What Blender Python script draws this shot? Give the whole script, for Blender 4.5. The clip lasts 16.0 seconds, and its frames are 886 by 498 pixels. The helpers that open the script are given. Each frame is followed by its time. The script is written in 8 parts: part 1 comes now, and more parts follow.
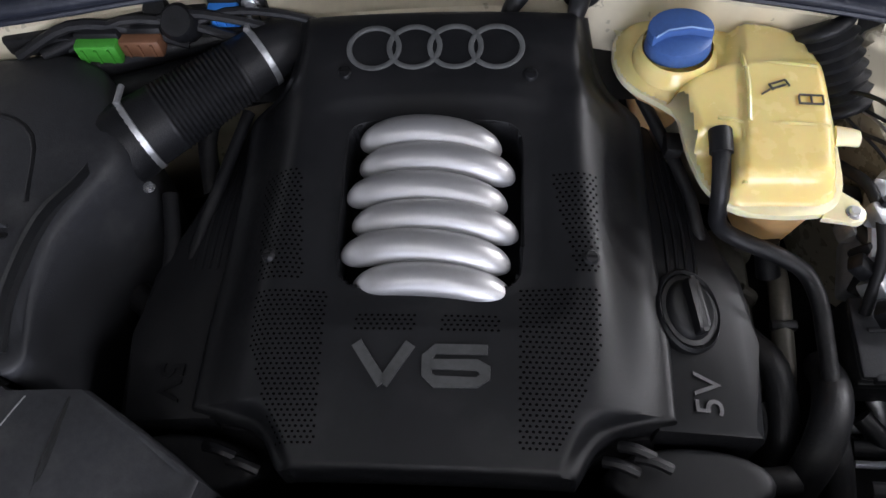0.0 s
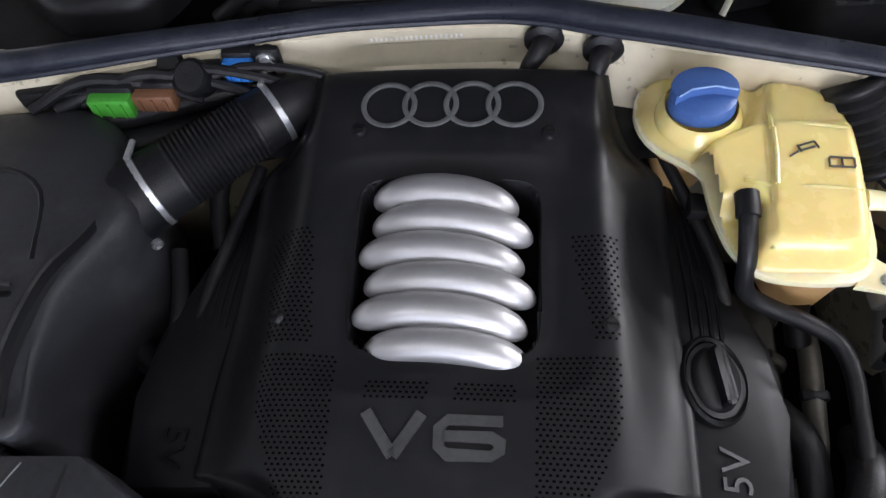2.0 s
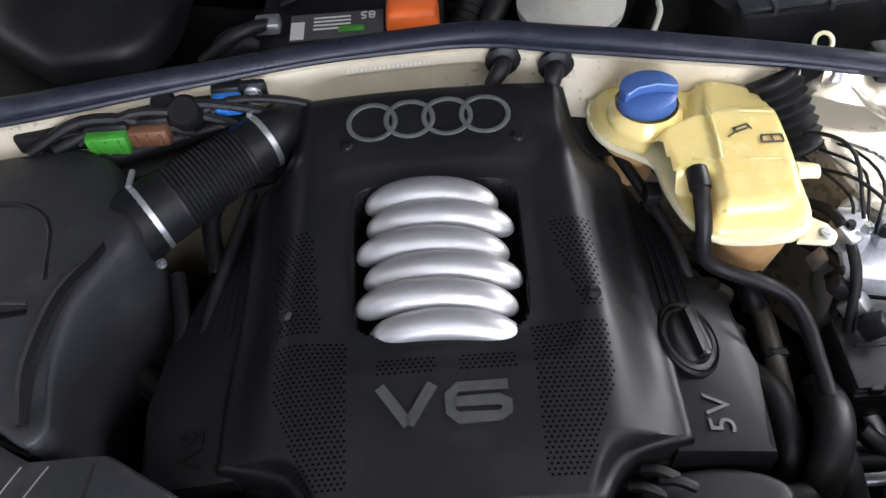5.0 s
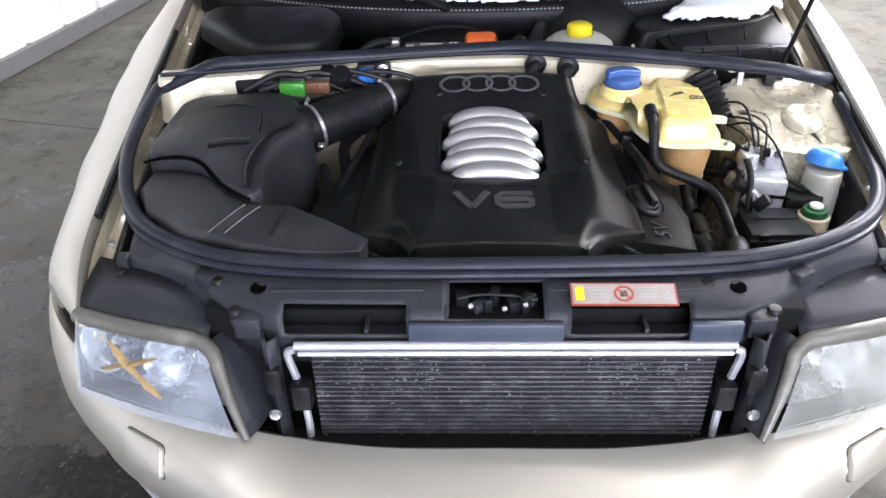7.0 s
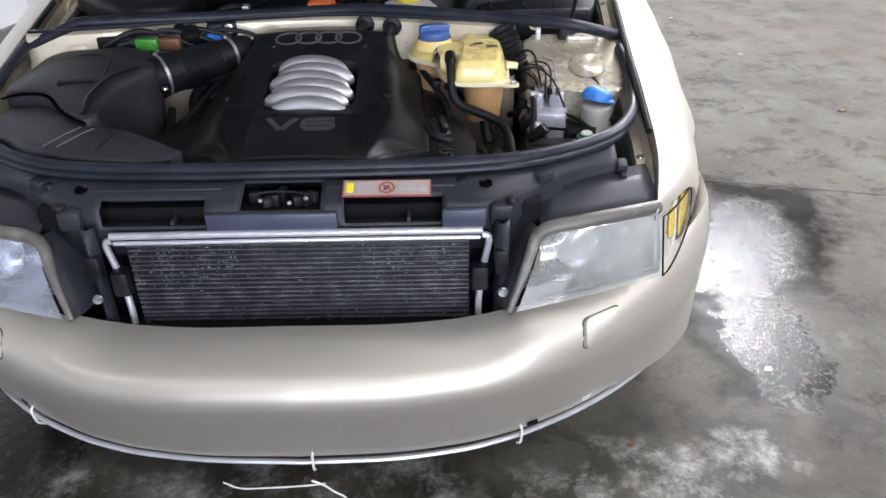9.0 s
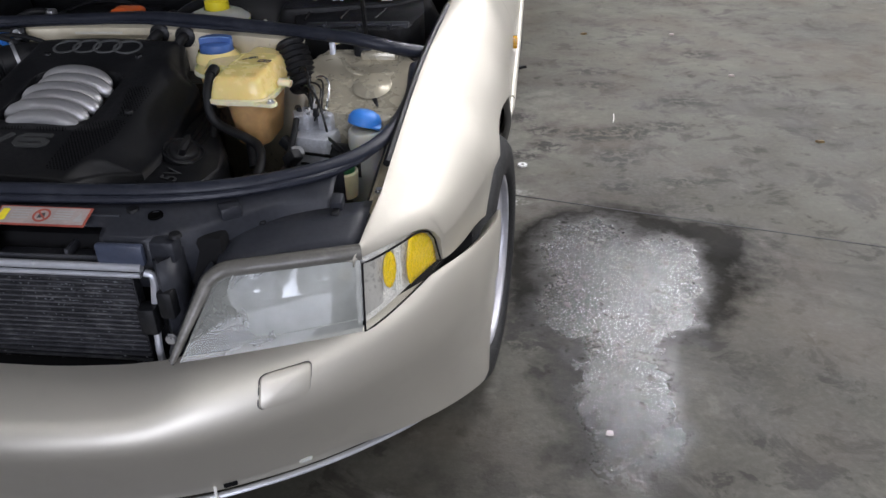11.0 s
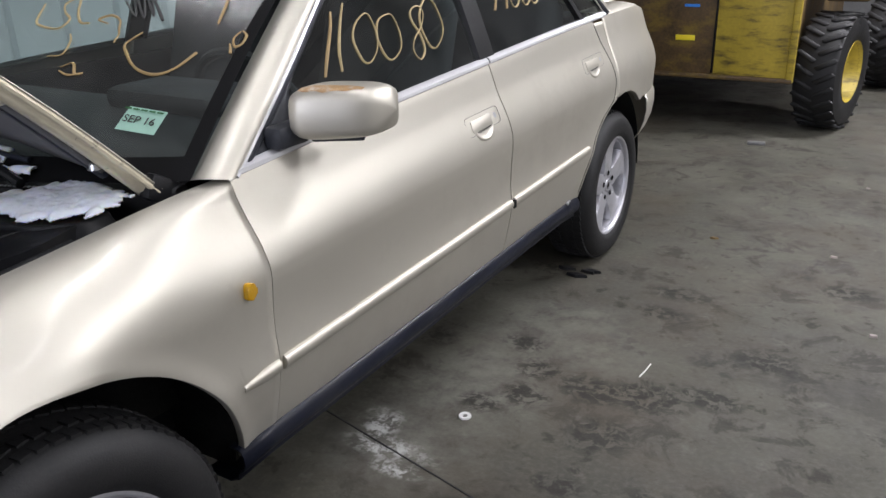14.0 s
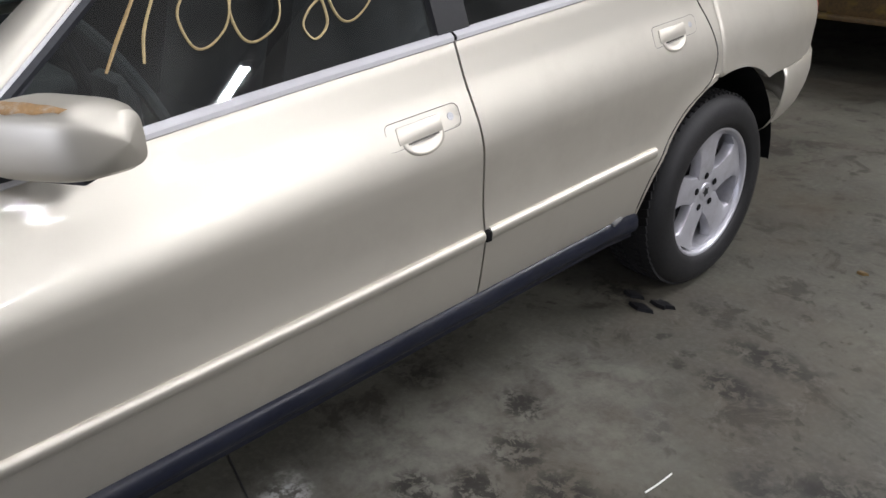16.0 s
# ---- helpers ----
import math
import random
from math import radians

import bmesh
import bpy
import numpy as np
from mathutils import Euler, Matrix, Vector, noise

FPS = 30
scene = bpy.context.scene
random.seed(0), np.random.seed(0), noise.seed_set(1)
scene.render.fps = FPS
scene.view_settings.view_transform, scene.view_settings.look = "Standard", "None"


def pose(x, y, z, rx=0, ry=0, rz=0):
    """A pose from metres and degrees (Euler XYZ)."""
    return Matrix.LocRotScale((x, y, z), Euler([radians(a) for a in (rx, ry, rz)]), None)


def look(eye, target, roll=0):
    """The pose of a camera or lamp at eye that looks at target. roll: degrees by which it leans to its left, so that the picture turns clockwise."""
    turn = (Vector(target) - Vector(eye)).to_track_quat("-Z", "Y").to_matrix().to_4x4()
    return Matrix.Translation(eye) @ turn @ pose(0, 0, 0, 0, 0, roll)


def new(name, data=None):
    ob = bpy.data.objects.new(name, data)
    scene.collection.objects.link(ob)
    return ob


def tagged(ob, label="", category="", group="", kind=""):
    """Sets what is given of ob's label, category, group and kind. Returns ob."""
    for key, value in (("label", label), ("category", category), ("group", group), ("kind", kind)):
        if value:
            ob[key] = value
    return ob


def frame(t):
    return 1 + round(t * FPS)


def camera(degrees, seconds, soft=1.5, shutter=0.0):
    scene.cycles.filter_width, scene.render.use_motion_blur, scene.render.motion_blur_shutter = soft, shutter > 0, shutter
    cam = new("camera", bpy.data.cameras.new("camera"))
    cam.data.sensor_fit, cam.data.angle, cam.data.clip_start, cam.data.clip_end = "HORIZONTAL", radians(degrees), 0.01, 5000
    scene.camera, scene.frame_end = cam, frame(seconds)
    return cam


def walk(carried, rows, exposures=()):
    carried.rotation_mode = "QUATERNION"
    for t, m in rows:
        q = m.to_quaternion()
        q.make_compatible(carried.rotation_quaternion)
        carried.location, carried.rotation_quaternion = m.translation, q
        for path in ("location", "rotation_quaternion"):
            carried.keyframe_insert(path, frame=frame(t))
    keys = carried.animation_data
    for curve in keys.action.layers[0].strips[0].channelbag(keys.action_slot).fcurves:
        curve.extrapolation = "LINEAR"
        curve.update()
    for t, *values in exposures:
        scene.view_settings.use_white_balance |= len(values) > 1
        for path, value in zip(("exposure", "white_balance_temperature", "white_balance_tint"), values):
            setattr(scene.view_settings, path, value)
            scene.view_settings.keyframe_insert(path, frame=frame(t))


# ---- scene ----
cam = camera(58.1, 16.0)
PATH = [
    (0, (0.084, 0.206, 1.533), (-0.092, 1.143, -0.224), -8.9),
    (0.5, (0.089, 0.221, 1.523), (-0.112, 1.16, -0.232), -9.0),
    (1, (0.086, 0.221, 1.517), (-0.117, 1.2, -0.215), -8.9),
    (1.5, (0.084, 0.232, 1.523), (-0.122, 1.275, -0.171), -8.8),
    (2, (0.085, 0.24, 1.518), (-0.138, 1.264, -0.185), -9.7),
    (2.5, (0.073, 0.241, 1.516), (-0.119, 1.266, -0.19), -8.7),
    (3, (0.065, 0.241, 1.522), (-0.084, 1.313, -0.16), -6.8),
    (3.5, (0.075, 0.264, 1.528), (-0.063, 1.314, -0.169), -8.7),
    (4, (0.076, 0.285, 1.543), (-0.041, 1.296, -0.179), -10.0),
    (6.5, (-0.08, -0.492, 1.48), (-0.003, 1.147, 0.336), -1.5),
    (7, (-0.052, -0.684, 1.478), (-0.11, 0.973, 0.36), -1.4),
    (7.5, (0.017, -0.908, 1.459), (-0.059, 0.723, 0.305), -1.0),
    (8, (0.093, -0.99, 1.467), (-0.064, 0.594, 0.257), -4.5),
    (8.5, (0.166, -1.026, 1.451), (0.17, 0.577, 0.256), -4.5),
    (9, (0.265, -0.984, 1.413), (0.271, 0.713, 0.354), -0.9),
    (9.5, (0.386, -0.884, 1.388), (0.495, 0.771, 0.269), 0.6),
    (10, (0.509, -0.84, 1.377), (0.663, 0.805, 0.249), -0.6),
    (12.5, (1.6, -0.393, 1.349), (0.706, 1.172, 0.482), -0.5),
    (13, (1.703, -0.145, 1.354), (0.84, 1.421, 0.458), 0.6),
    (13.5, (1.728, 0.113, 1.376), (0.939, 1.751, 0.541), -0.4),
    (14, (1.886, 0.354, 1.351), (0.93, 1.943, 0.604), -1.5),
    (14.5, (2.015, 0.579, 1.363), (0.897, 2.082, 0.663), -3.6),
    (15, (1.924, 0.847, 1.37), (0.707, 2.193, 0.529), -2.3),
    (15.5, (1.89, 1.058, 1.334), (0.62, 2.261, 0.365), -6.7),
    (16, (2.007, 1.346, 1.352), (0.671, 2.517, 0.434), -2.7),
]
EXPOSURES = [(0, 1.05), (2, 1.31), (4, 1.39), (6.3, 1.78), (7, 1.78), (8, 1.27), (9, 1.11), (10, 0.50), (12.5, 0.18), (13.5, -0.03), (14.4, 0.07), (15, -0.31), (15.5, -0.40), (16, -0.08)]
walk(cam, [(t, look(eye, target, roll)) for t, eye, target, roll in PATH], EXPOSURES)

# ---- light ----
world = bpy.data.worlds.new("hall_air")
scene.world = world
world.use_nodes = True
world.node_tree.nodes["Background"].inputs[0].default_value = (0.55, 0.62, 0.75, 1)
world.node_tree.nodes["Background"].inputs[1].default_value = 0.02
HALL = Matrix.Rotation(radians(-13.4), 4, "Z")  # the building is turned against the car
LAMP_ROWS = [(-1.7, -2.6, 0.05), (1.1, -2.6, 0.09), (3.9, -2.6, 0.35), (-1.7, 2.2, 0.1), (1.3, 2.2, 0.30), (4.2, 2.2, 0.2), (1.4, 7.0, 2.2), (6.1, 6.3, 3.0), (7.6, -0.4, 0.75), (7.6, 4.6, 1.3), (-1.7, 10.5, 0.6)]  # place and share of full brightness
LAMP_Z = 4.3
LAMP_POWER = 128
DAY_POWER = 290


# ---- materials ----
def material(name, color=(0.5, 0.5, 0.5), rough=0.5, metal=0.0, coat=0.0, var=0.15, scale=8.0, fine=120.0, bump=0.0, bump_scale=200.0,
             transmission=0.0, emit=None, strength=0.0, sss=0.0, rough_var=0.1, specular=0.5, dirt=None, dirt_amount=0.0, dirt_scale=5.0, ior=1.5, alpha=1.0, stretch=None, coat_rough=0.02):
    """A principled surface whose colour and gloss vary at two scales, with a fine bump and, where asked, dirt patches."""
    m = bpy.data.materials.new(name)
    m.use_nodes = True
    nt = m.node_tree
    n, l = nt.nodes, nt.links
    b = n["Principled BSDF"]
    co = n.new("ShaderNodeTexCoord")
    n1, n2 = n.new("ShaderNodeTexNoise"), n.new("ShaderNodeTexNoise")
    n1.inputs["Scale"].default_value, n2.inputs["Scale"].default_value = scale, fine
    n1.inputs["Detail"].default_value = 5
    n2.inputs["Detail"].default_value = 3
    for q in (n1, n2):
        l.new(co.outputs["Object"], q.inputs["Vector"])
    add = n.new("ShaderNodeMath")
    add.operation = "ADD"
    l.new(n1.outputs["Fac"], add.inputs[0]), l.new(n2.outputs["Fac"], add.inputs[1])
    ramp = n.new("ShaderNodeMapRange")
    ramp.inputs["From Min"].default_value, ramp.inputs["From Max"].default_value = 0.65, 1.35
    ramp.inputs["To Min"].default_value, ramp.inputs["To Max"].default_value = 1 - var, 1 + var
    l.new(add.outputs[0], ramp.inputs["Value"])
    mul = n.new("ShaderNodeVectorMath")
    mul.operation = "SCALE"
    mul.inputs[0].default_value = color
    l.new(ramp.outputs["Result"], mul.inputs["Scale"])
    out = mul.outputs["Vector"]
    if dirt:
        nd = n.new("ShaderNodeTexNoise")
        nd.inputs["Scale"].default_value, nd.inputs["Detail"].default_value, nd.inputs["Roughness"].default_value = dirt_scale, 8, 0.65
        if stretch:
            mp = n.new("ShaderNodeMapping")
            mp.inputs["Scale"].default_value = stretch
            l.new(co.outputs["Object"], mp.inputs["Vector"])
            l.new(mp.outputs["Vector"], nd.inputs["Vector"])
        else:
            l.new(co.outputs["Object"], nd.inputs["Vector"])
        md = n.new("ShaderNodeMapRange")
        md.inputs["From Min"].default_value, md.inputs["From Max"].default_value = 0.5, 0.72
        md.inputs["To Max"].default_value = dirt_amount
        l.new(nd.outputs["Fac"], md.inputs["Value"])
        mix = n.new("ShaderNodeMix")
        mix.data_type = "RGBA"
        mix.inputs["B"].default_value = (*dirt, 1)
        l.new(md.outputs["Result"], mix.inputs["Factor"])
        l.new(out, mix.inputs["A"])
        out = mix.outputs["Result"]
    l.new(out, b.inputs["Base Color"])
    mr = n.new("ShaderNodeMapRange")
    mr.inputs["From Min"].default_value, mr.inputs["From Max"].default_value = 0.7, 1.3
    mr.inputs["To Min"].default_value, mr.inputs["To Max"].default_value = max(0.02, rough - rough_var), min(1, rough + rough_var)
    l.new(add.outputs[0], mr.inputs["Value"])
    l.new(mr.outputs["Result"], b.inputs["Roughness"])
    b.inputs["Metallic"].default_value = metal
    b.inputs["Coat Weight"].default_value = coat
    b.inputs["Coat Roughness"].default_value = coat_rough
    b.inputs["Transmission Weight"].default_value = transmission
    b.inputs["Specular IOR Level"].default_value = specular
    b.inputs["IOR"].default_value = ior
    b.inputs["Alpha"].default_value = alpha
    if sss:
        b.inputs["Subsurface Weight"].default_value = sss
        b.inputs["Subsurface Radius"].default_value = (0.03, 0.018, 0.006)
        b.inputs["Subsurface Scale"].default_value = 0.6
    if emit:
        b.inputs["Emission Color"].default_value = (*emit, 1)
        b.inputs["Emission Strength"].default_value = strength
    if bump:
        nb = n.new("ShaderNodeTexNoise")
        nb.inputs["Scale"].default_value, nb.inputs["Detail"].default_value = bump_scale, 4
        l.new(co.outputs["Object"], nb.inputs["Vector"])
        bp = n.new("ShaderNodeBump")
        bp.inputs["Strength"].default_value, bp.inputs["Distance"].default_value = bump, 0.002
        l.new(nb.outputs["Fac"], bp.inputs["Height"])
        l.new(bp.outputs["Normal"], b.inputs["Normal"])
    return m


def thin_glass(name, tint=(0.75, 0.82, 0.8), haze=0.0, ior=1.5, dust=(0.6, 0.6, 0.58), rough=0.03):
    m = bpy.data.materials.new(name)
    m.use_nodes = True
    nt = m.node_tree
    n, l = nt.nodes, nt.links
    n.remove(n["Principled BSDF"])
    tr, gl, df = n.new("ShaderNodeBsdfTransparent"), n.new("ShaderNodeBsdfGlossy"), n.new("ShaderNodeBsdfDiffuse")
    tr.inputs[0].default_value = (*tint, 1)
    df.inputs[0].default_value = (*dust, 1)
    gl.inputs["Roughness"].default_value = rough
    lw, pw, fr = n.new("ShaderNodeLayerWeight"), n.new("ShaderNodeMath"), n.new("ShaderNodeMapRange")
    lw.inputs["Blend"].default_value = 0.5
    pw.operation = "POWER"
    pw.inputs[1].default_value = 4.0
    l.new(lw.outputs["Facing"], pw.inputs[0])
    l.new(pw.outputs[0], fr.inputs["Value"])
    r0 = ((ior - 1) / (ior + 1)) ** 2
    fr.inputs["To Min"].default_value, fr.inputs["To Max"].default_value = r0, 0.9
    m1, m2 = n.new("ShaderNodeMixShader"), n.new("ShaderNodeMixShader")
    co, ns, mr = n.new("ShaderNodeTexCoord"), n.new("ShaderNodeTexNoise"), n.new("ShaderNodeMapRange")
    ns.inputs["Scale"].default_value, ns.inputs["Detail"].default_value = 6, 6
    l.new(co.outputs["Object"], ns.inputs["Vector"])
    mr.inputs["From Min"].default_value, mr.inputs["From Max"].default_value = 0.35, 0.75
    mr.inputs["To Min"].default_value, mr.inputs["To Max"].default_value = haze * 0.4, haze * 1.6
    l.new(ns.outputs["Fac"], mr.inputs["Value"])
    l.new(mr.outputs["Result"], m1.inputs[0])
    l.new(tr.outputs[0], m1.inputs[1]), l.new(df.outputs[0], m1.inputs[2])
    l.new(fr.outputs[0], m2.inputs[0]), l.new(m1.outputs[0], m2.inputs[1]), l.new(gl.outputs[0], m2.inputs[2])
    l.new(m2.outputs[0], n["Material Output"].inputs[0])
    return m


def prismatic(name, color, cell=260.0, deep=0.9, rough=0.14, sss=0.2):
    """A moulded lamp plastic whose inside is cut into small prisms."""
    m = material(name, color, rough, 0, 0.6, 0.10, 30, 260, sss=sss)
    nt = m.node_tree
    n, l = nt.nodes, nt.links
    co, vo, bp = n.new("ShaderNodeTexCoord"), n.new("ShaderNodeTexVoronoi"), n.new("ShaderNodeBump")
    vo.inputs["Scale"].default_value = cell
    bp.inputs["Strength"].default_value, bp.inputs["Distance"].default_value = deep, 0.004
    l.new(co.outputs["Object"], vo.inputs["Vector"])
    l.new(vo.outputs["Distance"], bp.inputs["Height"])
    l.new(bp.outputs["Normal"], n["Principled BSDF"].inputs["Normal"])
    return m


def concrete_floor():
    """Worn concrete: broad grey-brown tone, dark oil blots, pale salt marks and wet patches with a low roughness."""
    m = bpy.data.materials.new("worn_concrete")
    m.use_nodes = True
    nt = m.node_tree
    n, l = nt.nodes, nt.links
    b = n["Principled BSDF"]
    co = n.new("ShaderNodeTexCoord")

    def noise(scale, detail=6, rough=0.6, dist=0.0):
        q = n.new("ShaderNodeTexNoise")
        q.inputs["Scale"].default_value, q.inputs["Detail"].default_value = scale, detail
        q.inputs["Roughness"].default_value, q.inputs["Distortion"].default_value = rough, dist
        l.new(co.outputs["Object"], q.inputs["Vector"])
        return q.outputs["Fac"]

    def span(v, a, z, lo=0.0, hi=1.0):
        q = n.new("ShaderNodeMapRange")
        q.inputs["From Min"].default_value, q.inputs["From Max"].default_value = a, z
        q.inputs["To Min"].default_value, q.inputs["To Max"].default_value = lo, hi
        l.new(v, q.inputs["Value"])
        return q.outputs["Result"]

    def math_(op, a, z):
        q = n.new("ShaderNodeMath")
        q.operation = op
        for i, v in enumerate((a, z)):
            if isinstance(v, (int, float)):
                q.inputs[i].default_value = v
            else:
                l.new(v, q.inputs[i])
        return q.outputs[0]

    def mix(f, a, z):
        q = n.new("ShaderNodeMix")
        q.data_type = "RGBA"
        l.new(f, q.inputs["Factor"])
        for k, v in (("A", a), ("B", z)):
            if isinstance(v, tuple):
                q.inputs[k].default_value = (*v, 1)
            else:
                l.new(v, q.inputs[k])
        return q.outputs["Result"]

    warp = noise(2.2, 7, 0.65)

    def blot(x, y, rx, ry, edge=0.35, ragged=1.3):
        """A ragged patch round a point of the floor."""
        mp = n.new("ShaderNodeMapping")
        mp.inputs["Location"].default_value = (-x / rx, -y / ry, 0)
        mp.inputs["Scale"].default_value = (1 / rx, 1 / ry, 0)
        l.new(co.outputs["Object"], mp.inputs["Vector"])
        ln = n.new("ShaderNodeVectorMath")
        ln.operation = "LENGTH"
        l.new(mp.outputs["Vector"], ln.inputs[0])
        d = math_("ADD", ln.outputs["Value"], math_("MULTIPLY", math_("SUBTRACT", warp, 0.5), ragged * 2))
        return span(d, 1.0, 1.0 - edge)

    def union(*vs):
        r = vs[0]
        for v in vs[1:]:
            r = math_("MAXIMUM", r, v)
        return r

    tone = mix(span(noise(0.9, 8, 0.62), 0.3, 0.72), (0.040, 0.0385, 0.029), (0.114, 0.110, 0.084))
    tone = mix(math_("MULTIPLY", span(noise(2.6, 8, 0.68, 0.4), 0.5, 0.63), 0.6), tone, (0.05, 0.045, 0.037))
    tone = mix(span(noise(7, 8, 0.7), 0.35, 0.75, 0.0, 0.55), tone, (0.055, 0.052, 0.046))
    tone = mix(span(noise(60, 4, 0.6), 0.45, 0.75, 0, 0.30), tone, (0.146, 0.142, 0.116))
    tone = mix(math_("MULTIPLY", span(noise(1.7, 9, 0.72, 0.8), 0.53, 0.6), 0.55), tone, (0.036, 0.033, 0.027))
    tone = mix(math_("MULTIPLY", span(noise(5.5, 8, 0.72, 0.6), 0.54, 0.60), 0.82), tone, (0.028, 0.024, 0.018))
    tone = mix(math_("MULTIPLY", span(noise(12, 6, 0.62, 0.2), 0.60, 0.66), 0.75), tone, (0.024, 0.021, 0.016))
    tone = mix(math_("MULTIPLY", span(noise(1.3, 6, 0.6), 0.48, 0.64), 0.45), tone, (0.085, 0.070, 0.048))
    tone = mix(math_("MULTIPLY", span(noise(8.5, 6, 0.7, 0.3), 0.60, 0.70), 0.5), tone, (0.15, 0.14, 0.115))
    dust = math_("MULTIPLY", union(blot(0.86, 2.30, 0.30, 0.55, 0.6, 0.8), blot(1.0, 2.75, 0.35, 0.3, 0.6, 0.8), blot(0.78, 1.9, 0.25, 0.3, 0.6, 0.8)), span(noise(9, 7, 0.7), 0.36, 0.62, 0.1, 0.6))
    tone = mix(dust, tone, (0.20, 0.195, 0.165))
    oil = math_("MULTIPLY", span(noise(4.5, 5, 0.55), 0.57, 0.66), span(noise(0.8, 2, 0.5), 0.45, 0.6))
    tone = mix(math_("MULTIPLY", math_("MULTIPLY", oil, span(noise(18, 8, 0.7, 0.3), 0.44, 0.54)), 0.7), tone, (0.022, 0.02, 0.018))
    spots = union(blot(1.16, 2.42, 0.16, 0.10, 0.5, 0.7), blot(1.33, 2.46, 0.15, 0.10, 0.5, 0.7), blot(1.27, 2.19, 0.15, 0.12, 0.5, 0.7), blot(0.97, 2.46, 0.11, 0.09, 0.5, 0.7), blot(0.86, 2.60, 0.10, 0.07, 0.5, 0.7), blot(1.60, 2.85, 0.14, 0.10, 0.5, 0.7),
                  blot(1.52, 2.54, 0.12, 0.07, 0.5, 0.7), blot(1.22, 3.24, 0.18, 0.09, 0.5, 0.7), blot(1.79, 3.54, 0.15, 0.09, 0.5, 0.7), blot(1.20, 3.05, 0.11, 0.07, 0.5, 0.7), blot(0.54, 2.50, 0.12, 0.09, 0.5, 0.7), blot(0.68, 3.26, 0.11, 0.07, 0.5, 0.7), blot(1.0, 2.3, 0.11, 0.09, 0.5, 0.7), blot(0.9, 2.2, 0.09, 0.07, 0.5, 0.7), blot(0.93, 1.02, 0.10, 0.12, 0.5, 0.7), blot(0.93, 1.20, 0.12, 0.10, 0.5, 0.7), blot(1.25, 1.95, 0.10, 0.06, 0.5, 0.7), blot(1.52, 2.0, 0.16, 0.07, 0.5, 0.7))
    tone = mix(math_("MULTIPLY", spots, math_("MULTIPLY", span(noise(24, 8, 0.72, 0.4), 0.45, 0.53), 0.9)), tone, (0.016, 0.014, 0.0105))
    wet = union(blot(1.21, 1.34, 0.42, 0.46, 0.2, 0.6), blot(1.12, 0.72, 0.2, 0.5), blot(1.5, 1.5, 0.3, 0.24), blot(0.35, -0.02, 0.42, 0.16),
                blot(-0.3, -0.1, 0.45, 0.14), blot(-1.9, -0.2, 1.5, 2.1), blot(-1.0, -1.0, 1.6, 0.75), blot(0.1, 0.02, 1.5, 0.34), blot(-1.0, 0.3, 0.65, 0.55))
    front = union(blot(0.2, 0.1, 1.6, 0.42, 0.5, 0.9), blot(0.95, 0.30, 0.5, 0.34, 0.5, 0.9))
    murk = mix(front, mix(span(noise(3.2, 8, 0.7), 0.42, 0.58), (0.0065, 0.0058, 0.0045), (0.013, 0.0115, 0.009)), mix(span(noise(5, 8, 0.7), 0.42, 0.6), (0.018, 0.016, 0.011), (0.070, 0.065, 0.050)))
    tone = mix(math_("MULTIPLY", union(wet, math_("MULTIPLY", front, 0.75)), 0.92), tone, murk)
    salt = union(blot(-0.30, 0.24, 0.36, 0.15), blot(0.14, 0.25, 0.18, 0.15), blot(0.56, 0.20, 0.24, 0.2), blot(-0.54, 0.27, 0.16, 0.12), blot(0.76, 0.24, 0.16, 0.16), blot(0.98, 0.36, 0.15, 0.10), blot(0.84, 0.27, 0.10, 0.12), blot(0.10, 0.30, 0.12, 0.10), blot(0.78, 1.87, 0.16, 0.05), blot(0.66, 1.98, 0.06, 0.08))
    salt = math_("MULTIPLY", salt, math_("MULTIPLY", span(noise(7, 9, 0.74), 0.47, 0.62, 0, 1), span(noise(38, 6, 0.7), 0.38, 0.60, 0.18, 0.48)))
    tone = mix(salt, tone, (0.60, 0.60, 0.55))
    splash = math_("MULTIPLY", union(blot(0.77, 1.87, 0.15, 0.07, 0.6, 0.5), blot(0.70, 1.95, 0.07, 0.10, 0.6, 0.5), blot(0.84, 1.80, 0.10, 0.04, 0.6, 0.5)), span(noise(24, 8, 0.75), 0.47, 0.56, 0, 0.75))
    tone = mix(splash, tone, (0.55, 0.55, 0.53))
    l.new(tone, b.inputs["Base Color"])
    pool = union(blot(1.20, 1.24, 0.31, 0.43, 0.5), blot(1.14, 0.72, 0.20, 0.42, 0.5), blot(1.30, 1.42, 0.25, 0.21, 0.5))
    puddle = math_("MULTIPLY", pool, span(noise(30, 7, 0.66), 0.33, 0.44))
    gloss = math_("ADD", span(noise(60, 5, 0.65, 0.3), 0.45, 0.66, 0.05, 0.30), math_("MULTIPLY", front, 0.22))
    film = union(puddle, blot(-1.9, -0.2, 1.5, 2.1), blot(-1.0, -1.0, 1.6, 0.75), blot(-1.0, 0.3, 0.65, 0.55), math_("MULTIPLY", wet, math_("MULTIPLY", front, 0.8)))
    rough = math_("ADD", math_("MULTIPLY", film, gloss), math_("MULTIPLY", math_("SUBTRACT", 1.0, film), span(noise(3, 6, 0.6), 0.3, 0.7, 0.52, 0.80)))
    l.new(rough, b.inputs["Roughness"])
    l.new(math_("SUBTRACT", 0.42, math_("MULTIPLY", math_("MULTIPLY", wet, math_("SUBTRACT", 1.0, film)), 0.34)), b.inputs["Specular IOR Level"])
    bp = n.new("ShaderNodeBump")
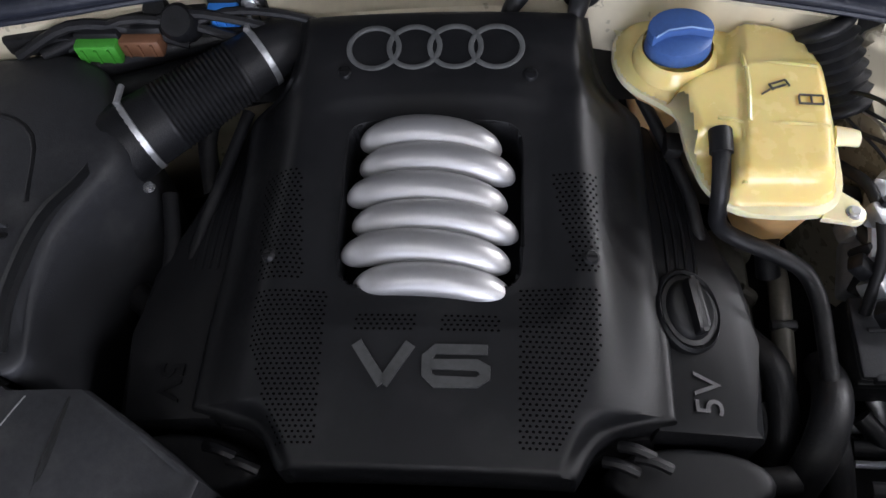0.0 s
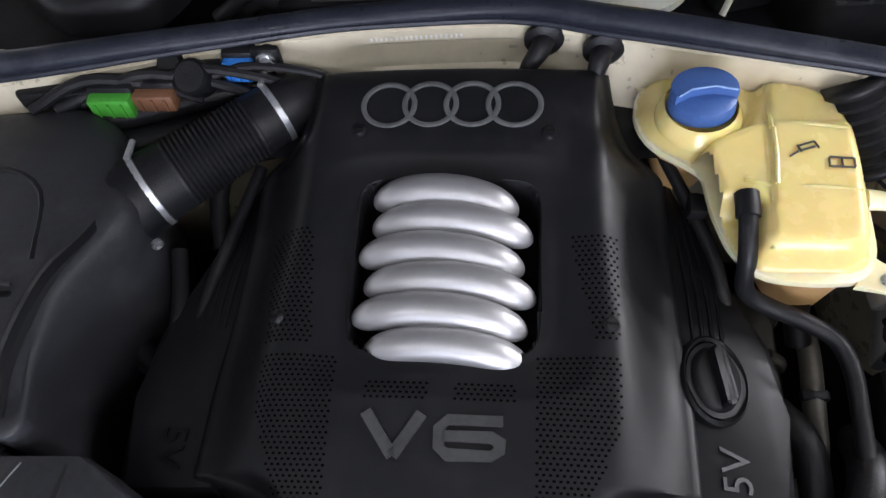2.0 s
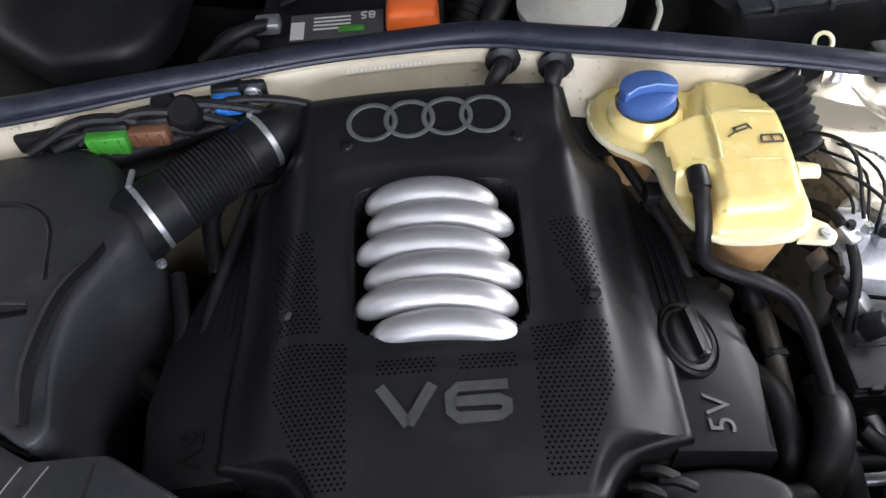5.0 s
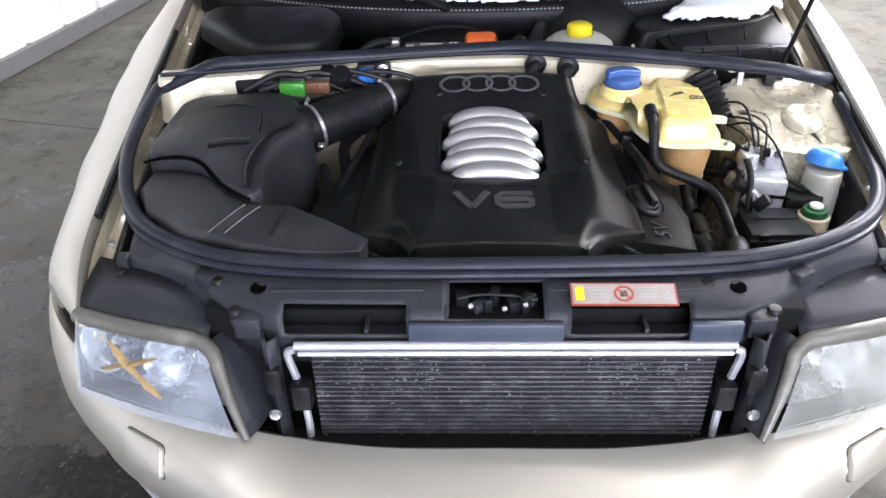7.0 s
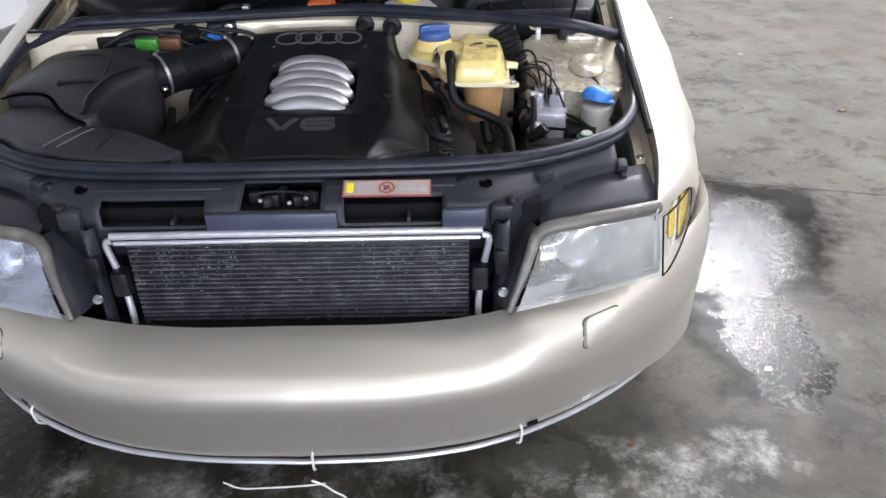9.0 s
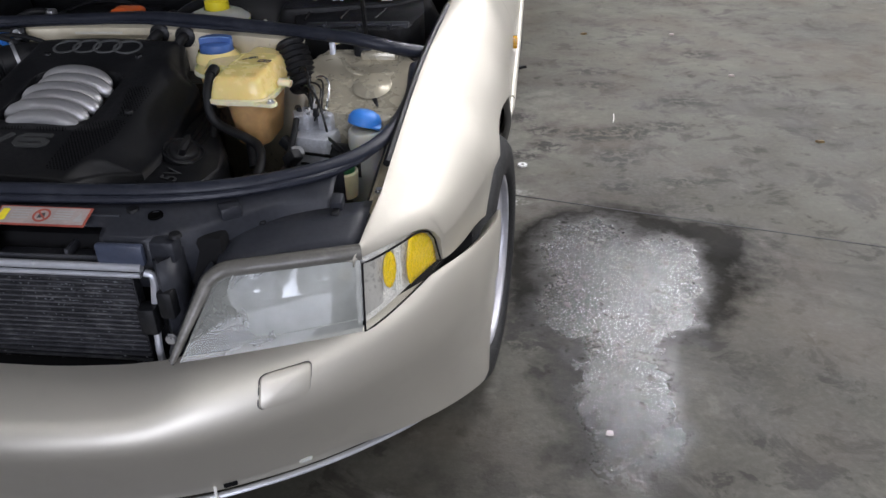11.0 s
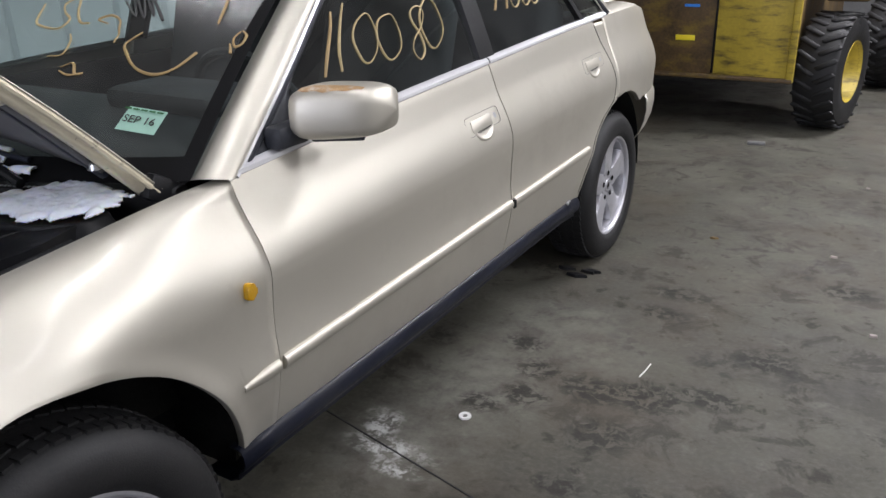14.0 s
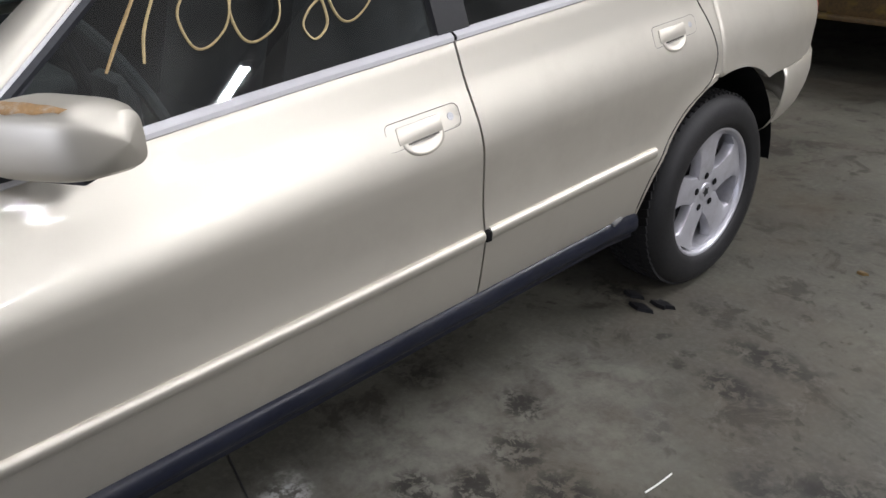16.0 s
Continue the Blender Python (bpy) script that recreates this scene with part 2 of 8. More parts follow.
    bp.inputs["Strength"].default_value, bp.inputs["Distance"].default_value = 0.5, 0.005
    rip = math_("ADD", noise(32, 8, 0.65), math_("MULTIPLY", noise(160, 3, 0.5), 0.25))
    damp = math_("MULTIPLY", wet, math_("SUBTRACT", 1.0, pool))
    grit = math_("MULTIPLY", math_("MULTIPLY", noise(85, 5, 0.65), pool), 0.40)
    l.new(math_("ADD", math_("MULTIPLY", rip, math_("SUBTRACT", 1.0, math_("ADD", math_("MULTIPLY", damp, 0.72), math_("MULTIPLY", pool, 0.55)))), grit), bp.inputs["Height"])
    l.new(bp.outputs["Normal"], b.inputs["Normal"])
    return m


PAINT = material("champagne_metallic_paint", (0.590, 0.562, 0.486), 0.49, 0.74, 0.19, 0.03, 3, 900, rough_var=0.04, dirt=(0.30, 0.27, 0.22), dirt_amount=0.22, dirt_scale=3, coat_rough=0.035)
# Brighter copy of the inner champagne paint, for the bulkhead in stronger light.
PAINT_IN = material("dull_champagne_paint", (0.66, 0.60, 0.45), 0.34, 0.25, 0.5, 0.08, 6, 60, dirt=(0.30, 0.26, 0.18), dirt_amount=0.3, dirt_scale=6)
BLACK = material("black_engine_plastic", (0.0054, 0.0057, 0.0068), 0.47, 0, 0, 0.3, 7, 160, bump=0.05, bump_scale=700, dirt=(0.035, 0.034, 0.032), dirt_amount=0.16, dirt_scale=14, specular=0.32)
BLACK2 = material("dusty_black_plastic", (0.0070, 0.0074, 0.0085), 0.42, 0, 0, 0.3, 6, 140, bump=0.2, bump_scale=500, dirt=(0.05, 0.048, 0.045), dirt_amount=0.25, dirt_scale=11, specular=0.25)
AIRBOX = material("dusty_air_box_plastic", (0.023, 0.024, 0.027), 0.50, 0, 0, 0.3, 6, 140, bump=0.15, bump_scale=500, dirt=(0.085, 0.084, 0.082), dirt_amount=0.4, dirt_scale=9, specular=0.3)
SLAM = material("grey_black_panel_plastic", (0.026, 0.028, 0.034), 0.40, 0, 0, 0.25, 6, 120, bump=0.2, bump_scale=400, dirt=(0.075, 0.073, 0.072), dirt_amount=0.35, dirt_scale=9, specular=0.25)
RUBBER = material("seal_rubber", (0.016, 0.0185, 0.027), 0.36, 0, 0, 0.25, 12, 200, bump=0.15, bump_scale=300, dirt=(0.08, 0.085, 0.10), dirt_amount=0.3, dirt_scale=20, specular=0.25)
HOSE = material("hose_rubber", (0.0095, 0.0098, 0.011), 0.44, 0, 0, 0.3, 14, 200, bump=0.2, bump_scale=300, dirt=(0.055, 0.052, 0.048), dirt_amount=0.3, dirt_scale=16, specular=0.25)
TYRE = material("tyre_rubber", (0.0065, 0.0065, 0.0070), 0.62, 0, 0, 0.3, 8, 150, bump=0.3, bump_scale=300, dirt=(0.024, 0.022, 0.020), dirt_amount=0.3, dirt_scale=9)
ALLOY = material("silver_alloy", (0.52, 0.52, 0.55), 0.42, 0.60, 0.15, 0.08, 8, 120, dirt=(0.18, 0.16, 0.13), dirt_amount=0.35, dirt_scale=12)
SILVER = material("satin_silver_tube", (0.47, 0.47, 0.475), 0.42, 0.75, 0.0, 0.04, 9, 60, rough_var=0.01, dirt=(0.35, 0.33, 0.3), dirt_amount=0.3, dirt_scale=25)
EMBLEM = material("grey_emblem", (0.125, 0.13, 0.13), 0.4, 0.4, 0, 0.2, 20, 150, dirt=(0.08, 0.08, 0.08), dirt_amount=0.4, dirt_scale=40)
SCRATCH = material("pale_scuffed_plastic", (0.16, 0.16, 0.16), 0.6, 0, 0, 0.3, 60, 200)
EMBLEM3 = material("worn_grey_marking", (0.060, 0.062, 0.062), 0.42, 0.3, 0, 0.25, 20, 150, dirt=(0.03, 0.03, 0.03), dirt_amount=0.5, dirt_scale=30)
EMBLEM2 = material("dull_raised_marking", (0.042, 0.043, 0.045), 0.5, 0.2, 0, 0.2, 20, 150)
STEEL = material("bright_steel", (0.68, 0.69, 0.70), 0.28, 0.9, 0, 0.10, 20, 60, rough_var=0.02)
BRIGHT = material("bright_aluminium", (0.56, 0.575, 0.61), 0.36, 0.55, 0, 0.08, 20, 60, rough_var=0.03, dirt=(0.3, 0.3, 0.3), dirt_amount=0.3, dirt_scale=30)
# Grime colour, also used dark for the shade in seams and wheels.
BARREL = material("grime_and_shade_grey", (0.085, 0.080, 0.066), 0.5, 0.3, 0, 0.3, 12, 150)
ALU = material("grey_aluminium", (0.5, 0.51, 0.52), 0.4, 0.85, 0, 0.2, 15, 200, dirt=(0.16, 0.14, 0.12), dirt_amount=0.5, dirt_scale=20)
CAST = material("bright_cast_aluminium", (0.60, 0.62, 0.66), 0.42, 0.40, 0, 0.2, 20, 200, dirt=(0.22, 0.21, 0.20), dirt_amount=0.4, dirt_scale=24)
CHROME = material("window_chrome", (0.86, 0.86, 0.88), 0.22, 0.35, 0, 0.02, 3, 20, rough_var=0.02)
TANK = material("aged_yellow_tank_plastic", (0.83, 0.68, 0.275), 0.24, 0, 0.3, 0.04, 6, 60, sss=0.45, dirt=(0.76, 0.50, 0.15), dirt_amount=0.3, dirt_scale=4)
TANK_PALE = material("pale_tank_plastic", (0.84, 0.76, 0.50), 0.36, 0, 0.1, 0.08, 12, 90, sss=0.35)
TANK_LOW = material("brown_tank_plastic", (0.52, 0.32, 0.14), 0.4, 0, 0, 0.15, 12, 90, sss=0.25)
BLUE = material("blue_cap_plastic", (0.05, 0.115, 0.32), 0.45, 0, 0, 0.15, 30, 200, bump=0.1)
WORN_BLUE = material("worn_blue_edge", (0.22, 0.36, 0.62), 0.5, 0, 0, 0.1, 30, 200)
SKY_BLUE = material("bright_blue_cap_plastic", (0.04, 0.22, 0.68), 0.35, 0, 0, 0.1, 30, 200)
GREEN = material("green_connector_plastic", (0.05, 0.27, 0.03), 0.4, 0, 0, 0.15, 30, 200)
GREEN_DARK = material("green_cap_plastic", (0.03, 0.14, 0.05), 0.4, 0, 0, 0.15, 30, 200)
BROWN = material("brown_connector_plastic", (0.15, 0.068, 0.035), 0.5, 0, 0, 0.2, 30, 200)
YELLOW = material("yellow_cap_plastic", (0.86, 0.72, 0.03), 0.38, 0, 0, 0.06, 30, 200)
ORANGE = material("orange_cover_plastic", (0.85, 0.16, 0.03), 0.42, 0, 0, 0.08, 30, 200)
WHITE = material("white_plastic", (0.72, 0.72, 0.7), 0.45, 0, 0, 0.08, 20, 200)
CLOUDY = material("milky_bottle_plastic", (0.52, 0.52, 0.47), 0.4, 0, 0, 0.08, 12, 90, sss=0.2, dirt=(0.38, 0.36, 0.30), dirt_amount=0.4, dirt_scale=14)
BATTERY_INK = material("dark_battery_label", (0.07, 0.07, 0.07), 0.5, 0, 0, 0.2, 30, 200)
PAPER = material("white_sticker", (0.68, 0.66, 0.64), 0.42, 0, 0.1, 0.06, 20, 200, dirt=(0.5, 0.46, 0.42), dirt_amount=0.35, dirt_scale=16)
RED = material("red_print", (0.55, 0.06, 0.04), 0.5, 0, 0, 0.1)
LABEL = material("grimy_label_paper", (0.36, 0.31, 0.285), 0.5, 0, 0, 0.12, 30, 200, dirt=(0.22, 0.19, 0.17), dirt_amount=0.5, dirt_scale=40)
LABEL_RED = material("faded_red_print", (0.34, 0.075, 0.05), 0.5, 0, 0, 0.15, 30, 200)
LATCH = material("blue_grey_plastic", (0.045, 0.055, 0.085), 0.42, 0, 0, 0.2, 9, 150, dirt=(0.11, 0.11, 0.12), dirt_amount=0.3, dirt_scale=12)
LAMP_RIM = material("worn_grey_brown_rim", (0.12, 0.115, 0.10), 0.38, 0.1, 0.2, 0.2, 20, 200, dirt=(0.34, 0.33, 0.30), dirt_amount=0.5, dirt_scale=18)
INK = material("dark_print", (0.05, 0.05, 0.05), 0.6, 0, 0, 0.1)
GREYINK = material("grey_print", (0.36, 0.35, 0.34), 0.6, 0, 0, 0.1)
MINT = material("pale_green_sticker", (0.36, 0.60, 0.50), 0.5, 0, 0, 0.05)
CHALK = material("yellow_paint_marker", (0.38, 0.265, 0.12), 0.6, 0, 0, 0.25, 40, 200)
SMEAR = material("rusty_smear", (0.42, 0.26, 0.12), 0.5, 0.2, 0.3, 0.25, 40, 200, dirt=(0.58, 0.52, 0.43), dirt_amount=0.9, dirt_scale=60)
CHALK_W = material("pale_yellow_paint_marker", (0.46, 0.36, 0.18), 0.6, 0, 0, 0.25, 40, 200)
AMBER = prismatic("amber_lens", (1.0, 0.66, 0.004), 200.0, 0.5, 0.26, 0.3)
PRISM = prismatic("silver_prism", (0.86, 0.86, 0.82), 200.0, 0.8, 0.22, 0.0)
REFLECT = material("lamp_reflector", (0.86, 0.87, 0.89), 0.26, 0.75, 0, 0.05, 12, 60, bump=0.1, bump_scale=30)
LAMP_PALE = material("pale_lamp_inside", (0.52, 0.52, 0.50), 0.35, 0.2, 0.2, 0.1, 30, 120, bump=0.3, bump_scale=90)
# Same inner paint as PAINT_IN, darkened for shade; the rail's grime is real.
RAIL = material("grimy_shaded_champagne_rail", (0.36, 0.32, 0.225), 0.42, 0.2, 0.2, 0.12, 6, 60, dirt=(0.17, 0.145, 0.10), dirt_amount=0.45, dirt_scale=9)
TOWER = material("glossy_shaded_champagne_tower", (0.46, 0.42, 0.315), 0.30, 0.35, 0.5, 0.05, 6, 60, dirt=(0.36, 0.31, 0.22), dirt_amount=0.16, dirt_scale=6)
LAMP_IN = material("lamp_inner_bezel", (0.35, 0.37, 0.4), 0.35, 0.5, 0, 0.15)
FIN = material("condenser_fins", (0.009, 0.0095, 0.012), 0.5, 0.3, 0, 0.4, 30, 300, dirt=(0.16, 0.16, 0.155), dirt_amount=0.25, dirt_scale=40)
FIN2 = material("condenser_tube", (0.10, 0.103, 0.115), 0.38, 0.6, 0, 0.4, 30, 300, dirt=(0.36, 0.36, 0.36), dirt_amount=0.4, dirt_scale=30)
# Near-black: carries the shade of voids and slots; black trim uses it too.
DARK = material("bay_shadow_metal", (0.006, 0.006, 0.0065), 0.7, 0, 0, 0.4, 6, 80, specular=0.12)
# Sheenless black for the shade inside holes and gaps.
HOLE = material("hole_shade_black", (0.003, 0.003, 0.003), 0.9, 0, 0, 0.1, 6, 80, specular=0.0)
SKIRT = material("blue_black_skirt_plastic", (0.010, 0.012, 0.021), 0.38, 0, 0, 0.3, 5, 90, dirt=(0.035, 0.035, 0.036), dirt_amount=0.35, dirt_scale=8, specular=0.25)
REPEATER = material("dark_amber_lens", (0.52, 0.28, 0.008), 0.18, 0, 0.5, 0.1, 30, 260, bump=0.4, bump_scale=160)
TRIM = material("cabin_plastic", (0.03, 0.03, 0.032), 0.6, 0, 0, 0.2, 6, 150, bump=0.2)
PAD = material("grey_felt", (0.13, 0.13, 0.135), 0.9, 0, 0, 0.2, 6, 250, bump=0.3)
CLOTH = material("seat_cloth", (0.07, 0.07, 0.075), 0.9, 0, 0, 0.2, 6, 250, bump=0.3)
SNOW = material("melting_snow", (0.86, 0.88, 0.92), 0.55, 0, 0, 0.05, 20, 200, bump=0.8, bump_scale=90, sss=0.3)
GLASS = thin_glass("window_glass", (0.62, 0.70, 0.69), 0.03, 1.85, rough=0.015)
SCREEN = thin_glass("windscreen_glass", (0.72, 0.82, 0.81), 0.05, 1.6, rough=0.22)
LENS = thin_glass("headlamp_lens", (0.93, 0.94, 0.93), 0.40, 1.45, (0.53, 0.545, 0.50))
LENS_BLUE = thin_glass("bluish_headlamp_lens", (0.90, 0.93, 0.98), 0.36, 1.45, (0.55, 0.60, 0.68))
CLEAR = thin_glass("indicator_lens", (0.97, 0.96, 0.93), 0.02, 1.45)
FLOOR = concrete_floor()
WALL_WHITE = material("white_painted_sheet", (0.78, 0.79, 0.80), 0.5, 0, 0, 0.06, 1.5, 60, dirt=(0.5, 0.5, 0.5), dirt_amount=0.3, dirt_scale=2)
WALL_GREY = material("grey_block_wall", (0.14, 0.14, 0.14), 0.8, 0, 0, 0.18, 1.2, 40, bump=0.3, bump_scale=30, dirt=(0.07, 0.07, 0.065), dirt_amount=0.5, dirt_scale=1)
CEIL = material("pale_roof_lining", (0.42, 0.42, 0.41), 0.7, 0.0, 0, 0.2, 1.5, 30, dirt=(0.16, 0.16, 0.15), dirt_amount=0.6, dirt_scale=1.2)
JOIST = material("dark_truss_steel", (0.035, 0.035, 0.037), 0.5, 0.3, 0, 0.2, 4, 60)
# Worn brown and yellow paint, its base darkened for the machine's shade.
LOADER = material("worn_shaded_machine_paint", (0.085, 0.052, 0.02), 0.55, 0, 0, 0.5, 9, 60, dirt=(0.26, 0.18, 0.02), dirt_amount=0.7, dirt_scale=5.0, stretch=(1, 1, 1.8))
LOADER2 = material("scratched_yellow_machine_paint", (0.42, 0.315, 0.035), 0.5, 0, 0, 0.15, 5, 60, dirt=(0.04, 0.03, 0.02), dirt_amount=1.0, dirt_scale=5, stretch=(1, 1, 4.5))
RUSTY = material("brown_worn_paint", (0.11, 0.07, 0.03), 0.6, 0, 0, 0.45, 9, 70, dirt=(0.24, 0.16, 0.03), dirt_amount=0.7, dirt_scale=6)
STRING = material("white_string", (0.7, 0.7, 0.66), 0.8, 0, 0, 0.1)


# ---- mesh helpers ----
def sp(*pts):
    """A smooth curve through (x, y) pairs."""
    xs, ys = [p[0] for p in pts], [p[1] for p in pts]
    k = len(xs)
    s = [(ys[i + 1] - ys[i]) / (xs[i + 1] - xs[i]) for i in range(k - 1)]
    tan = [s[0]] + [0.0 if s[i - 1] * s[i] <= 0 else 2 * s[i - 1] * s[i] / (s[i - 1] + s[i]) for i in range(1, k - 1)] + [s[-1]]

    def f(x):
        x = min(max(x, xs[0]), xs[-1])
        i = 0
        while i < k - 2 and x > xs[i + 1]:
            i += 1
        h = xs[i + 1] - xs[i]
        t = (x - xs[i]) / h
        return ((2 * t**3 - 3 * t**2 + 1) * ys[i] + (t**3 - 2 * t**2 + t) * h * tan[i] + (-2 * t**3 + 3 * t**2) * ys[i + 1] + (t**3 - t**2) * h * tan[i + 1])

    return f


def steps(a, b, k):
    return [a + (b - a) * i / (k - 1) for i in range(k)]


def part(name, bm, mat, parent=None, label="", smooth=True, angle=40, thick=0.0, bevel=0.0):
    """Links a bmesh as one mesh object under a thing or a part."""
    me = bpy.data.meshes.new(name)
    bmesh.ops.recalc_face_normals(bm, faces=bm.faces)
    if smooth:
        for f in bm.faces:
            f.smooth = True
        lim = radians(angle)
        for e in bm.edges:
            if len(e.link_faces) == 2 and e.calc_face_angle(0) > lim:
                e.smooth = False
    bm.to_mesh(me)
    bm.free()
    ob = new(name, me)
    me.materials.append(mat)
    ob.parent = parent
    if thick:
        md = ob.modifiers.new("thickness", "SOLIDIFY")
        md.thickness, md.offset = thick, 0
    if bevel:
        md = ob.modifiers.new("edge", "BEVEL")
        md.width, md.segments, md.limit_method = bevel, 2, "ANGLE"
    if label:
        tagged(ob, label)
    return ob


def thing(name, label, category, group="", kind="", at=(0, 0, 0)):
    ob = new(name)
    ob.empty_display_size = 0.1
    ob.location = at
    return tagged(ob, label, category, group, kind)


def grid(rows, close_u=False, close_v=False, bm=None, cap=False):
    """A surface through rows of points."""
    bm = bm or bmesh.new()
    vs = [[bm.verts.new(p) for p in r] for r in rows]
    nr, nc = len(vs), len(vs[0])
    for i in range(nr if close_v else nr - 1):
        for j in range(nc if close_u else nc - 1):
            q = [vs[i][j], vs[i][(j + 1) % nc], vs[(i + 1) % nr][(j + 1) % nc], vs[(i + 1) % nr][j]]
            q = list(dict.fromkeys(q))
            if len(q) > 2:
                try:
                    bm.faces.new(q)
                except ValueError:
                    pass
    if cap:
        bm.faces.new(vs[0]), bm.faces.new(vs[-1])
    return bm


def rod(points, radius, seg=10, bm=None, fine=4, closed=False, flat=1.0):
    """A round bar along a smooth line; radius is a number or one per point. flat squeezes it across its second axis."""
    P = [Vector(p) for p in points]
    R = radius if isinstance(radius, (list, tuple)) else [radius] * len(P)
    line, rad = [], []
    k = len(P)
    for i in range(k if closed else k - 1):
        a, b, c, d = (P[(i - 1) % k] if closed or i > 0 else P[i] * 2 - P[i + 1]), P[i], P[(i + 1) % k], (P[(i + 2) % k] if closed or i + 2 < k else P[(i + 1) % k] * 2 - P[i])
        for s in range(fine):
            t = s / fine
            line.append(0.5 * (2 * b + (c - a) * t + (2 * a - 5 * b + 4 * c - d) * t * t + (3 * b - a - 3 * c + d) * t**3))
            rad.append(R[i] + (R[(i + 1) % k] - R[i]) * t)
    if not closed:
        line.append(P[-1]), rad.append(R[-1])
    rows, up = [], None
    for i, p in enumerate(line):
        tan = (line[(i + 1) % len(line)] - line[i - 1]) if closed else (line[min(i + 1, len(line) - 1)] - line[max(i - 1, 0)])
        tan.normalize()
        if up is None:
            up = tan.orthogonal().normalized() if abs(tan.z) > 0.9 else Vector((0, 0, 1))
        up = (up - tan * up.dot(tan)).normalized()
        side = tan.cross(up)
        rows.append([p + (side * math.cos(a) + up * math.sin(a) * flat) * rad[i] for a in [2 * math.pi * j / seg for j in range(seg)]])
    return grid(rows, close_u=True, close_v=closed, bm=bm, cap=not closed)


def block(cx, cy, cz, sx, sy, sz, bev=0.004, m=None, bm=None, seg=2, taper=1.0):
    """A box with rounded edges, its top narrowed by taper."""
    b2 = bmesh.new()
    bmesh.ops.create_cube(b2, size=1)
    for v in b2.verts:
        k = taper if v.co.z > 0 else 1
        v.co = Vector((v.co.x * sx * k, v.co.y * sy * k, v.co.z * sz))
    if bev:
        bmesh.ops.bevel(b2, geom=list(b2.edges), offset=min(bev, sx * 0.45, sy * 0.45, sz * 0.45), segments=seg, affect="EDGES", profile=0.5)
    mm = Matrix.Translation((cx, cy, cz)) @ (m or Matrix())
    bmesh.ops.transform(b2, matrix=mm, verts=b2.verts)
    return join(bm, b2) if bm else b2


def join(bm, other):
    me = bpy.data.meshes.new("tmp")
    other.to_mesh(me)
    other.free()
    bm.from_mesh(me)
    bpy.data.meshes.remove(me)
    return bm


def turned(profile, seg=32, m=None, bm=None):
    """A solid of revolution about z through (radius, height) pairs."""
    rows = [[(r * math.cos(2 * math.pi * j / seg), r * math.sin(2 * math.pi * j / seg), z) for j in range(seg)] for r, z in profile]
    b2 = grid(rows, close_u=True)
    bmesh.ops.remove_doubles(b2, verts=b2.verts, dist=1e-6)
    if m:
        bmesh.ops.transform(b2, matrix=m, verts=b2.verts)
    return join(bm, b2) if bm else b2


def slab(outline, z0, z1, bev=0.004, m=None, top=None, seg=2):
    """A plate with the given outline in x and y; top(x, y) may shape its upper face."""
    bm = bmesh.new()
    lo = [bm.verts.new((x, y, z0)) for x, y in outline]
    hi = [bm.verts.new((x, y, z1)) for x, y in outline]
    k = len(outline)
    bm.faces.new(lo[::-1])
    f = bm.faces.new(hi)
    for i in range(k):
        bm.faces.new((lo[i], lo[(i + 1) % k], hi[(i + 1) % k], hi[i]))
    if bev:
        bmesh.ops.bevel(bm, geom=list(f.edges), offset=bev, segments=seg, affect="EDGES", profile=0.5)
    if top:
        for v in bm.verts:
            if v.co.z > (z0 + z1) / 2:
                v.co.z += top(v.co.x, v.co.y)
    if m:
        bmesh.ops.transform(bm, matrix=m, verts=bm.verts)
    return bm


def rounded(pts, r, k=5):
    """The outline with its corners rounded."""
    out, n = [], len(pts)
    for i in range(n):
        a, b, c = Vector(pts[i - 1]), Vector(pts[i]), Vector(pts[(i + 1) % n])
        rr = min(r, (a - b).length * 0.45, (c - b).length * 0.45)
        p, q = b + (a - b).normalized() * rr, b + (c - b).normalized() * rr
        for j in range(k + 1):
            t = j / k
            out.append(tuple(p * (1 - t) ** 2 + b * 2 * t * (1 - t) + q * t * t))
    return out


def letters(name, text, size, depth, m, mat, parent, label="", shear=0.0):
    cu = bpy.data.curves.new(name, "FONT")
    cu.body, cu.size, cu.extrude, cu.align_x, cu.align_y, cu.shear = text, size, depth, "CENTER", "CENTER", shear
    cu.resolution_u = 3
    tmp = new("tmp", cu)
    me = bpy.data.meshes.new_from_object(tmp.evaluated_get(bpy.context.evaluated_depsgraph_get()))
    bpy.data.objects.remove(tmp)
    me.transform(m)
    me.materials.clear()
    me.materials.append(mat)
    ob = new(name, me)
    ob.parent = parent
    if label:
        tagged(ob, label)
    return ob


def basis(o, x, y):
    """A pose from an origin, its x direction and roughly its y direction."""
    x = Vector(x).normalized()
    z = x.cross(Vector(y)).normalized()
    y = z.cross(x)
    return Matrix(((x.x, y.x, z.x, o[0]), (x.y, y.y, z.y, o[1]), (x.z, y.z, z.z, o[2]), (0, 0, 0, 1)))


MIRROR_X = Matrix.Diagonal((-1, 1, 1, 1))


def mirrored(bm):
    b2 = bm.copy()
    bmesh.ops.transform(b2, matrix=MIRROR_X, verts=b2.verts)
    bmesh.ops.reverse_faces(b2, faces=b2.faces)
    return b2


def both(name, bm, mat, parent, label="", **kw):
    """The part and its twin on the car's other flank."""
    b2 = mirrored(bm)
    return part(name, bm, mat, parent, label, **kw), part(name, b2, mat, parent, label, **kw)


# ---- hall ----
def hall_piece(name, bm, mat, label, category):
    bmesh.ops.transform(bm, matrix=HALL, verts=bm.verts)
    return tagged(part(name, bm, mat, None, smooth=False), label, category, kind="structure")


floor_bm = bmesh.new()
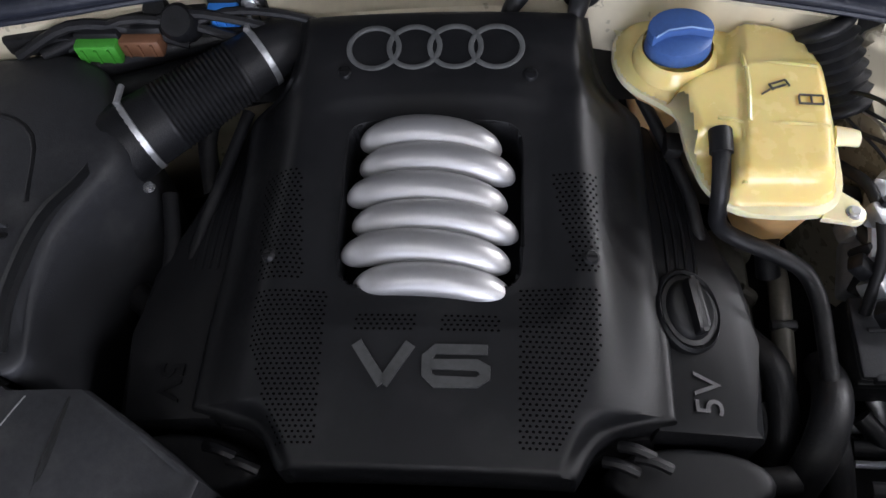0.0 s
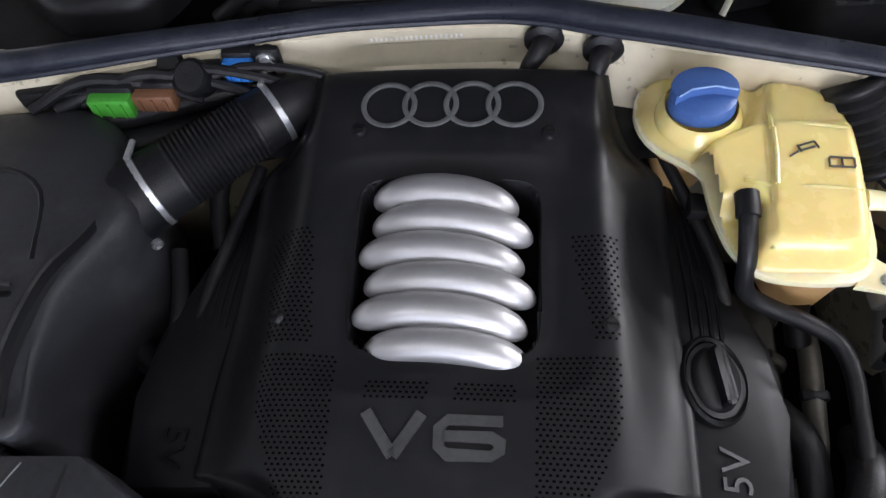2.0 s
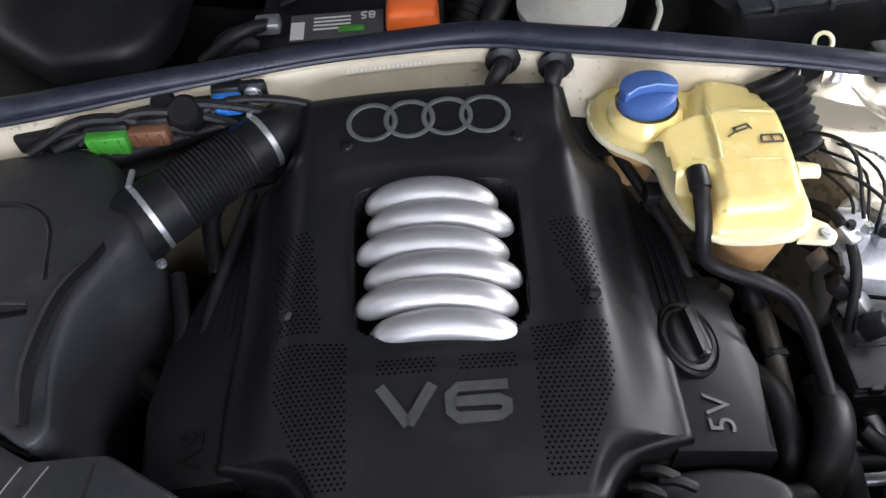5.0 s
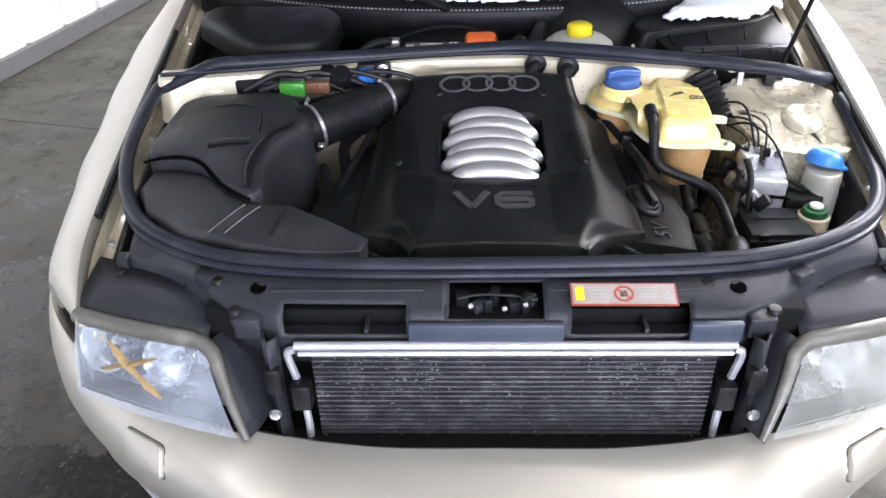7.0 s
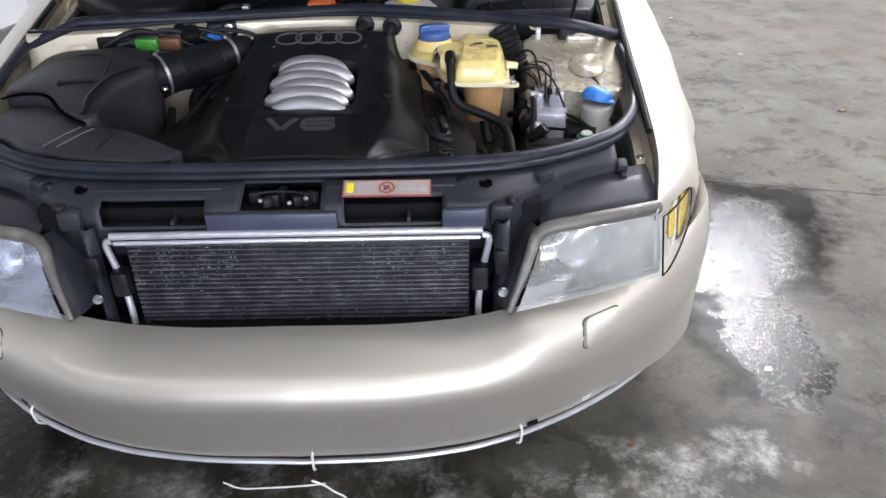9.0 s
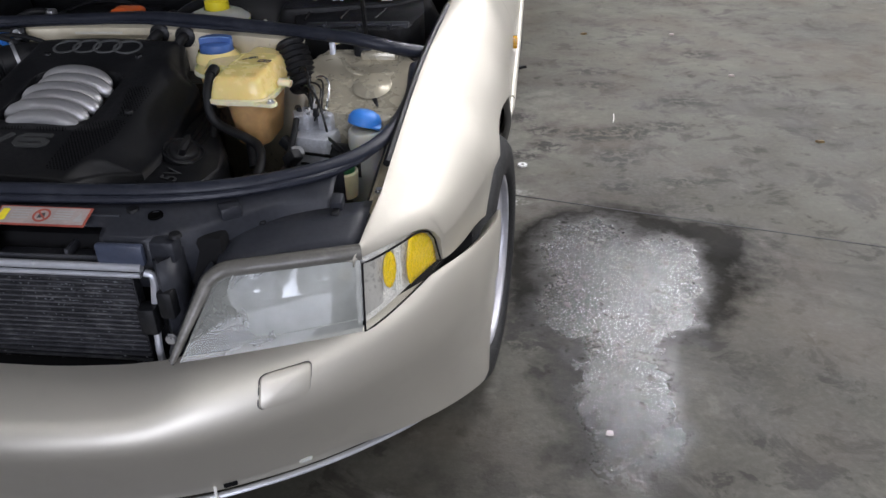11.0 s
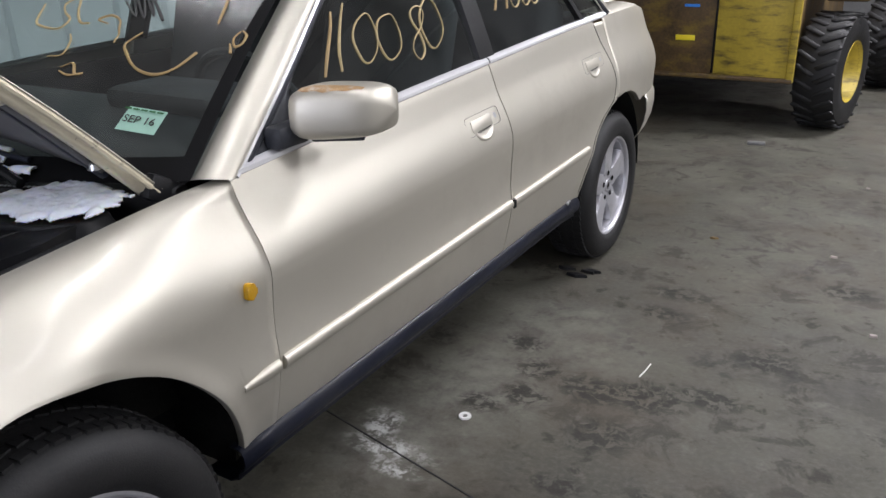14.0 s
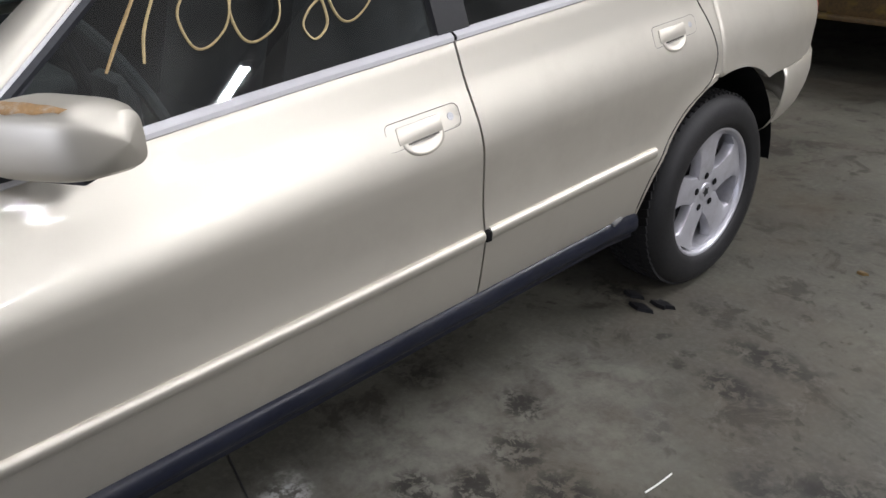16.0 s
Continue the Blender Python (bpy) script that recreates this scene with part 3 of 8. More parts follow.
bmesh.ops.create_grid(floor_bm, x_segments=4, y_segments=4, size=1)
for v in floor_bm.verts:
    v.co = Vector((1.5 + v.co.x * 9.5, 3.5 + v.co.y * 9.5, -0.0))
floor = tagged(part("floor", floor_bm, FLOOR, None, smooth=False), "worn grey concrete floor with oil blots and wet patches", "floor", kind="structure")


def sheet_wall(u0, u1, v, z1, depth=0.03, pitch=0.3, bm=None):
    """Corrugated sheeting along u at the depth v."""
    prof, u = [], u0
    while u < u1:
        prof += [(u, v), (u + pitch * 0.62, v), (u + pitch * 0.70, v + depth), (u + pitch * 0.92, v + depth)]
        u += pitch
    return grid([[(x, y, z) for x, y in prof] for z in (0.08, z1)], bm=bm)


wall_w = sheet_wall(-6, 13, 0, 2.0)
bmesh.ops.transform(wall_w, matrix=Matrix.Translation((-3.06, 0, 0)) @ Matrix.Rotation(radians(90), 4, "Z"), verts=wall_w.verts)
hall_piece("wall_west", wall_w, WALL_WHITE, "white corrugated sheet wall along the concrete floor", "wall").modifiers.new("thickness", "SOLIDIFY").thickness = 0.08
hall_piece("wall_upper_west", block(-3.12, 3.5, 3.3, 0.12, 19, 2.6, 0), WALL_GREY, "dark grey block wall above the white sheeting", "wall")
hall_piece("baseboard", block(-3.02, 3.5, 0.05, 0.10, 19, 0.10, 0.01), WALL_GREY, "grey concrete kerb at the foot of the white wall", "kerb")
hall_piece("wall_north", block(2, 13.1, 2.3, 20, 0.2, 4.6, 0), WALL_GREY, "dark grey block wall at the hall's far end", "wall")
south = block(-3.7, -6.1, 2.3, 8.6, 0.2, 4.6, 0)
block(9.1, -6.1, 2.3, 5.8, 0.2, 4.6, 0, None, south)
block(3.4, -6.1, 4.05, 5.6, 0.2, 1.1, 0, None, south)
hall_piece("wall_south", south, WALL_GREY, "grey block wall with a daylit gateway", "wall")
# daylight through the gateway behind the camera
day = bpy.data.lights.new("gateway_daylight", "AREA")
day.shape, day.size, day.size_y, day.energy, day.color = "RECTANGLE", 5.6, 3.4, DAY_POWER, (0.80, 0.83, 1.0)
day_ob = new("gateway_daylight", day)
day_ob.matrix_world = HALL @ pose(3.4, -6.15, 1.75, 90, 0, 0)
hall_piece("wall_east", block(11.1, 3.5, 2.3, 0.2, 19.2, 4.6, 0), WALL_GREY, "grey block wall of the hall", "wall")
hall_piece("ceiling", block(3.5, 3.5, 4.75, 17, 20, 0.2, 0), CEIL, "pale lined roof over the hall", "ceiling")
for k in range(7):
    joist = block(3.5, -4.6 + 2.8 * k, 4.52, 17, 0.10, 0.22, 0)
    hall_piece("roof_joist", joist, JOIST, "dark steel roof joist under the pale lining", "joist")
# saw-cut joint in the slab
joint = block(4.0, 2.0, 0.0005, 14, 0.004, 0.003, 0)
hall_piece("floor_joint", joint, JOIST, "dark dirt-filled joint across the concrete slab", "floor joint")


def tube_lamp(u, v, share):
    p = HALL @ Vector((u, v, 0))
    lamp = thing("ceiling_light", "twin-tube fluorescent batten under the pale roof", "ceiling light", "ceiling lights", at=(p.x, p.y, LAMP_Z))
    lamp.rotation_euler = (0, 0, radians(-13.4))
    part("housing", block(0, 0, 0.06, 2.5, 0.16, 0.07, 0.01, taper=0.8), WHITE, lamp)
    glow = material("lit_tube", (0.9, 0.9, 0.9), 0.5, emit=(0.92, 0.95, 1.0), strength=6.0 + 18.0 * share)
    for s in (-0.045, 0.045):
        part("lit_tube", rod([(-1.18, s, 0), (0, s, 0), (1.18, s, 0)], 0.016, 8, fine=1), glow, lamp)
    for s in (-1.2, 1.2):
        part("tube_holder", block(s, 0, 0.0, 0.02, 0.13, 0.06, 0.004), WHITE, lamp)
    for s in (-0.8, 0.8):
        part("hanger", rod([(s, 0, 0.09), (s, 0, 0.2), (s, 0, 0.36)], 0.006, 6, fine=1), STEEL, lamp)
    ld = bpy.data.lights.new("fluorescent_light", "AREA")
    ld.shape, ld.size, ld.size_y, ld.energy, ld.color = "RECTANGLE", 2.36, 0.09, LAMP_POWER * share, (0.945, 0.93, 1.0)
    lo = new("fluorescent_light", ld)
    lo.location = (p.x, p.y, LAMP_Z - 0.03)
    lo.rotation_euler = (0, 0, radians(-13.4))


for u, v, share in LAMP_ROWS:
    tube_lamp(u, v, share)

# ---- car ----
car = thing("car", "champagne metallic four-door saloon with its bonnet propped open", "car")

SIDE = sp((0.28, 0.806), (0.36, 0.824), (0.43, 0.842), (0.49, 0.8545), (0.525, 0.8605), (0.545, 0.8625), (0.565, 0.8610), (0.59, 0.8590), (0.615, 0.8580), (0.64, 0.8585), (0.67, 0.8603), (0.70, 0.8628), (0.722, 0.8645), (0.738, 0.8644), (0.752, 0.8622), (0.768, 0.8572), (0.785, 0.8500), (0.802, 0.8408), (0.82, 0.8298), (0.85, 0.8118), (0.88, 0.7978), (0.915, 0.781), (0.95, 0.74))
PLAN = sp((0.18, -0.33), (0.275, -0.198), (0.35, -0.130), (0.412, -0.091), (0.5, -0.062), (0.6, -0.040), (0.7, -0.023), (0.8, -0.013), (0.9, -0.008), (1.1, -0.002), (1.3, 0.0), (2.0, 0.001), (3.0, -0.002), (3.5, 0.0), (3.85, -0.014), (4.05, -0.04), (4.25, -0.11), (4.38, -0.22), (4.45, -0.42))
BELT = sp((1.2, 0.905), (1.43, 0.917), (1.95, 0.950), (2.5, 0.975), (3.2, 1.004), (3.5, 1.014), (3.84, 1.018), (4.1, 0.985), (4.42, 0.93))
FRONT_ARCH, REAR_ARCH, ARCH_R = (0.903, 0.315), (3.505, 0.315), 0.402
ARCH_SHORT = 0.86  # the front arch is drawn in towards its front


def flank(y, z):
    """How far the body's side stands from the car's middle."""
    zb = BELT(y)
    zz = 0.66 + (z - 0.66) * 0.255 / (zb - 0.66) if z > 0.66 else z
    x = SIDE(zz) + PLAN(y)
    for cy, cz in (FRONT_ARCH, REAR_ARCH):
        d = math.hypot((y - cy) / (ARCH_SHORT if y < cy < 2 else 1), z - cz) - ARCH_R
        if z > cz - 0.05:
            x += 0.007 * math.exp(-((d / 0.028) ** 2))
    return x


def arch_z(y, c, r=ARCH_R):
    k = ARCH_SHORT if y < c[0] < 2 else 1
    return c[1] + math.sqrt(max(r * r - ((y - c[0]) / k) ** 2, 0))


INNER_X = sp((0.26, 0.656), (0.40, 0.682), (0.55, 0.690), (0.8, 0.702), (1.1, 0.726), (1.3, 0.742), (1.42, 0.760))
INNER_Z = sp((0.26, 0.706), (0.33, 0.740), (0.40, 0.764), (0.55, 0.800), (0.8, 0.845), (1.1, 0.883), (1.3, 0.905), (1.42, 0.916))
FENDER_LOW = sp((0.26, 0.700), (0.36, 0.700), (0.385, 0.692), (0.402, 0.674), (0.414, 0.648), (0.422, 0.611), (0.60, 0.586), (0.66, 0.578))


SHOULDER_X = sp((0.26, 0.004), (0.4, 0.022), (0.55, 0.048), (0.8, 0.055), (1.0, 0.040), (1.2, 0.014), (1.4, 0.006))
SHOULDER_Z = sp((0.26, 0.0), (0.4, -0.012), (0.55, -0.024), (0.8, -0.028), (1.0, -0.018), (1.2, 0.0), (1.4, 0.008))


def fender_row(y, low, count=64):
    xi, zi = INNER_X(y), INNER_Z(y)
    k = min(max((y - 0.62) / 0.6, 0), 1)
    k = k * k * (3 - 2 * k)
    zc = 0.66 + 0.082 * k
    w = flank(y, zc) + 0.006 * (1 - k)
    line = []
    cx, cz = w - SHOULDER_X(y), zi + SHOULDER_Z(y)
    for i in range(24):
        t = i / 23
        ax, az = xi + (cx - xi) * 0.66, zi + (cz - zi) * 0.66
        bx, bz = w + 0.003 - 0.30 * (w - cx), zc + (cz - zc) * 0.52
        b0, b1, b2, b3 = (1 - t) ** 3, 3 * t * (1 - t) ** 2, 3 * t * t * (1 - t), t**3
        line.append((xi * b0 + ax * b1 + bx * b2 + w * b3, zi * b0 + az * b1 + bz * b2 + zc * b3))
    line += [(flank(y, z) + 0.006 * (1 - k) * max(0, 1 - (zc - z) / 0.14), z) for z in steps(zc - 0.008, 0.30, 44)]
    # towards the door the wing takes the door's section
    q = min(max((y - 1.08) / 0.28, 0), 1)
    q = q * q * (3 - 2 * q)
    for i in range(24):
        x, z = line[i]
        p = q * min(1, i / 8)
        line[i] = (x + (flank(y, z) - x) * p, z)
    # the wheel arch's flare on the curved upper part
    for i in range(24):
        x, z = line[i]
        d = math.hypot((y - FRONT_ARCH[0]) / (ARCH_SHORT if y < FRONT_ARCH[0] else 1), z - FRONT_ARCH[1]) - ARCH_R
        if z < 0.74:
            line[i] = (max(x, x + 0.007 * math.exp(-((d / 0.028) ** 2)) * (0.74 - z) / 0.08) if z > 0.66 else x, z)
    cut = []
    for i, (x, z) in enumerate(line):
        if z <= low and i:
            x0, z0 = line[i - 1]
            t = (z0 - low) / (z0 - z) if z0 != z else 0
            cut.append((x0 + (x - x0) * t, low))
            break
        cut.append((x, z))
    seg = [0]
    for a, b in zip(cut, cut[1:]):
        seg.append(seg[-1] + math.hypot(b[0] - a[0], b[1] - a[1]))
    out = []
    for s in steps(0, seg[-1], count):
        j = max(i for i in range(len(seg)) if seg[i] <= s + 1e-9)
        j = min(j, len(cut) - 2)
        t = (s - seg[j]) / max(seg[j + 1] - seg[j], 1e-9)
        out.append((cut[j][0] + (cut[j + 1][0] - cut[j][0]) * t, y, cut[j][1] + (cut[j + 1][1] - cut[j][1]) * t))
    return out


def fender_low(y):
    if y < 0.645:
        return FENDER_LOW(y)
    if y < FRONT_ARCH[0] + ARCH_R - 0.004:
        return max(arch_z(y, FRONT_ARCH), 0.36)
    return 0.36


ys = steps(0.262, 0.422, 14) + [0.43, 0.445] + steps(0.46, 0.64, 7) + [FRONT_ARCH[0] - ARCH_R * math.cos(a) * (ARCH_SHORT if a < math.pi / 2 else 1) for a in steps(0.73, math.pi - 0.14, 34)] + steps(1.308, 1.4003, 6)
rows = []
for y in ys:
    r = fender_row(y, fender_low(y))
    x, yy, z = r[0]
    rows.append([(x - 0.004, yy, z - 0.028)] + [(x - 0.002, yy, z - 0.006)] + r + [(r[-1][0] - 0.016, yy, r[-1][2] - 0.002)])
both("fender", grid(rows), PAINT, car, "champagne front wing with a black-edged wheel arch", thick=0.002)

both("wing_seam", rod([(flank(y, FENDER_LOW(y)) - 0.001, y, FENDER_LOW(y) - 0.002) for y in steps(0.424, 0.648, 10)], 0.0042, 6, fine=2), DARK, car, "dark gap between wing and bumper")
both("wing_edge_strip", rod([(INNER_X(y) - 0.008, y, INNER_Z(y) - 0.004) for y in steps(0.46, 1.10, 14)], 0.0075, 8, fine=2), BLACK2, car, "black rubber strip along the wing's inner edge")
# inner wing rail beside the bay
rows = []
for y in steps(0.27, 1.38, 24):
    x, z = INNER_X(y) - 0.006, INNER_Z(y) - 0.028
    rows.append([(x, y, z), (x - 0.008, y, z - 0.022), (x - 0.024, y, z - 0.025), (x - 0.027, y, z - 0.020), (x - 0.030, y, z - 0.034)])
for rail in both("inner_wing", grid(rows), RAIL, car, "dull painted inner wing rail", thick=0.002):
    for k, y in enumerate((0.36, 0.45, 0.58, 0.74, 0.95, 1.15)):
        sx = 1 if rail.name == "inner_wing" else -1
        z = INNER_Z(y) - 0.045
        part("bolt", turned([(0, 0.006), (0.006, 0.006), (0.006, 0.002), (0.009, 0.001), (0.009, -0.004)], 8, pose(sx * (INNER_X(y) - 0.022), y, z - 0.006)), STEEL, rail)

rows = []
for y in steps(0.27, 1.38, 24):
    x, z = INNER_X(y) - 0.006, INNER_Z(y) - 0.028
    rows.append([(x - 0.028, y, z - 0.026), (x - 0.036, y, z - 0.034), (x - 0.046, y, z - 0.08), (x - 0.056, y, 0.45)])
both("bay_side", grid(rows), BLACK2, car, "black side wall of the engine bay", thick=0.002)

# doors
FRONT_SEAM, MID_SEAM = 1.400, 2.478
REAR_EDGE = sp((0.36, 3.098), (0.40, 3.10), (0.47, 3.118), (0.567, 3.175), (0.65, 3.262), (0.722, 3.385), (0.78, 3.402), (0.86, 3.385), (0.94, 3.350), (1.02, 3.32))


def door_panel(y_from, y_to, z0=0.362, ny=22, nz=90):
    rows = []
    for v in steps(0, 1, nz):
        row = []
        for u in steps(0, 1, ny):
            y = y_from(z0 + 0.6 * v) + (y_to(z0 + 0.6 * v) - y_from(z0 + 0.6 * v)) * u
            z = z0 + (BELT(y) - z0) * v
            y = y_from(z) + (y_to(z) - y_from(z)) * u
            row.append((flank(y, z), y, z))
        rows.append([(row[0][0] - 0.012, row[0][1], row[0][2])] + row + [(row[-1][0] - 0.012, row[-1][1], row[-1][2])])
    rows.insert(0, [(x - 0.012, y, z) for x, y, z in rows[0]])
    rows.append([(x - 0.012, y, z + 0.004) for x, y, z in rows[-1]])
    return grid(rows)


FRONT_LINE = sp((0.3, 1.4022), (0.53, 1.4026), (0.765, 1.4028), (0.95, 1.4024))
front_doors = both("front_door", door_panel(lambda z: FRONT_LINE(z), lambda z: MID_SEAM - 0.003 + 0.012 * max(0, 0.45 - z)), PAINT, car, "champagne front door with a chrome window strip")
rear_doors = both("rear_door", door_panel(lambda z: MID_SEAM + 0.003 + 0.012 * max(0, 0.45 - z), lambda z: REAR_EDGE(z)), PAINT, car, "champagne rear door with a chrome window strip")

# dark sheet behind the seams; the shade of the gaps is its colour
rows = [[(flank(y, z) - 0.022, y, z) for y in steps(1.30, 3.06, 12)] for z in steps(0.34, 0.90, 6)]
both("seam_shade_sheet", grid(rows), BARREL, car, "dark sheet behind the door seams, their shade put into its colour")

# rear quarter
rows = []
ys = steps(3.43, 3.50, 4) + [REAR_ARCH[0] + ARCH_R * math.sin(a) for a in steps(0.1, 1.42, 18)] + steps(3.91, 4.10, 6) + [4.18, 4.25, 4.31, 4.36, 4.40, 4.43]
for y in ys:
    low = max(arch_z(y, REAR_ARCH), 0.640) if y < 3.88 else 0.640
    zb = BELT(y)
    row = [(flank(y, low) - 0.016, y, low - 0.002)]
    for v in steps(0, 1, 24):
        z = low + (zb - low) * v
        row.append((flank(y, z), y, z))
    x = row[-1][0]
    row += [(x - 0.02, y, zb + 0.010), (x - 0.06, y, zb + 0.016), (x - 0.10, y, zb + 0.017)]
    rows.append(row)
bm = grid(rows)
# the strip between rear door edge and arch lip
rows = []
for v in steps(0.362, 0.722, 22):
    y0 = REAR_EDGE(v) + 0.005
    dz = v - REAR_ARCH[1]
    y1 = max(REAR_ARCH[0] - math.sqrt(max(ARCH_R**2 - dz * dz, 0.0001)), y0 + 0.002) if dz < ARCH_R else y0 + 0.03
    rows.append([(flank(y0, v) - 0.01, y0, v)] + [(flank(y, v), y, v) for y in steps(y0, max(y1, y0 + 0.004), 6)] + [(flank(y1, v) - 0.018, y1, v)])
grid(rows, bm=bm)
rows = []
for v in steps(0.712, 1.0, 20):
    y0 = REAR_EDGE(v) + 0.005
    rows.append([(flank(y0, v) - 0.01, y0, v)] + [(flank(y, min(v, BELT(y))), y, min(v, BELT(y))) for y in steps(y0, 3.43, 6)])
grid(rows, bm=bm)
both("rear_quarter", bm, PAINT, car, "champagne rear wing", thick=0.002)

both("door_seam", rod([(flank(REAR_EDGE(z) + 0.0025, min(z, BELT(3.35))) + 0.0004, REAR_EDGE(z) + 0.0025, z) for z in steps(0.40, 0.995, 40)], 0.0020, 6, fine=1), BARREL, car, "dark gap behind the rear door")

# rear bumper
rows = []
for y in steps(3.865, 4.10, 8) + [4.18, 4.25, 4.31, 4.37, 4.42, 4.45, 4.47]:
    off = 0.012
    row = []
    for z, k in ((0.637, -0.03), (0.635, 0.0), (0.615, 0.010), (0.57, 0.012), (0.52, 0.004), (0.47, -0.014), (0.43, -0.040), (0.40, -0.075)):
        row.append((max(flank(y, 0.6) + k, 0.02), y, z))
    rows.append(row)
rows.append([(0.0, 4.49, z) for x, y, z in rows[-1]])
both("rear_bumper", grid(rows), PAINT, car, "champagne rear bumper end behind the wheel arch", thick=0.003)
both("tail_lamp", grid([[(flank(y, z) + 0.004, y, z) for y in (4.20, 4.24, 4.28, 4.32, 4.37)] for z in (0.74, 0.78, 0.82, 0.86, 0.90)]), RED, car, "red tail lamp")
part("boot_lid", grid([[(x * (flank(min(y, 4.43), BELT(y)) - 0.10), y, BELT(y) + 0.019 + 0.03 * (1 - x * x)) for x in steps(-1, 1, 11)] for y in steps(3.78, 4.43, 10)] + [[(x * 0.55, 4.47, 0.62) for x in steps(-1, 1, 11)]]), PAINT, car, "champagne boot lid", thick=0.003)

# sills
rows = []
for y in steps(1.285, 3.10, 20):
    w = flank(y, 0.36)
    sag = 0.012 * max(0, (y - 2.6)) ** 2
    rows.append([(w - 0.02, y, 0.386), (w + 0.004, y, 0.385 - sag), (w + 0.012, y, 0.380 - sag), (w + 0.0175, y, 0.368 - sag), (w + 0.018, y, 0.352 - sag), (w + 0.012, y, 0.337 - sag), (w + 0.001, y, 0.329 - sag), (w - 0.003, y, 0.324 - sag), (w - 0.004, y, 0.312 - sag), (w - 0.03, y, 0.300 - sag), (w - 0.10, y, 0.300)])
both("sill_skirt", grid(rows, cap=False), SKIRT, car, "dark grey plastic sill skirt", thick=0.004)
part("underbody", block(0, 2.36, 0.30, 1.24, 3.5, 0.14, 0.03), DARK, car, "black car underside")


# side mouldings
def moulding(y0, y1, z0, z1, point=False):
    prof = [(-0.004, -0.0165), (0.003, -0.0160), (0.0075, -0.0120), (0.0105, -0.006), (0.0120, 0.001), (0.0112, 0.007), (0.0080, 0.0120), (0.003, 0.0150), (-0.004, 0.0155)]
    rows = []
    for t in steps(0, 1, max(4, int((y1 - y0) / 0.06))):
        y, z = y0 + (y1 - y0) * t, z0 + (z1 - z0) * t
        k = min(1.0, 0.45 + 9 * (y - y0)) if point else 1.0
        rows.append([(flank(y, z) + a * k, y, z + b * k) for a, b in prof])
    bm = grid(rows, cap=True)
    return bm


both("fender_moulding", moulding(1.296, 1.395, 0.530, 0.534, True), PAINT, car, "champagne rubbing strip")
for door, (a, b) in zip((front_doors, rear_doors), ((1.410, 2.470), (2.490, 3.135))):
    bm = moulding(a, b, 0.534 + 0.0163 * (a - 1.4), 0.534 + 0.0163 * (b - 1.4))
    part("moulding", mirrored(bm), PAINT, door[1])
    part("moulding", bm, PAINT, door[0], "champagne rubbing strip")
    # chrome strip at the foot of the windows
    ya, yb = (1.418, 2.474) if door is front_doors else (2.482, 3.47)
    rows = []
    for y in steps(ya, yb, 20):
        x, z = flank(y, BELT(y)) - 0.006, BELT(y)
        rows.append([(x + p, y, z + q) for p, q in ((0.004, -0.004), (0.012, 0.002), (0.011, 0.010), (0.003, 0.017), (-0.008, 0.018))])
    bm = grid(rows)
    part("chrome_strip", mirrored(bm), CHROME, door[1])
    part("chrome_strip", bm, CHROME, door[0], "bright chrome window strip")


for sx in (1, -1):
    part("moulding_gap", block(sx * (flank(2.48, 0.551) + 0.006), 2.480, 0.551, 0.014, 0.016, 0.026, 0.002), DARK, car, "dark gap between the rubbing strips")
    part("torn_edge", block(sx * (flank(3.02, 0.37) + 0.008), 3.02, 0.385, 0.012, 0.045, 0.010, 0.003, pose(0, 0, 0, 6, 10, 8)), SCRATCH, car, "torn pale edge of the sill skirt")


# door handles
def handle(door, yc, zc, sx):
    base = flank(yc, zc)
    nx = (flank(yc, zc - 0.03) - flank(yc, zc + 0.03)) / 0.06
    m = basis((base - 0.002, yc, zc), (0, 1, 0.03), (-nx, 0, 1))
    if sx < 0:
        m = MIRROR_X @ m
    ring = rounded([(-0.098, -0.026), (0.097, -0.020), (0.101, 0.020), (0.090, 0.029), (-0.092, 0.029)], 0.014)
    plate = part("handle_plate", slab(ring, -0.004, 0.0012, 0.001, m), PAINT, door, "flush handle surround")
    flap = rounded([(-0.072, -0.018), (0.044, -0.016), (0.047, 0.017), (-0.068, 0.017)], 0.005)
    part("grip", slab(flap, 0.0012, 0.0040, 0.0012, m), PAINT, plate)
    arc = [math.pi + math.pi * k / 20 for k in range(21)]
    bowl = grid([[(-0.010 + r * math.cos(a), -0.017 + 0.62 * r * math.sin(a), z) for a in arc] for r, z in ((0.002, 0.0012), (0.026, 0.0014), (0.038, 0.0022), (0.044, 0.0042), (0.049, 0.0046), (0.053, 0.0036), (0.056, 0.0))])
    bmesh.ops.transform(bowl, matrix=m, verts=bowl.verts)
    part("finger_bowl", bowl, PAINT, plate)
    part("grip_gap", slab(rounded([(-0.056, -0.0225), (0.036, -0.0205), (0.036, -0.0165), (-0.056, -0.0185)], 0.002), 0.0014, 0.0034, 0, m), BARREL, plate)
    for line, r in ((ring, 0.0011), (flap, 0.0009)):
        part("seam_line", rod([m @ Vector((x, y, 0.0014)) for x, y in line], r * 0.8, 5, fine=1, closed=True), LAMP_RIM, plate)
    part("lock", turned([(0.0, 0.0022), (0.008, 0.0022), (0.009, 0.001)], 16, m @ Matrix.Translation((0.074, 0.004, 0))), ALU, plate)


for i, sx in enumerate((1, -1)):
    handle(front_doors[i], 2.335, 0.835, sx)
    handle(rear_doors[i], 3.225, 0.868, sx)

# ---- greenhouse ----
LEAN = 0.42


def pane_x(y, z):
    return flank(y, BELT(y)) - 0.012 - LEAN * (z - BELT(y)) - 0.05 * (z - BELT(y)) ** 2


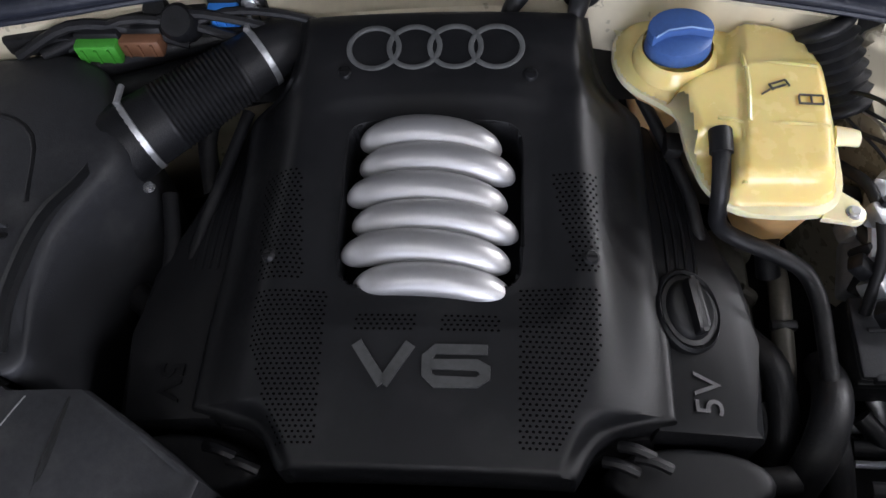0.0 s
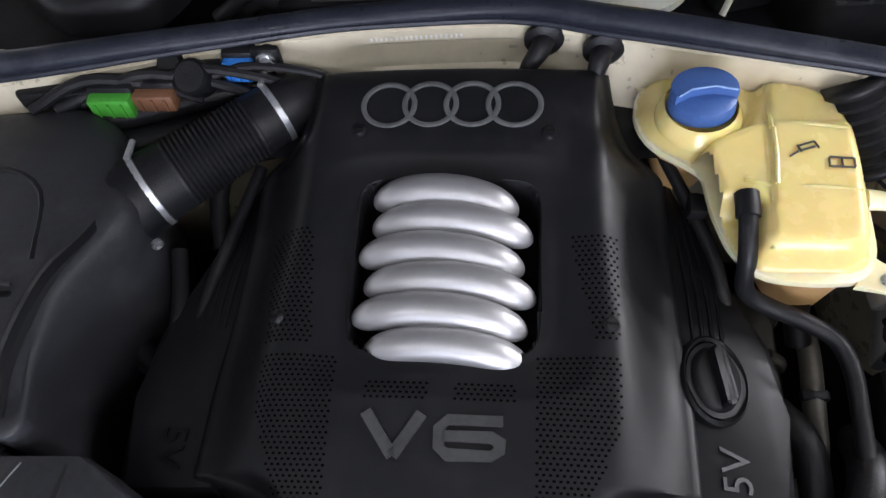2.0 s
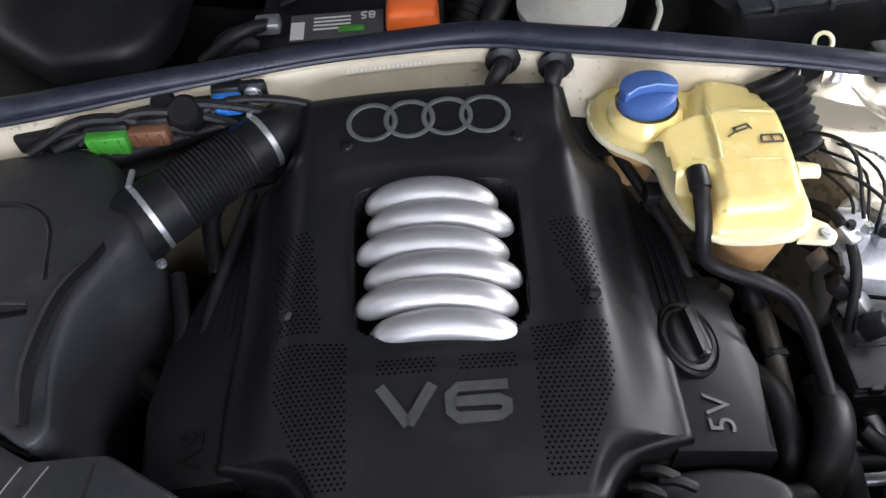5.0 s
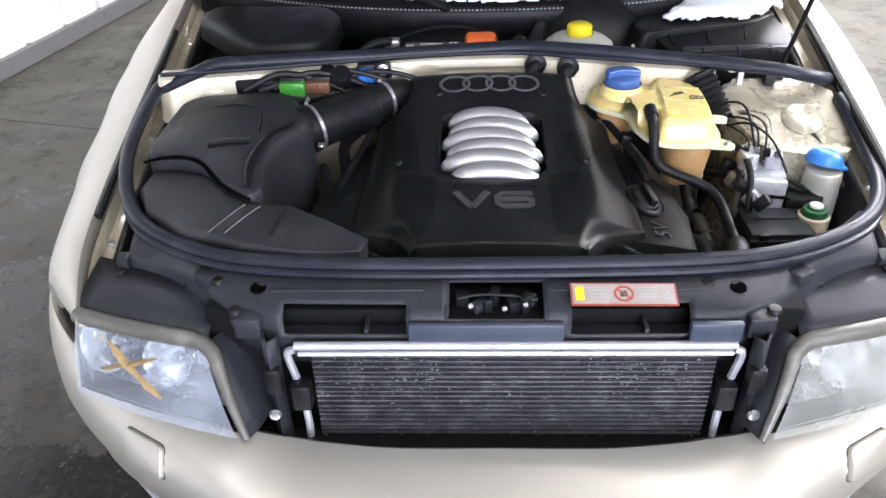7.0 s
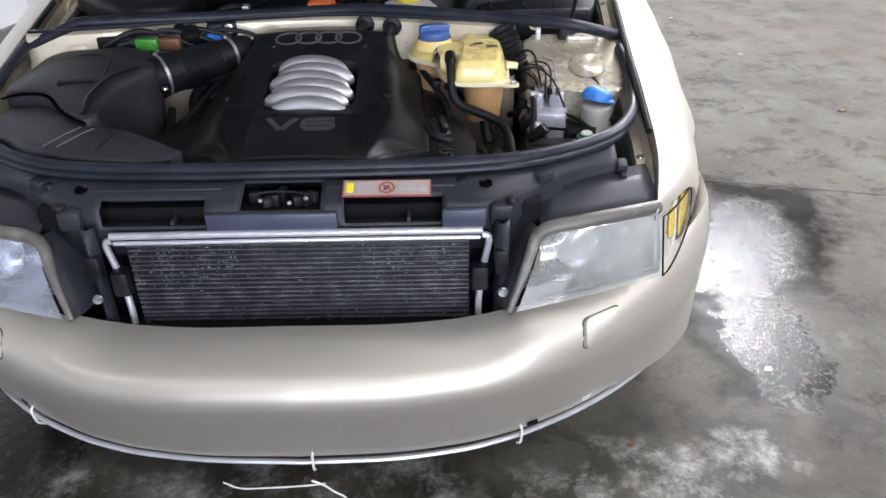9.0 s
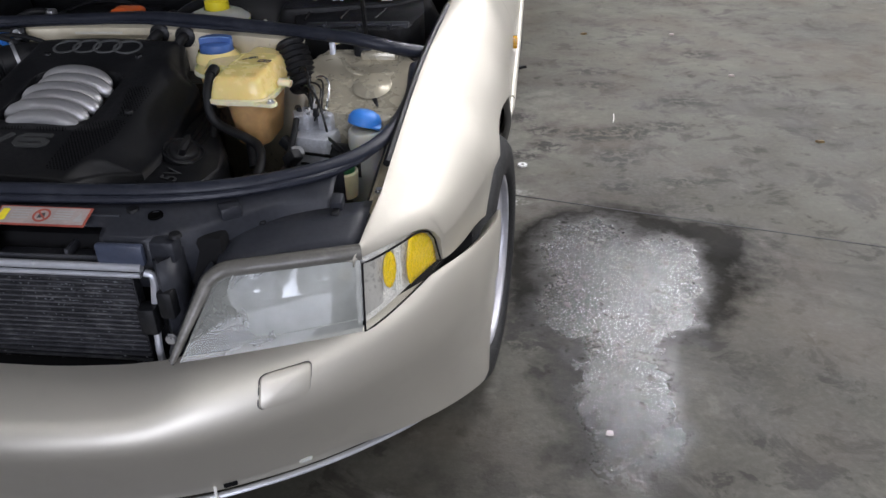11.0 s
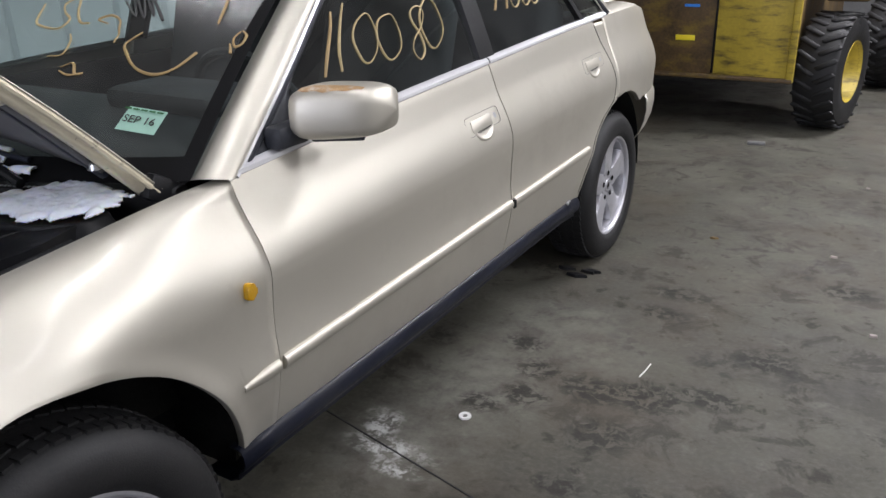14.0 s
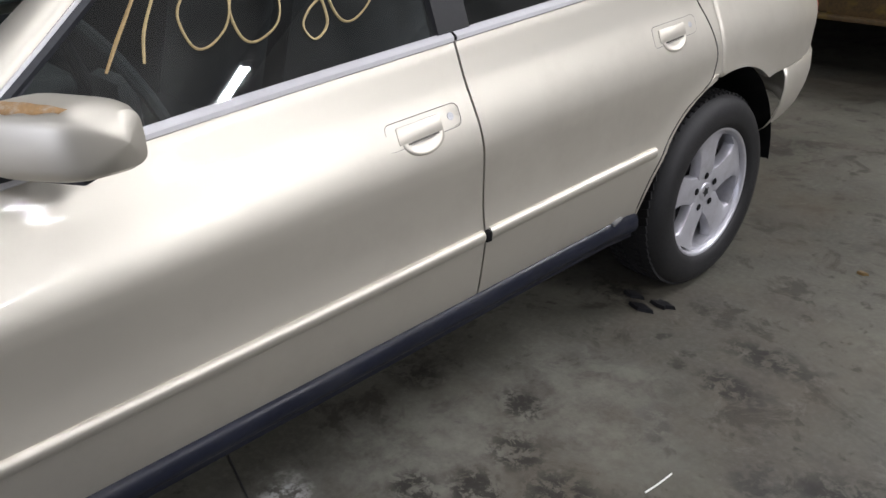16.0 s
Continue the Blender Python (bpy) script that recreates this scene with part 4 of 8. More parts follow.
FRONT_PILLAR = sp((0.90, 1.40), (0.919, 1.431), (1.051, 1.638), (1.274, 1.98), (1.345, 2.12))
TOP_RAIL = sp((1.98, 1.285), (2.12, 1.345), (2.35, 1.378), (2.7, 1.385), (3.0, 1.360), (3.15, 1.318), (3.31, 1.215), (3.42, 1.09))


def glass_pane(y0, y1, ny=10, nz=8, y_top=None):
    rows = []
    for u in steps(0, 1, ny):
        yb = y0 + (y1 - y0) * u
        yt = y_top[0] + (y_top[1] - y_top[0]) * u if y_top else yb
        row = []
        for v in steps(0, 1, nz):
            z = BELT(yb) + (TOP_RAIL(yt) - BELT(yb)) * v
            y = yb + (yt - yb) * v
            row.append((pane_x(y, z), y, z))
        rows.append(row)
    return grid(rows)


for i, bm in enumerate((glass_pane(1.45, 2.44, y_top=(2.0, 2.47)), glass_pane(2.53, 3.24, y_top=(2.55, 3.02)), glass_pane(3.28, 3.48, y_top=(3.06, 3.30)))):
    hosts = (front_doors, rear_doors, rear_doors)[i]
    b2 = mirrored(bm)
    part("window_pane", bm, GLASS, hosts[0], "tinted side window")
    part("window_pane", b2, GLASS, hosts[1], "tinted side window")


def strip_between(a, b, bulge=0.012, k=7, n=18, back=0.03):
    """A rounded body strip between two lines a(t) and b(t)."""
    rows = []
    for t in steps(0, 1, n):
        p, q = Vector(a(t)), Vector(b(t))
        out = Vector((1, -0.25, 0.25)).normalized()
        row = [p - out * back]
        for s in steps(0, 1, k):
            row.append(p.lerp(q, s) + out * bulge * math.sin(math.pi * s) ** 0.6)
        row.append(q - out * back)
        rows.append(row)
    return grid(rows)


def door_side(t):
    z = 0.913 + (1.372 - 0.913) * t
    y = FRONT_PILLAR(min(z, 1.345)) - 0.012 + max(0, z - 1.345) * 3
    return (pane_x(1.43, z) + 0.020 - 0.01 * t, y, z)


def screen_side(t):
    return (0.755 - 0.205 * t - 0.01 * t * t, 1.350 + 0.70 * t + 0.02 * t * t, 0.925 + 0.445 * t + 0.02 * t * (1 - t))


both("front_pillar", strip_between(door_side, screen_side), PAINT, car, "champagne windscreen pillar")


def pillar_frame(pts, w, name, mat, label):
    rows = []
    for t in steps(0, 1, 10):
        row = []
        z = None
        for s in (-0.5, -0.45, 0.45, 0.5):
            yb, zb = pts[0][0] + (pts[1][0] - pts[0][0]) * t + s * w, pts[0][1] + (pts[1][1] - pts[0][1]) * t
            row.append((pane_x(yb, zb) + (0.012 if abs(s) < 0.49 else -0.01), yb, zb))
        rows.append(row)
    return both(name, grid(rows), mat, car, label)


pillar_frame(((2.486, 0.975), (2.515, 1.385)), 0.098, "centre_pillar", BLACK, "black window pillar")
pillar_frame(((3.262, 1.004), (3.035, 1.352)), 0.035, "rear_window_bar", BLACK, "black rear window divider")
# window surrounds
rail = [(pane_x(y, TOP_RAIL(y)) + 0.006, y, TOP_RAIL(y) + 0.004) for y in steps(2.0, 3.40, 16)]
front = [(pane_x(1.5, z) + 0.004, FRONT_PILLAR(z) + 0.012, z) for z in steps(0.93, 1.30, 8)]
both("window_frame", rod(front + rail[1:] + [(pane_x(3.49, 1.02) + 0.008, 3.50, 1.022)], 0.013, 8, fine=2), SLAM, car, "black window surround")
bm = rod([(pane_x(1.5, z) + 0.014, FRONT_PILLAR(z) - 0.004, z) for z in steps(0.915, 1.33, 8)] + [(pane_x(y, TOP_RAIL(y)) + 0.013, y, TOP_RAIL(y) + 0.012) for y in steps(2.15, 3.2, 8)], 0.0045, 6, fine=2)
both("chrome_frame", bm, CHROME, car, "bright strip round the door windows")
# rear pillar and roof
rows = []
for t in steps(0, 1, 12):
    a = Vector((pane_x(3.4, 1.37 - 0.35 * t) + 0.008, 3.10 + 0.40 * t, 1.365 - 0.348 * t + 0.02 * math.sin(math.pi * t)))
    b = Vector((0.545 + 0.09 * t, 3.20 + 0.62 * t, 1.392 - 0.358 * t + 0.03 * math.sin(math.pi * t)))
    rows.append([a.lerp(b, s) + Vector((0.014 * math.sin(math.pi * s), 0, 0.010 * math.sin(math.pi * s))) for s in steps(-0.05, 1, 8)])
both("rear_pillar", grid(rows), PAINT, car, "champagne rear roof pillar", thick=0.004)
rows = []
for y in steps(2.04, 3.22, 16):
    z = TOP_RAIL(y) + 0.006 if y > 2.12 else 1.352
    w = pane_x(y, TOP_RAIL(max(y, 2.1))) + 0.006
    rows.append([(w * s, y, z + 0.055 * (1 - abs(s) ** 2.2) * (1 if y > 2.1 else 0.75)) for s in steps(-1, 1, 21)])
part("roof", grid(rows), PAINT, car, "champagne roof", thick=0.004)
part("rear_window", grid([[(s * (0.545 + 0.09 * t), 3.22 + 0.58 * t, 1.385 - 0.35 * t + 0.03 * (1 - s * s)) for s in steps(-1, 1, 9)] for t in steps(0, 1, 7)]), GLASS, car, "sloping rear window")


# windscreen: its foot bows forward in the middle
def screen(s, t):
    """s from -1 to 1 across, t from 0 at the foot to 1 at the roof."""
    a = abs(s)
    foot = Vector((s * 0.742, 1.145 + 0.205 * a**2.2, 0.918 + 0.008 * a))
    head = Vector((s * 0.545, 1.955 + 0.10 * a * a, 1.392 - 0.03 * a * a))
    return foot.lerp(head, t) + Vector((0, 0, 0.035 * math.sin(math.pi * t)))


windscreen = part("windscreen", grid([[screen(s, t) for s in steps(-1, 1, 25)] for t in steps(0, 1, 14)]), SCREEN, car, "dirty windscreen with paint-marker writing")
part("screen_border", grid([[screen(s, t) + Vector((0, -0.001, 0.0025)) for s in steps(-1, 1, 25)] for t in (-0.01, 0.015, 0.035, 0.055)]), DARK, windscreen, "black windscreen border")
for sg in (1, -1):
    part("screen_border", grid([[screen(sg * s, t) + Vector((0, -0.001, 0.0025)) for s in (0.962, 0.98, 1.0)] for t in steps(0, 1, 12)]), DARK, windscreen)

# ---- cabin ----
rows = []
for s in steps(-1, 1, 17):
    rows.append([(s * 0.70, y, z) for y, z in ((1.26 + 0.12 * s * s, 0.915), (1.40 + 0.08 * s * s, 0.945), (1.60, 0.965), (1.74, 0.955), (1.79, 0.90), (1.78, 0.70), (1.70, 0.55))])
part("dashboard", grid(rows), TRIM, car, "black dashboard", thick=0.004)
part("binnacle", block(0.36, 1.70, 0.985, 0.36, 0.20, 0.06, 0.025), TRIM, car)
wheel = part("steering_wheel", rod([(0.36 + 0.185 * math.cos(a), 1.93 - 0.07 * math.sin(a), 0.90 + 0.17 * math.sin(a)) for a in steps(0, 2 * math.pi, 25)[:-1]], 0.014, 8, closed=True, fine=2), TRIM, car, "black steering wheel")
part("wheel_hub", block(0.36, 1.915, 0.89, 0.16, 0.05, 0.13, 0.03), TRIM, wheel)
for sx in (0.36, -0.36):
    seat = part("front_seat", block(sx, 2.22, 0.55, 0.50, 0.52, 0.18, 0.06, seg=3), CLOTH, car, "dark cloth front seat")
    part("seat_back", block(sx, 2.52, 0.86, 0.48, 0.14, 0.62, 0.06, pose(0, 0, 0, -18), seg=3), CLOTH, seat)
    part("headrest", block(sx, 2.64, 1.24, 0.27, 0.09, 0.17, 0.04, pose(0, 0, 0, -14), seg=3), CLOTH, seat)
part("rear_bench", block(0, 3.30, 0.80, 1.25, 0.18, 0.62, 0.06, pose(0, 0, 0, -22), seg=3), CLOTH, car, "dark cloth rear bench")
part("parcel_shelf", block(0, 3.55, 0.985, 1.2, 0.40, 0.03, 0.01), TRIM, car)
part("cabin_floor", block(0, 2.5, 0.40, 1.5, 2.2, 0.04, 0.01), DARK, car)
for sx in (1, -1):
    part("door_card", grid([[(sx * (flank(y, z) - 0.07), y, z) for y in steps(1.46, 3.28, 10)] for z in (0.40, 0.70, 0.85, 0.93)]), TRIM, car, "black inner door lining", thick=0.006)
mirror_in = part("rear_view_mirror", block(0.02, 1.86, 1.255, 0.24, 0.035, 0.065, 0.014), TRIM, car, "black rear-view mirror")
part("mirror_stalk", rod([(0.02, 1.87, 1.28), (0.02, 1.89, 1.32), (0.02, 1.90, 1.345)], 0.010, 8), TRIM, mirror_in)

# ---- door mirrors ----
rows = []
for t in steps(0, 1, 15):  # from the door outward
    x = 0.795 + 0.172 * t
    e = (1 - abs(2 * t - 1) ** 4.0) ** 0.35 if 0 < t < 1 else 0.02
    hz, hy = 0.061 * e * (1.0 - 0.10 * t), 0.060 * e
    cy, cz = 1.605 + 0.105 * t, 1.006
    row = []
    for a in steps(0, 2 * math.pi, 25)[:-1]:
        c, s = math.cos(a), math.sin(a)
        row.append((x, cy + hy * math.copysign(abs(c) ** 0.55, c) * (1.15 if c < 0 else 0.75), cz + hz * math.copysign(abs(s) ** 0.5, s) * (1 if s > 0 else 0.92)))
    rows.append(row)
for i, sx in enumerate((1, -1)):
    bm = grid(rows, close_u=True, cap=True)
    if sx < 0:
        b2 = mirrored(bm)
        bm.free()
        bm = b2
    shell = part("door_mirror", bm, PAINT, front_doors[i], "champagne door mirror with an orange paint mark")
    part("mirror_base", block(sx * 0.785, 1.575, 0.965, 0.05, 0.10, 0.05, 0.014), SLAM, shell)
    part("mirror_rim", block(sx * 0.862, 1.650, 0.9530, 0.110, 0.060, 0.012, 0.005, pose(0, 0, 0, 0, 0, sx * 31)), SLAM, shell)
    cover = grid([[(sx * (pane_x(1.5, z) + 0.008), y, z) for y in steps(FRONT_PILLAR(z) + 0.02, max(FRONT_PILLAR(z) + 0.03, 1.60 + (z - 0.93) * 0.5), 4)] for z in steps(0.925, 1.06, 6)])
    part("mirror_sail", cover, SLAM, front_doors[i], "black plastic corner behind the mirror", thick=0.004)
    if sx > 0:
        smear = []
        for t in steps(0.16, 0.80, 18):
            e = (1 - abs(2 * t - 1) ** 4.0) ** 0.35
            hz, hy = 0.061 * e * (1.0 - 0.10 * t) * 1.014, 0.060 * e * 1.014
            wide = 17 + 8 * math.sin(6 * t - 1) + 3 * math.sin(31 * t)
            row = []
            for a in steps(radians(112 - 0.3 * wide), radians(112 + wide), 6):
                c, s = math.cos(a), math.sin(a)
                row.append((0.795 + 0.172 * t, 1.605 + 0.105 * t + hy * math.copysign(abs(c) ** 0.55, c) * 1.15, 1.006 + hz * abs(s) ** 0.5))
            smear.append(row)
        part("paint_mark", grid(smear), SMEAR, shell, "faint rusty orange smear")

# ---- car front ----
NOSE = [(0.0, 0.015), (0.15, 0.020), (0.30, 0.040), (0.42, 0.075), (0.52, 0.125), (0.60, 0.178), (0.67, 0.236), (0.73, 0.296), (0.78, 0.361), (0.82, 0.432), (0.849, 0.507), (0.862, 0.568), (0.869, 0.62), (0.872, 0.665)]
nose_y = sp(*NOSE)


def nose_point(s):
    """Along the bumper's widest line, s from 0 in the middle to 1 at the wheel arch."""
    L = [0]
    for a, b in zip(NOSE, NOSE[1:]):
        L.append(L[-1] + math.hypot(b[0] - a[0], b[1] - a[1]))
    d = s * L[-2]
    fx = sp(*zip(L, [p[0] for p in NOSE]))
    fy = sp(*zip(L, [p[1] for p in NOSE]))
    e = 0.004
    x, y = fx(d), fy(d)
    tx, ty = fx(min(d + e, L[-1])) - fx(max(d - e, 0)), fy(min(d + e, L[-1])) - fy(max(d - e, 0))
    k = math.hypot(tx, ty)
    return x, y, -ty / k, tx / k  # the inward normal


TOP_Z = sp((0.0, 0.548), (0.28, 0.545), (0.33, 0.550), (0.385, 0.568), (0.50, 0.576), (0.64, 0.585), (0.74, 0.596), (0.81, 0.603), (0.90, 0.597), (1.0, 0.582))
TOP_IN = sp((0.0, 0.135), (0.30, 0.125), (0.40, 0.092), (0.52, 0.068), (0.64, 0.044), (0.74, 0.032), (0.85, 0.020), (1.0, 0.008))
LOW_Z = sp((0.0, 0.300), (0.4, 0.300), (0.7, 0.285), (0.9, 0.262), (1.0, 0.250))


ARCH_END = sp((0.25, 0.900), (0.33, 0.900), (0.43, 0.918), (0.50, 0.945), (0.545, 0.972), (0.58, 1.0), (0.65, 1.0))


def bumper_rows(n=64):
    rows = []
    for s in steps(-1.036, 1.036, n * 2 + 1):
        a = abs(s)
        x, y, nx, ny = nose_point(a)
        zt, ti, zl = TOP_Z(a), TOP_IN(a), LOW_Z(a)
        bulge = sp((0, 1.0), (0.6, 1.0), (0.85, 0.55), (1.0, 0.10))(a)
        zw = 0.485
        prof = [(ti + 0.03, zt - 0.03), (ti + 0.004, zt - 0.004), (ti, zt)]
        w = min(max((a - 0.35) / 0.3, 0), 1)
        for f, g, h in ((0.86, 0.03, 0.045), (0.70, 0.075, 0.11), (0.52, 0.15, 0.20), (0.36, 0.25, 0.31), (0.22, 0.37, 0.44), (0.10, 0.54, 0.60), (0.03, 0.76, 0.80), (0.0, 1.0, 1.0)):
            prof.append((ti * f, zt - (zt - zw) * (g + (h - g) * w)))
        prof += [(0.003, 0.465), (0.010 * bulge, 0.442), (0.022 * bulge, 0.410), (0.036 * bulge, 0.370), (0.048 * bulge, 0.335), (0.057 * bulge, zl + 0.012), (0.064, zl), (0.090, zl - 0.004)]
        row = []
        for d, z in prof:
            x, y, nx, ny = nose_point(a * ARCH_END(z))
            row.append(((x + nx * d) * (1 if s >= 0 else -1), y + ny * d, z))
        rows.append(row)
    return rows


bumper = part("front_bumper", grid(bumper_rows()), PAINT, car, "champagne front bumper with the grille taken out", thick=0.003)


def on_bumper(s, z, d=0.0, sx=1):
    """A place on the bumper's front face."""
    x, y, nx, ny = nose_point(s)
    k = sp((0.30, 0.057), (0.335, 0.048), (0.41, 0.022), (0.475, 0.002), (0.50, 0.0), (0.53, 0.012), (0.56, 0.05))(z) - d
    return Vector((sx * (x + nx * k), y + ny * k, z)), Vector((sx * -nx, -ny, 0))


# headlamp washer caps, lying on the bumper's shoulder
brow = bumper_rows()
for sx in (1, -1):
    ic = min(range(5, len(brow) - 5), key=lambda q: abs(brow[q][8][0] - sx * 0.545))
    k0, k1 = 6, 9

    def cap_point(u, v, d):
        f, g = ic + u, k0 + (k1 - k0) * v
        i0, g0 = int(math.floor(f)), min(int(math.floor(g)), k1 - 1)
        a, b = f - i0, g - g0
        q = lambda i, k: Vector(brow[i][k])
        p = q(i0, g0) * (1 - a) * (1 - b) + q(i0 + 1, g0) * a * (1 - b) + q(i0, g0 + 1) * (1 - a) * b + q(i0 + 1, g0 + 1) * a * b
        nrm = (q(i0 + 1, g0) - q(i0, g0)).cross(q(i0, g0 + 1) - q(i0, g0)).normalized()
        if nrm.y > 0:
            nrm = -nrm
        return p + nrm * d

    shape = [(0.76 * 3.0 * math.copysign(abs(math.cos(a)) ** 0.35, math.cos(a)), 0.5 + 0.5 * math.copysign(abs(math.sin(a)) ** 0.35, math.sin(a))) for a in steps(0, 2 * math.pi, 41)[:-1]]
    rows = [[cap_point(u * k, 0.5 + (v - 0.5) * k, d) for u, v in shape] for k, d in ((1.0, -0.002), (1.0, 0.0062), (0.95, 0.0092), (0.80, 0.0104), (0.4, 0.0110), (0.02, 0.0110))]
    part("washer_cap", grid(rows, close_u=True, cap=True), PAINT, bumper, "rounded headlamp washer cap")
    part("cap_gap", rod([cap_point(u * 1.03, min(max(0.5 + (v - 0.5) * 1.05, 0), 1), 0.0010) for u, v in shape], 0.0014, 5, fine=1, closed=True), TRIM, bumper)
# loose silver strip along the bumper's lower edge
line = []
for s in steps(-0.93, 0.93, 61):
    x, y, nx, ny = nose_point(abs(s) * 0.90)
    sag = 0.008 + 0.002 * math.sin(7 * s) + 0.006 * (1 - abs(s)) ** 2
    d = 0.056 + 0.006 * (1 - abs(s))
    line.append(((x + nx * d) * (1 if s >= 0 else -1), y + ny * d, LOW_Z(abs(s)) - sag))
strip = part("lower_strip", rod(line, [0.002] + [0.0062] * 59 + [0.002], 8, fine=2, flat=0.8), BRIGHT, bumper, "loose bright strip hanging under the bumper")
rows = []
for s in steps(-0.5, 0.5, 41):
    x, y, nx, ny = nose_point(abs(s))
    sg = 1 if s >= 0 else -1
    e = 1 - (abs(s) / 0.5) ** 4
    rows.append([((x + nx * d) * sg, y + ny * d, LOW_Z(abs(s)) + h * e) for d, h in ((0.072, 0.006), (0.078, -0.012), (0.095, -0.026), (0.095 + 0.08 * e, -0.030))])
part("lower_spoiler", grid(rows), BLACK2, bumper, "black plastic lip under the bumper", thick=0.003)
for s, sx in ((0.40, 1), (0.52, 1), (0.55, -1)):
    p, nrm = on_bumper(s, 0.318, 0.0, sx)
    part("clip_hole", slab(rounded([(-0.012, -0.005), (0.012, -0.005), (0.012, 0.005), (-0.012, 0.005)], 0.004), 0, 0.0025, 0, basis(p, Vector((0, 0, 1)).cross(nrm), (0, 0, 1))), DARK if s != 0.52 else CLOUDY, bumper)

# ---- headlamps ----
HL = {"tl": Vector((0.447, 0.222, 0.690)), "bl": Vector((0.396, 0.142, 0.578)), "tr": Vector((0.662, 0.276, 0.700)), "br": Vector((0.668, 0.228, 0.590))}


def lamp_face(u, v, out=0.0):
    """u from the middle of the car outward, v from bottom to top."""
    p = HL["bl"].lerp(HL["br"], u).lerp(HL["tl"].lerp(HL["tr"], u), v)
    nrm = (HL["br"] - HL["bl"]).cross(HL["tl"] - HL["bl"]).normalized()
    return p + nrm * (out + 0.012 * math.sin(math.pi * min(max(u, 0), 1)) + 0.006 * math.sin(math.pi * min(max(v, 0), 1)))


for sx in (1, -1):
    def put(name, bm, mat, parent, label="", **kw):
        if sx < 0:
            b2 = mirrored(bm)
            bm.free()
            bm = b2
        return part(name, bm, mat, parent, label, **kw)

    rim = [lamp_face(u, 0) for u in steps(0, 1, 8)] + [lamp_face(1, v) for v in steps(0, 1, 5)[1:]] + [lamp_face(u, 1) for u in steps(1, 0, 8)[1:]] + [lamp_face(0, v) for v in steps(1, 0, 5)[1:-1]]
    back = [p + Vector((0.0, 0.16, 0.0)) * 0.85 + Vector((0, 0, 0.012)) for p in rim]
    lamp = put("headlamp", grid([back, [p + Vector((0, 0.01, 0.004)) for p in rim]], close_u=True), BLACK2, car, "hazy headlamp" + (" with an orange cross drawn on its lens" if sx < 0 else ""))
    put("lamp_back", grid([[lamp_face(u, v) + Vector((0, 0.115, 0.0)) for u in steps(0, 1, 8)] for v in steps(0, 1, 6)]), REFLECT, lamp, "silver back of the lamp")
    put("lens", grid([[lamp_face(u, v, 0.002) for u in steps(0, 1, 14)] for v in steps(0, 1, 8)]), LENS if sx > 0 else LENS_BLUE, lamp, "milky weathered lens" if sx > 0 else "hazy bluish lens")
    put("lens_rib", rod([lamp_face(u, 0.13 + 0.05 * u, 0.003) for u in steps(0.03, 0.97, 10)], 0.0010, 6, fine=1), LENS, lamp)
    # bowls
    for u, v, r in ((0.28, 0.44, 0.040), (0.70, 0.47, 0.044)):
        c = lamp_face(u, v) + Vector((0, 0.085, 0))
        nrm = (HL["br"] - HL["bl"]).cross(HL["tl"] - HL["bl"]).normalized()
        m = basis(c, HL["br"] - HL["bl"], HL["tl"] - HL["bl"])
        put("reflector", turned([(0.010, 0.0), (r * 0.55, 0.012), (r * 0.85, 0.034), (r, 0.062), (r * 1.06, 0.064)], 24, m), REFLECT, lamp, "silver reflector bowl")
        put("bulb", turned([(0.0, 0.045), (0.006, 0.044), (0.009, 0.036), (0.009, 0.004)], 12, m), STEEL, lamp)
    put("inner_bezel", grid([[lamp_face(u, v) + Vector((0, 0.012 + d, 0)) for u in steps(0, 1, 10)] for v, d in ((0.0, 0.0), (0.06, 0.04), (0.12, 0.10))]), REFLECT, lamp)
    # moulded rim with a raised top ledge, and black top of the case with its clips
    ledge = [lamp_face(u, 1.04) + Vector((0, 0.004, 0.001)) for u in steps(1.0, 0.10, 10)] + [lamp_face(0.02, 1.02) + Vector((-0.002, 0.004, 0)), lamp_face(-0.03, 0.93) + Vector((-0.004, 0.003, 0))] + [lamp_face(-0.035, v) + Vector((-0.004, 0.003, 0)) for v in steps(0.8, 0.0, 5)]
    put("lens_ledge", rod(ledge, [0.0135] * 11 + [0.0125, 0.011, 0.0095, 0.008, 0.007, 0.006], 10, fine=2), LAMP_RIM, lamp, "worn grey-brown edge round the lens")
    rows = [[lamp_face(u, 1.07) + Vector((0, y, z)) for u in steps(-0.04, 1.0, 9)] for y, z in ((0.004, 0.000), (0.03, 0.012), (0.07, 0.022), (0.12, 0.026))]
    put("case_top", grid(rows), SLAM, lamp, "dull black top of the lamp case", thick=0.004)
    rows = [[lamp_face(-0.03, v) + Vector((-x, y, 0)) for v in steps(-0.02, 1.06, 6)] for x, y in ((0.002, 0.0), (0.018, 0.03), (0.030, 0.075), (0.032, 0.14))]
    put("case_side", grid(rows), SLAM, lamp, thick=0.004)
    for u in (0.20, 0.74):
        p = lamp_face(u, 1.05) + Vector((0, 0.115, 0.045))
        put("clip", block(p.x, p.y, p.z - 0.008, 0.020, 0.026, 0.022, 0.004, pose(0, 0, 0, 15)), SLAM, lamp)
        put("clip_tongue", block(p.x, p.y - 0.020, p.z - 0.016, 0.012, 0.020, 0.008, 0.002), BLACK2, lamp)

    # corner indicator: follows the nose round to the wing
    def corner(u, v):
        y = 0.262 + 0.159 * u
        zt = FENDER_LOW(min(y, 0.4215)) - 0.004
        zb = 0.590 + 0.016 * u
        z = zb + (max(zt, zb + 0.004) - zb) * v
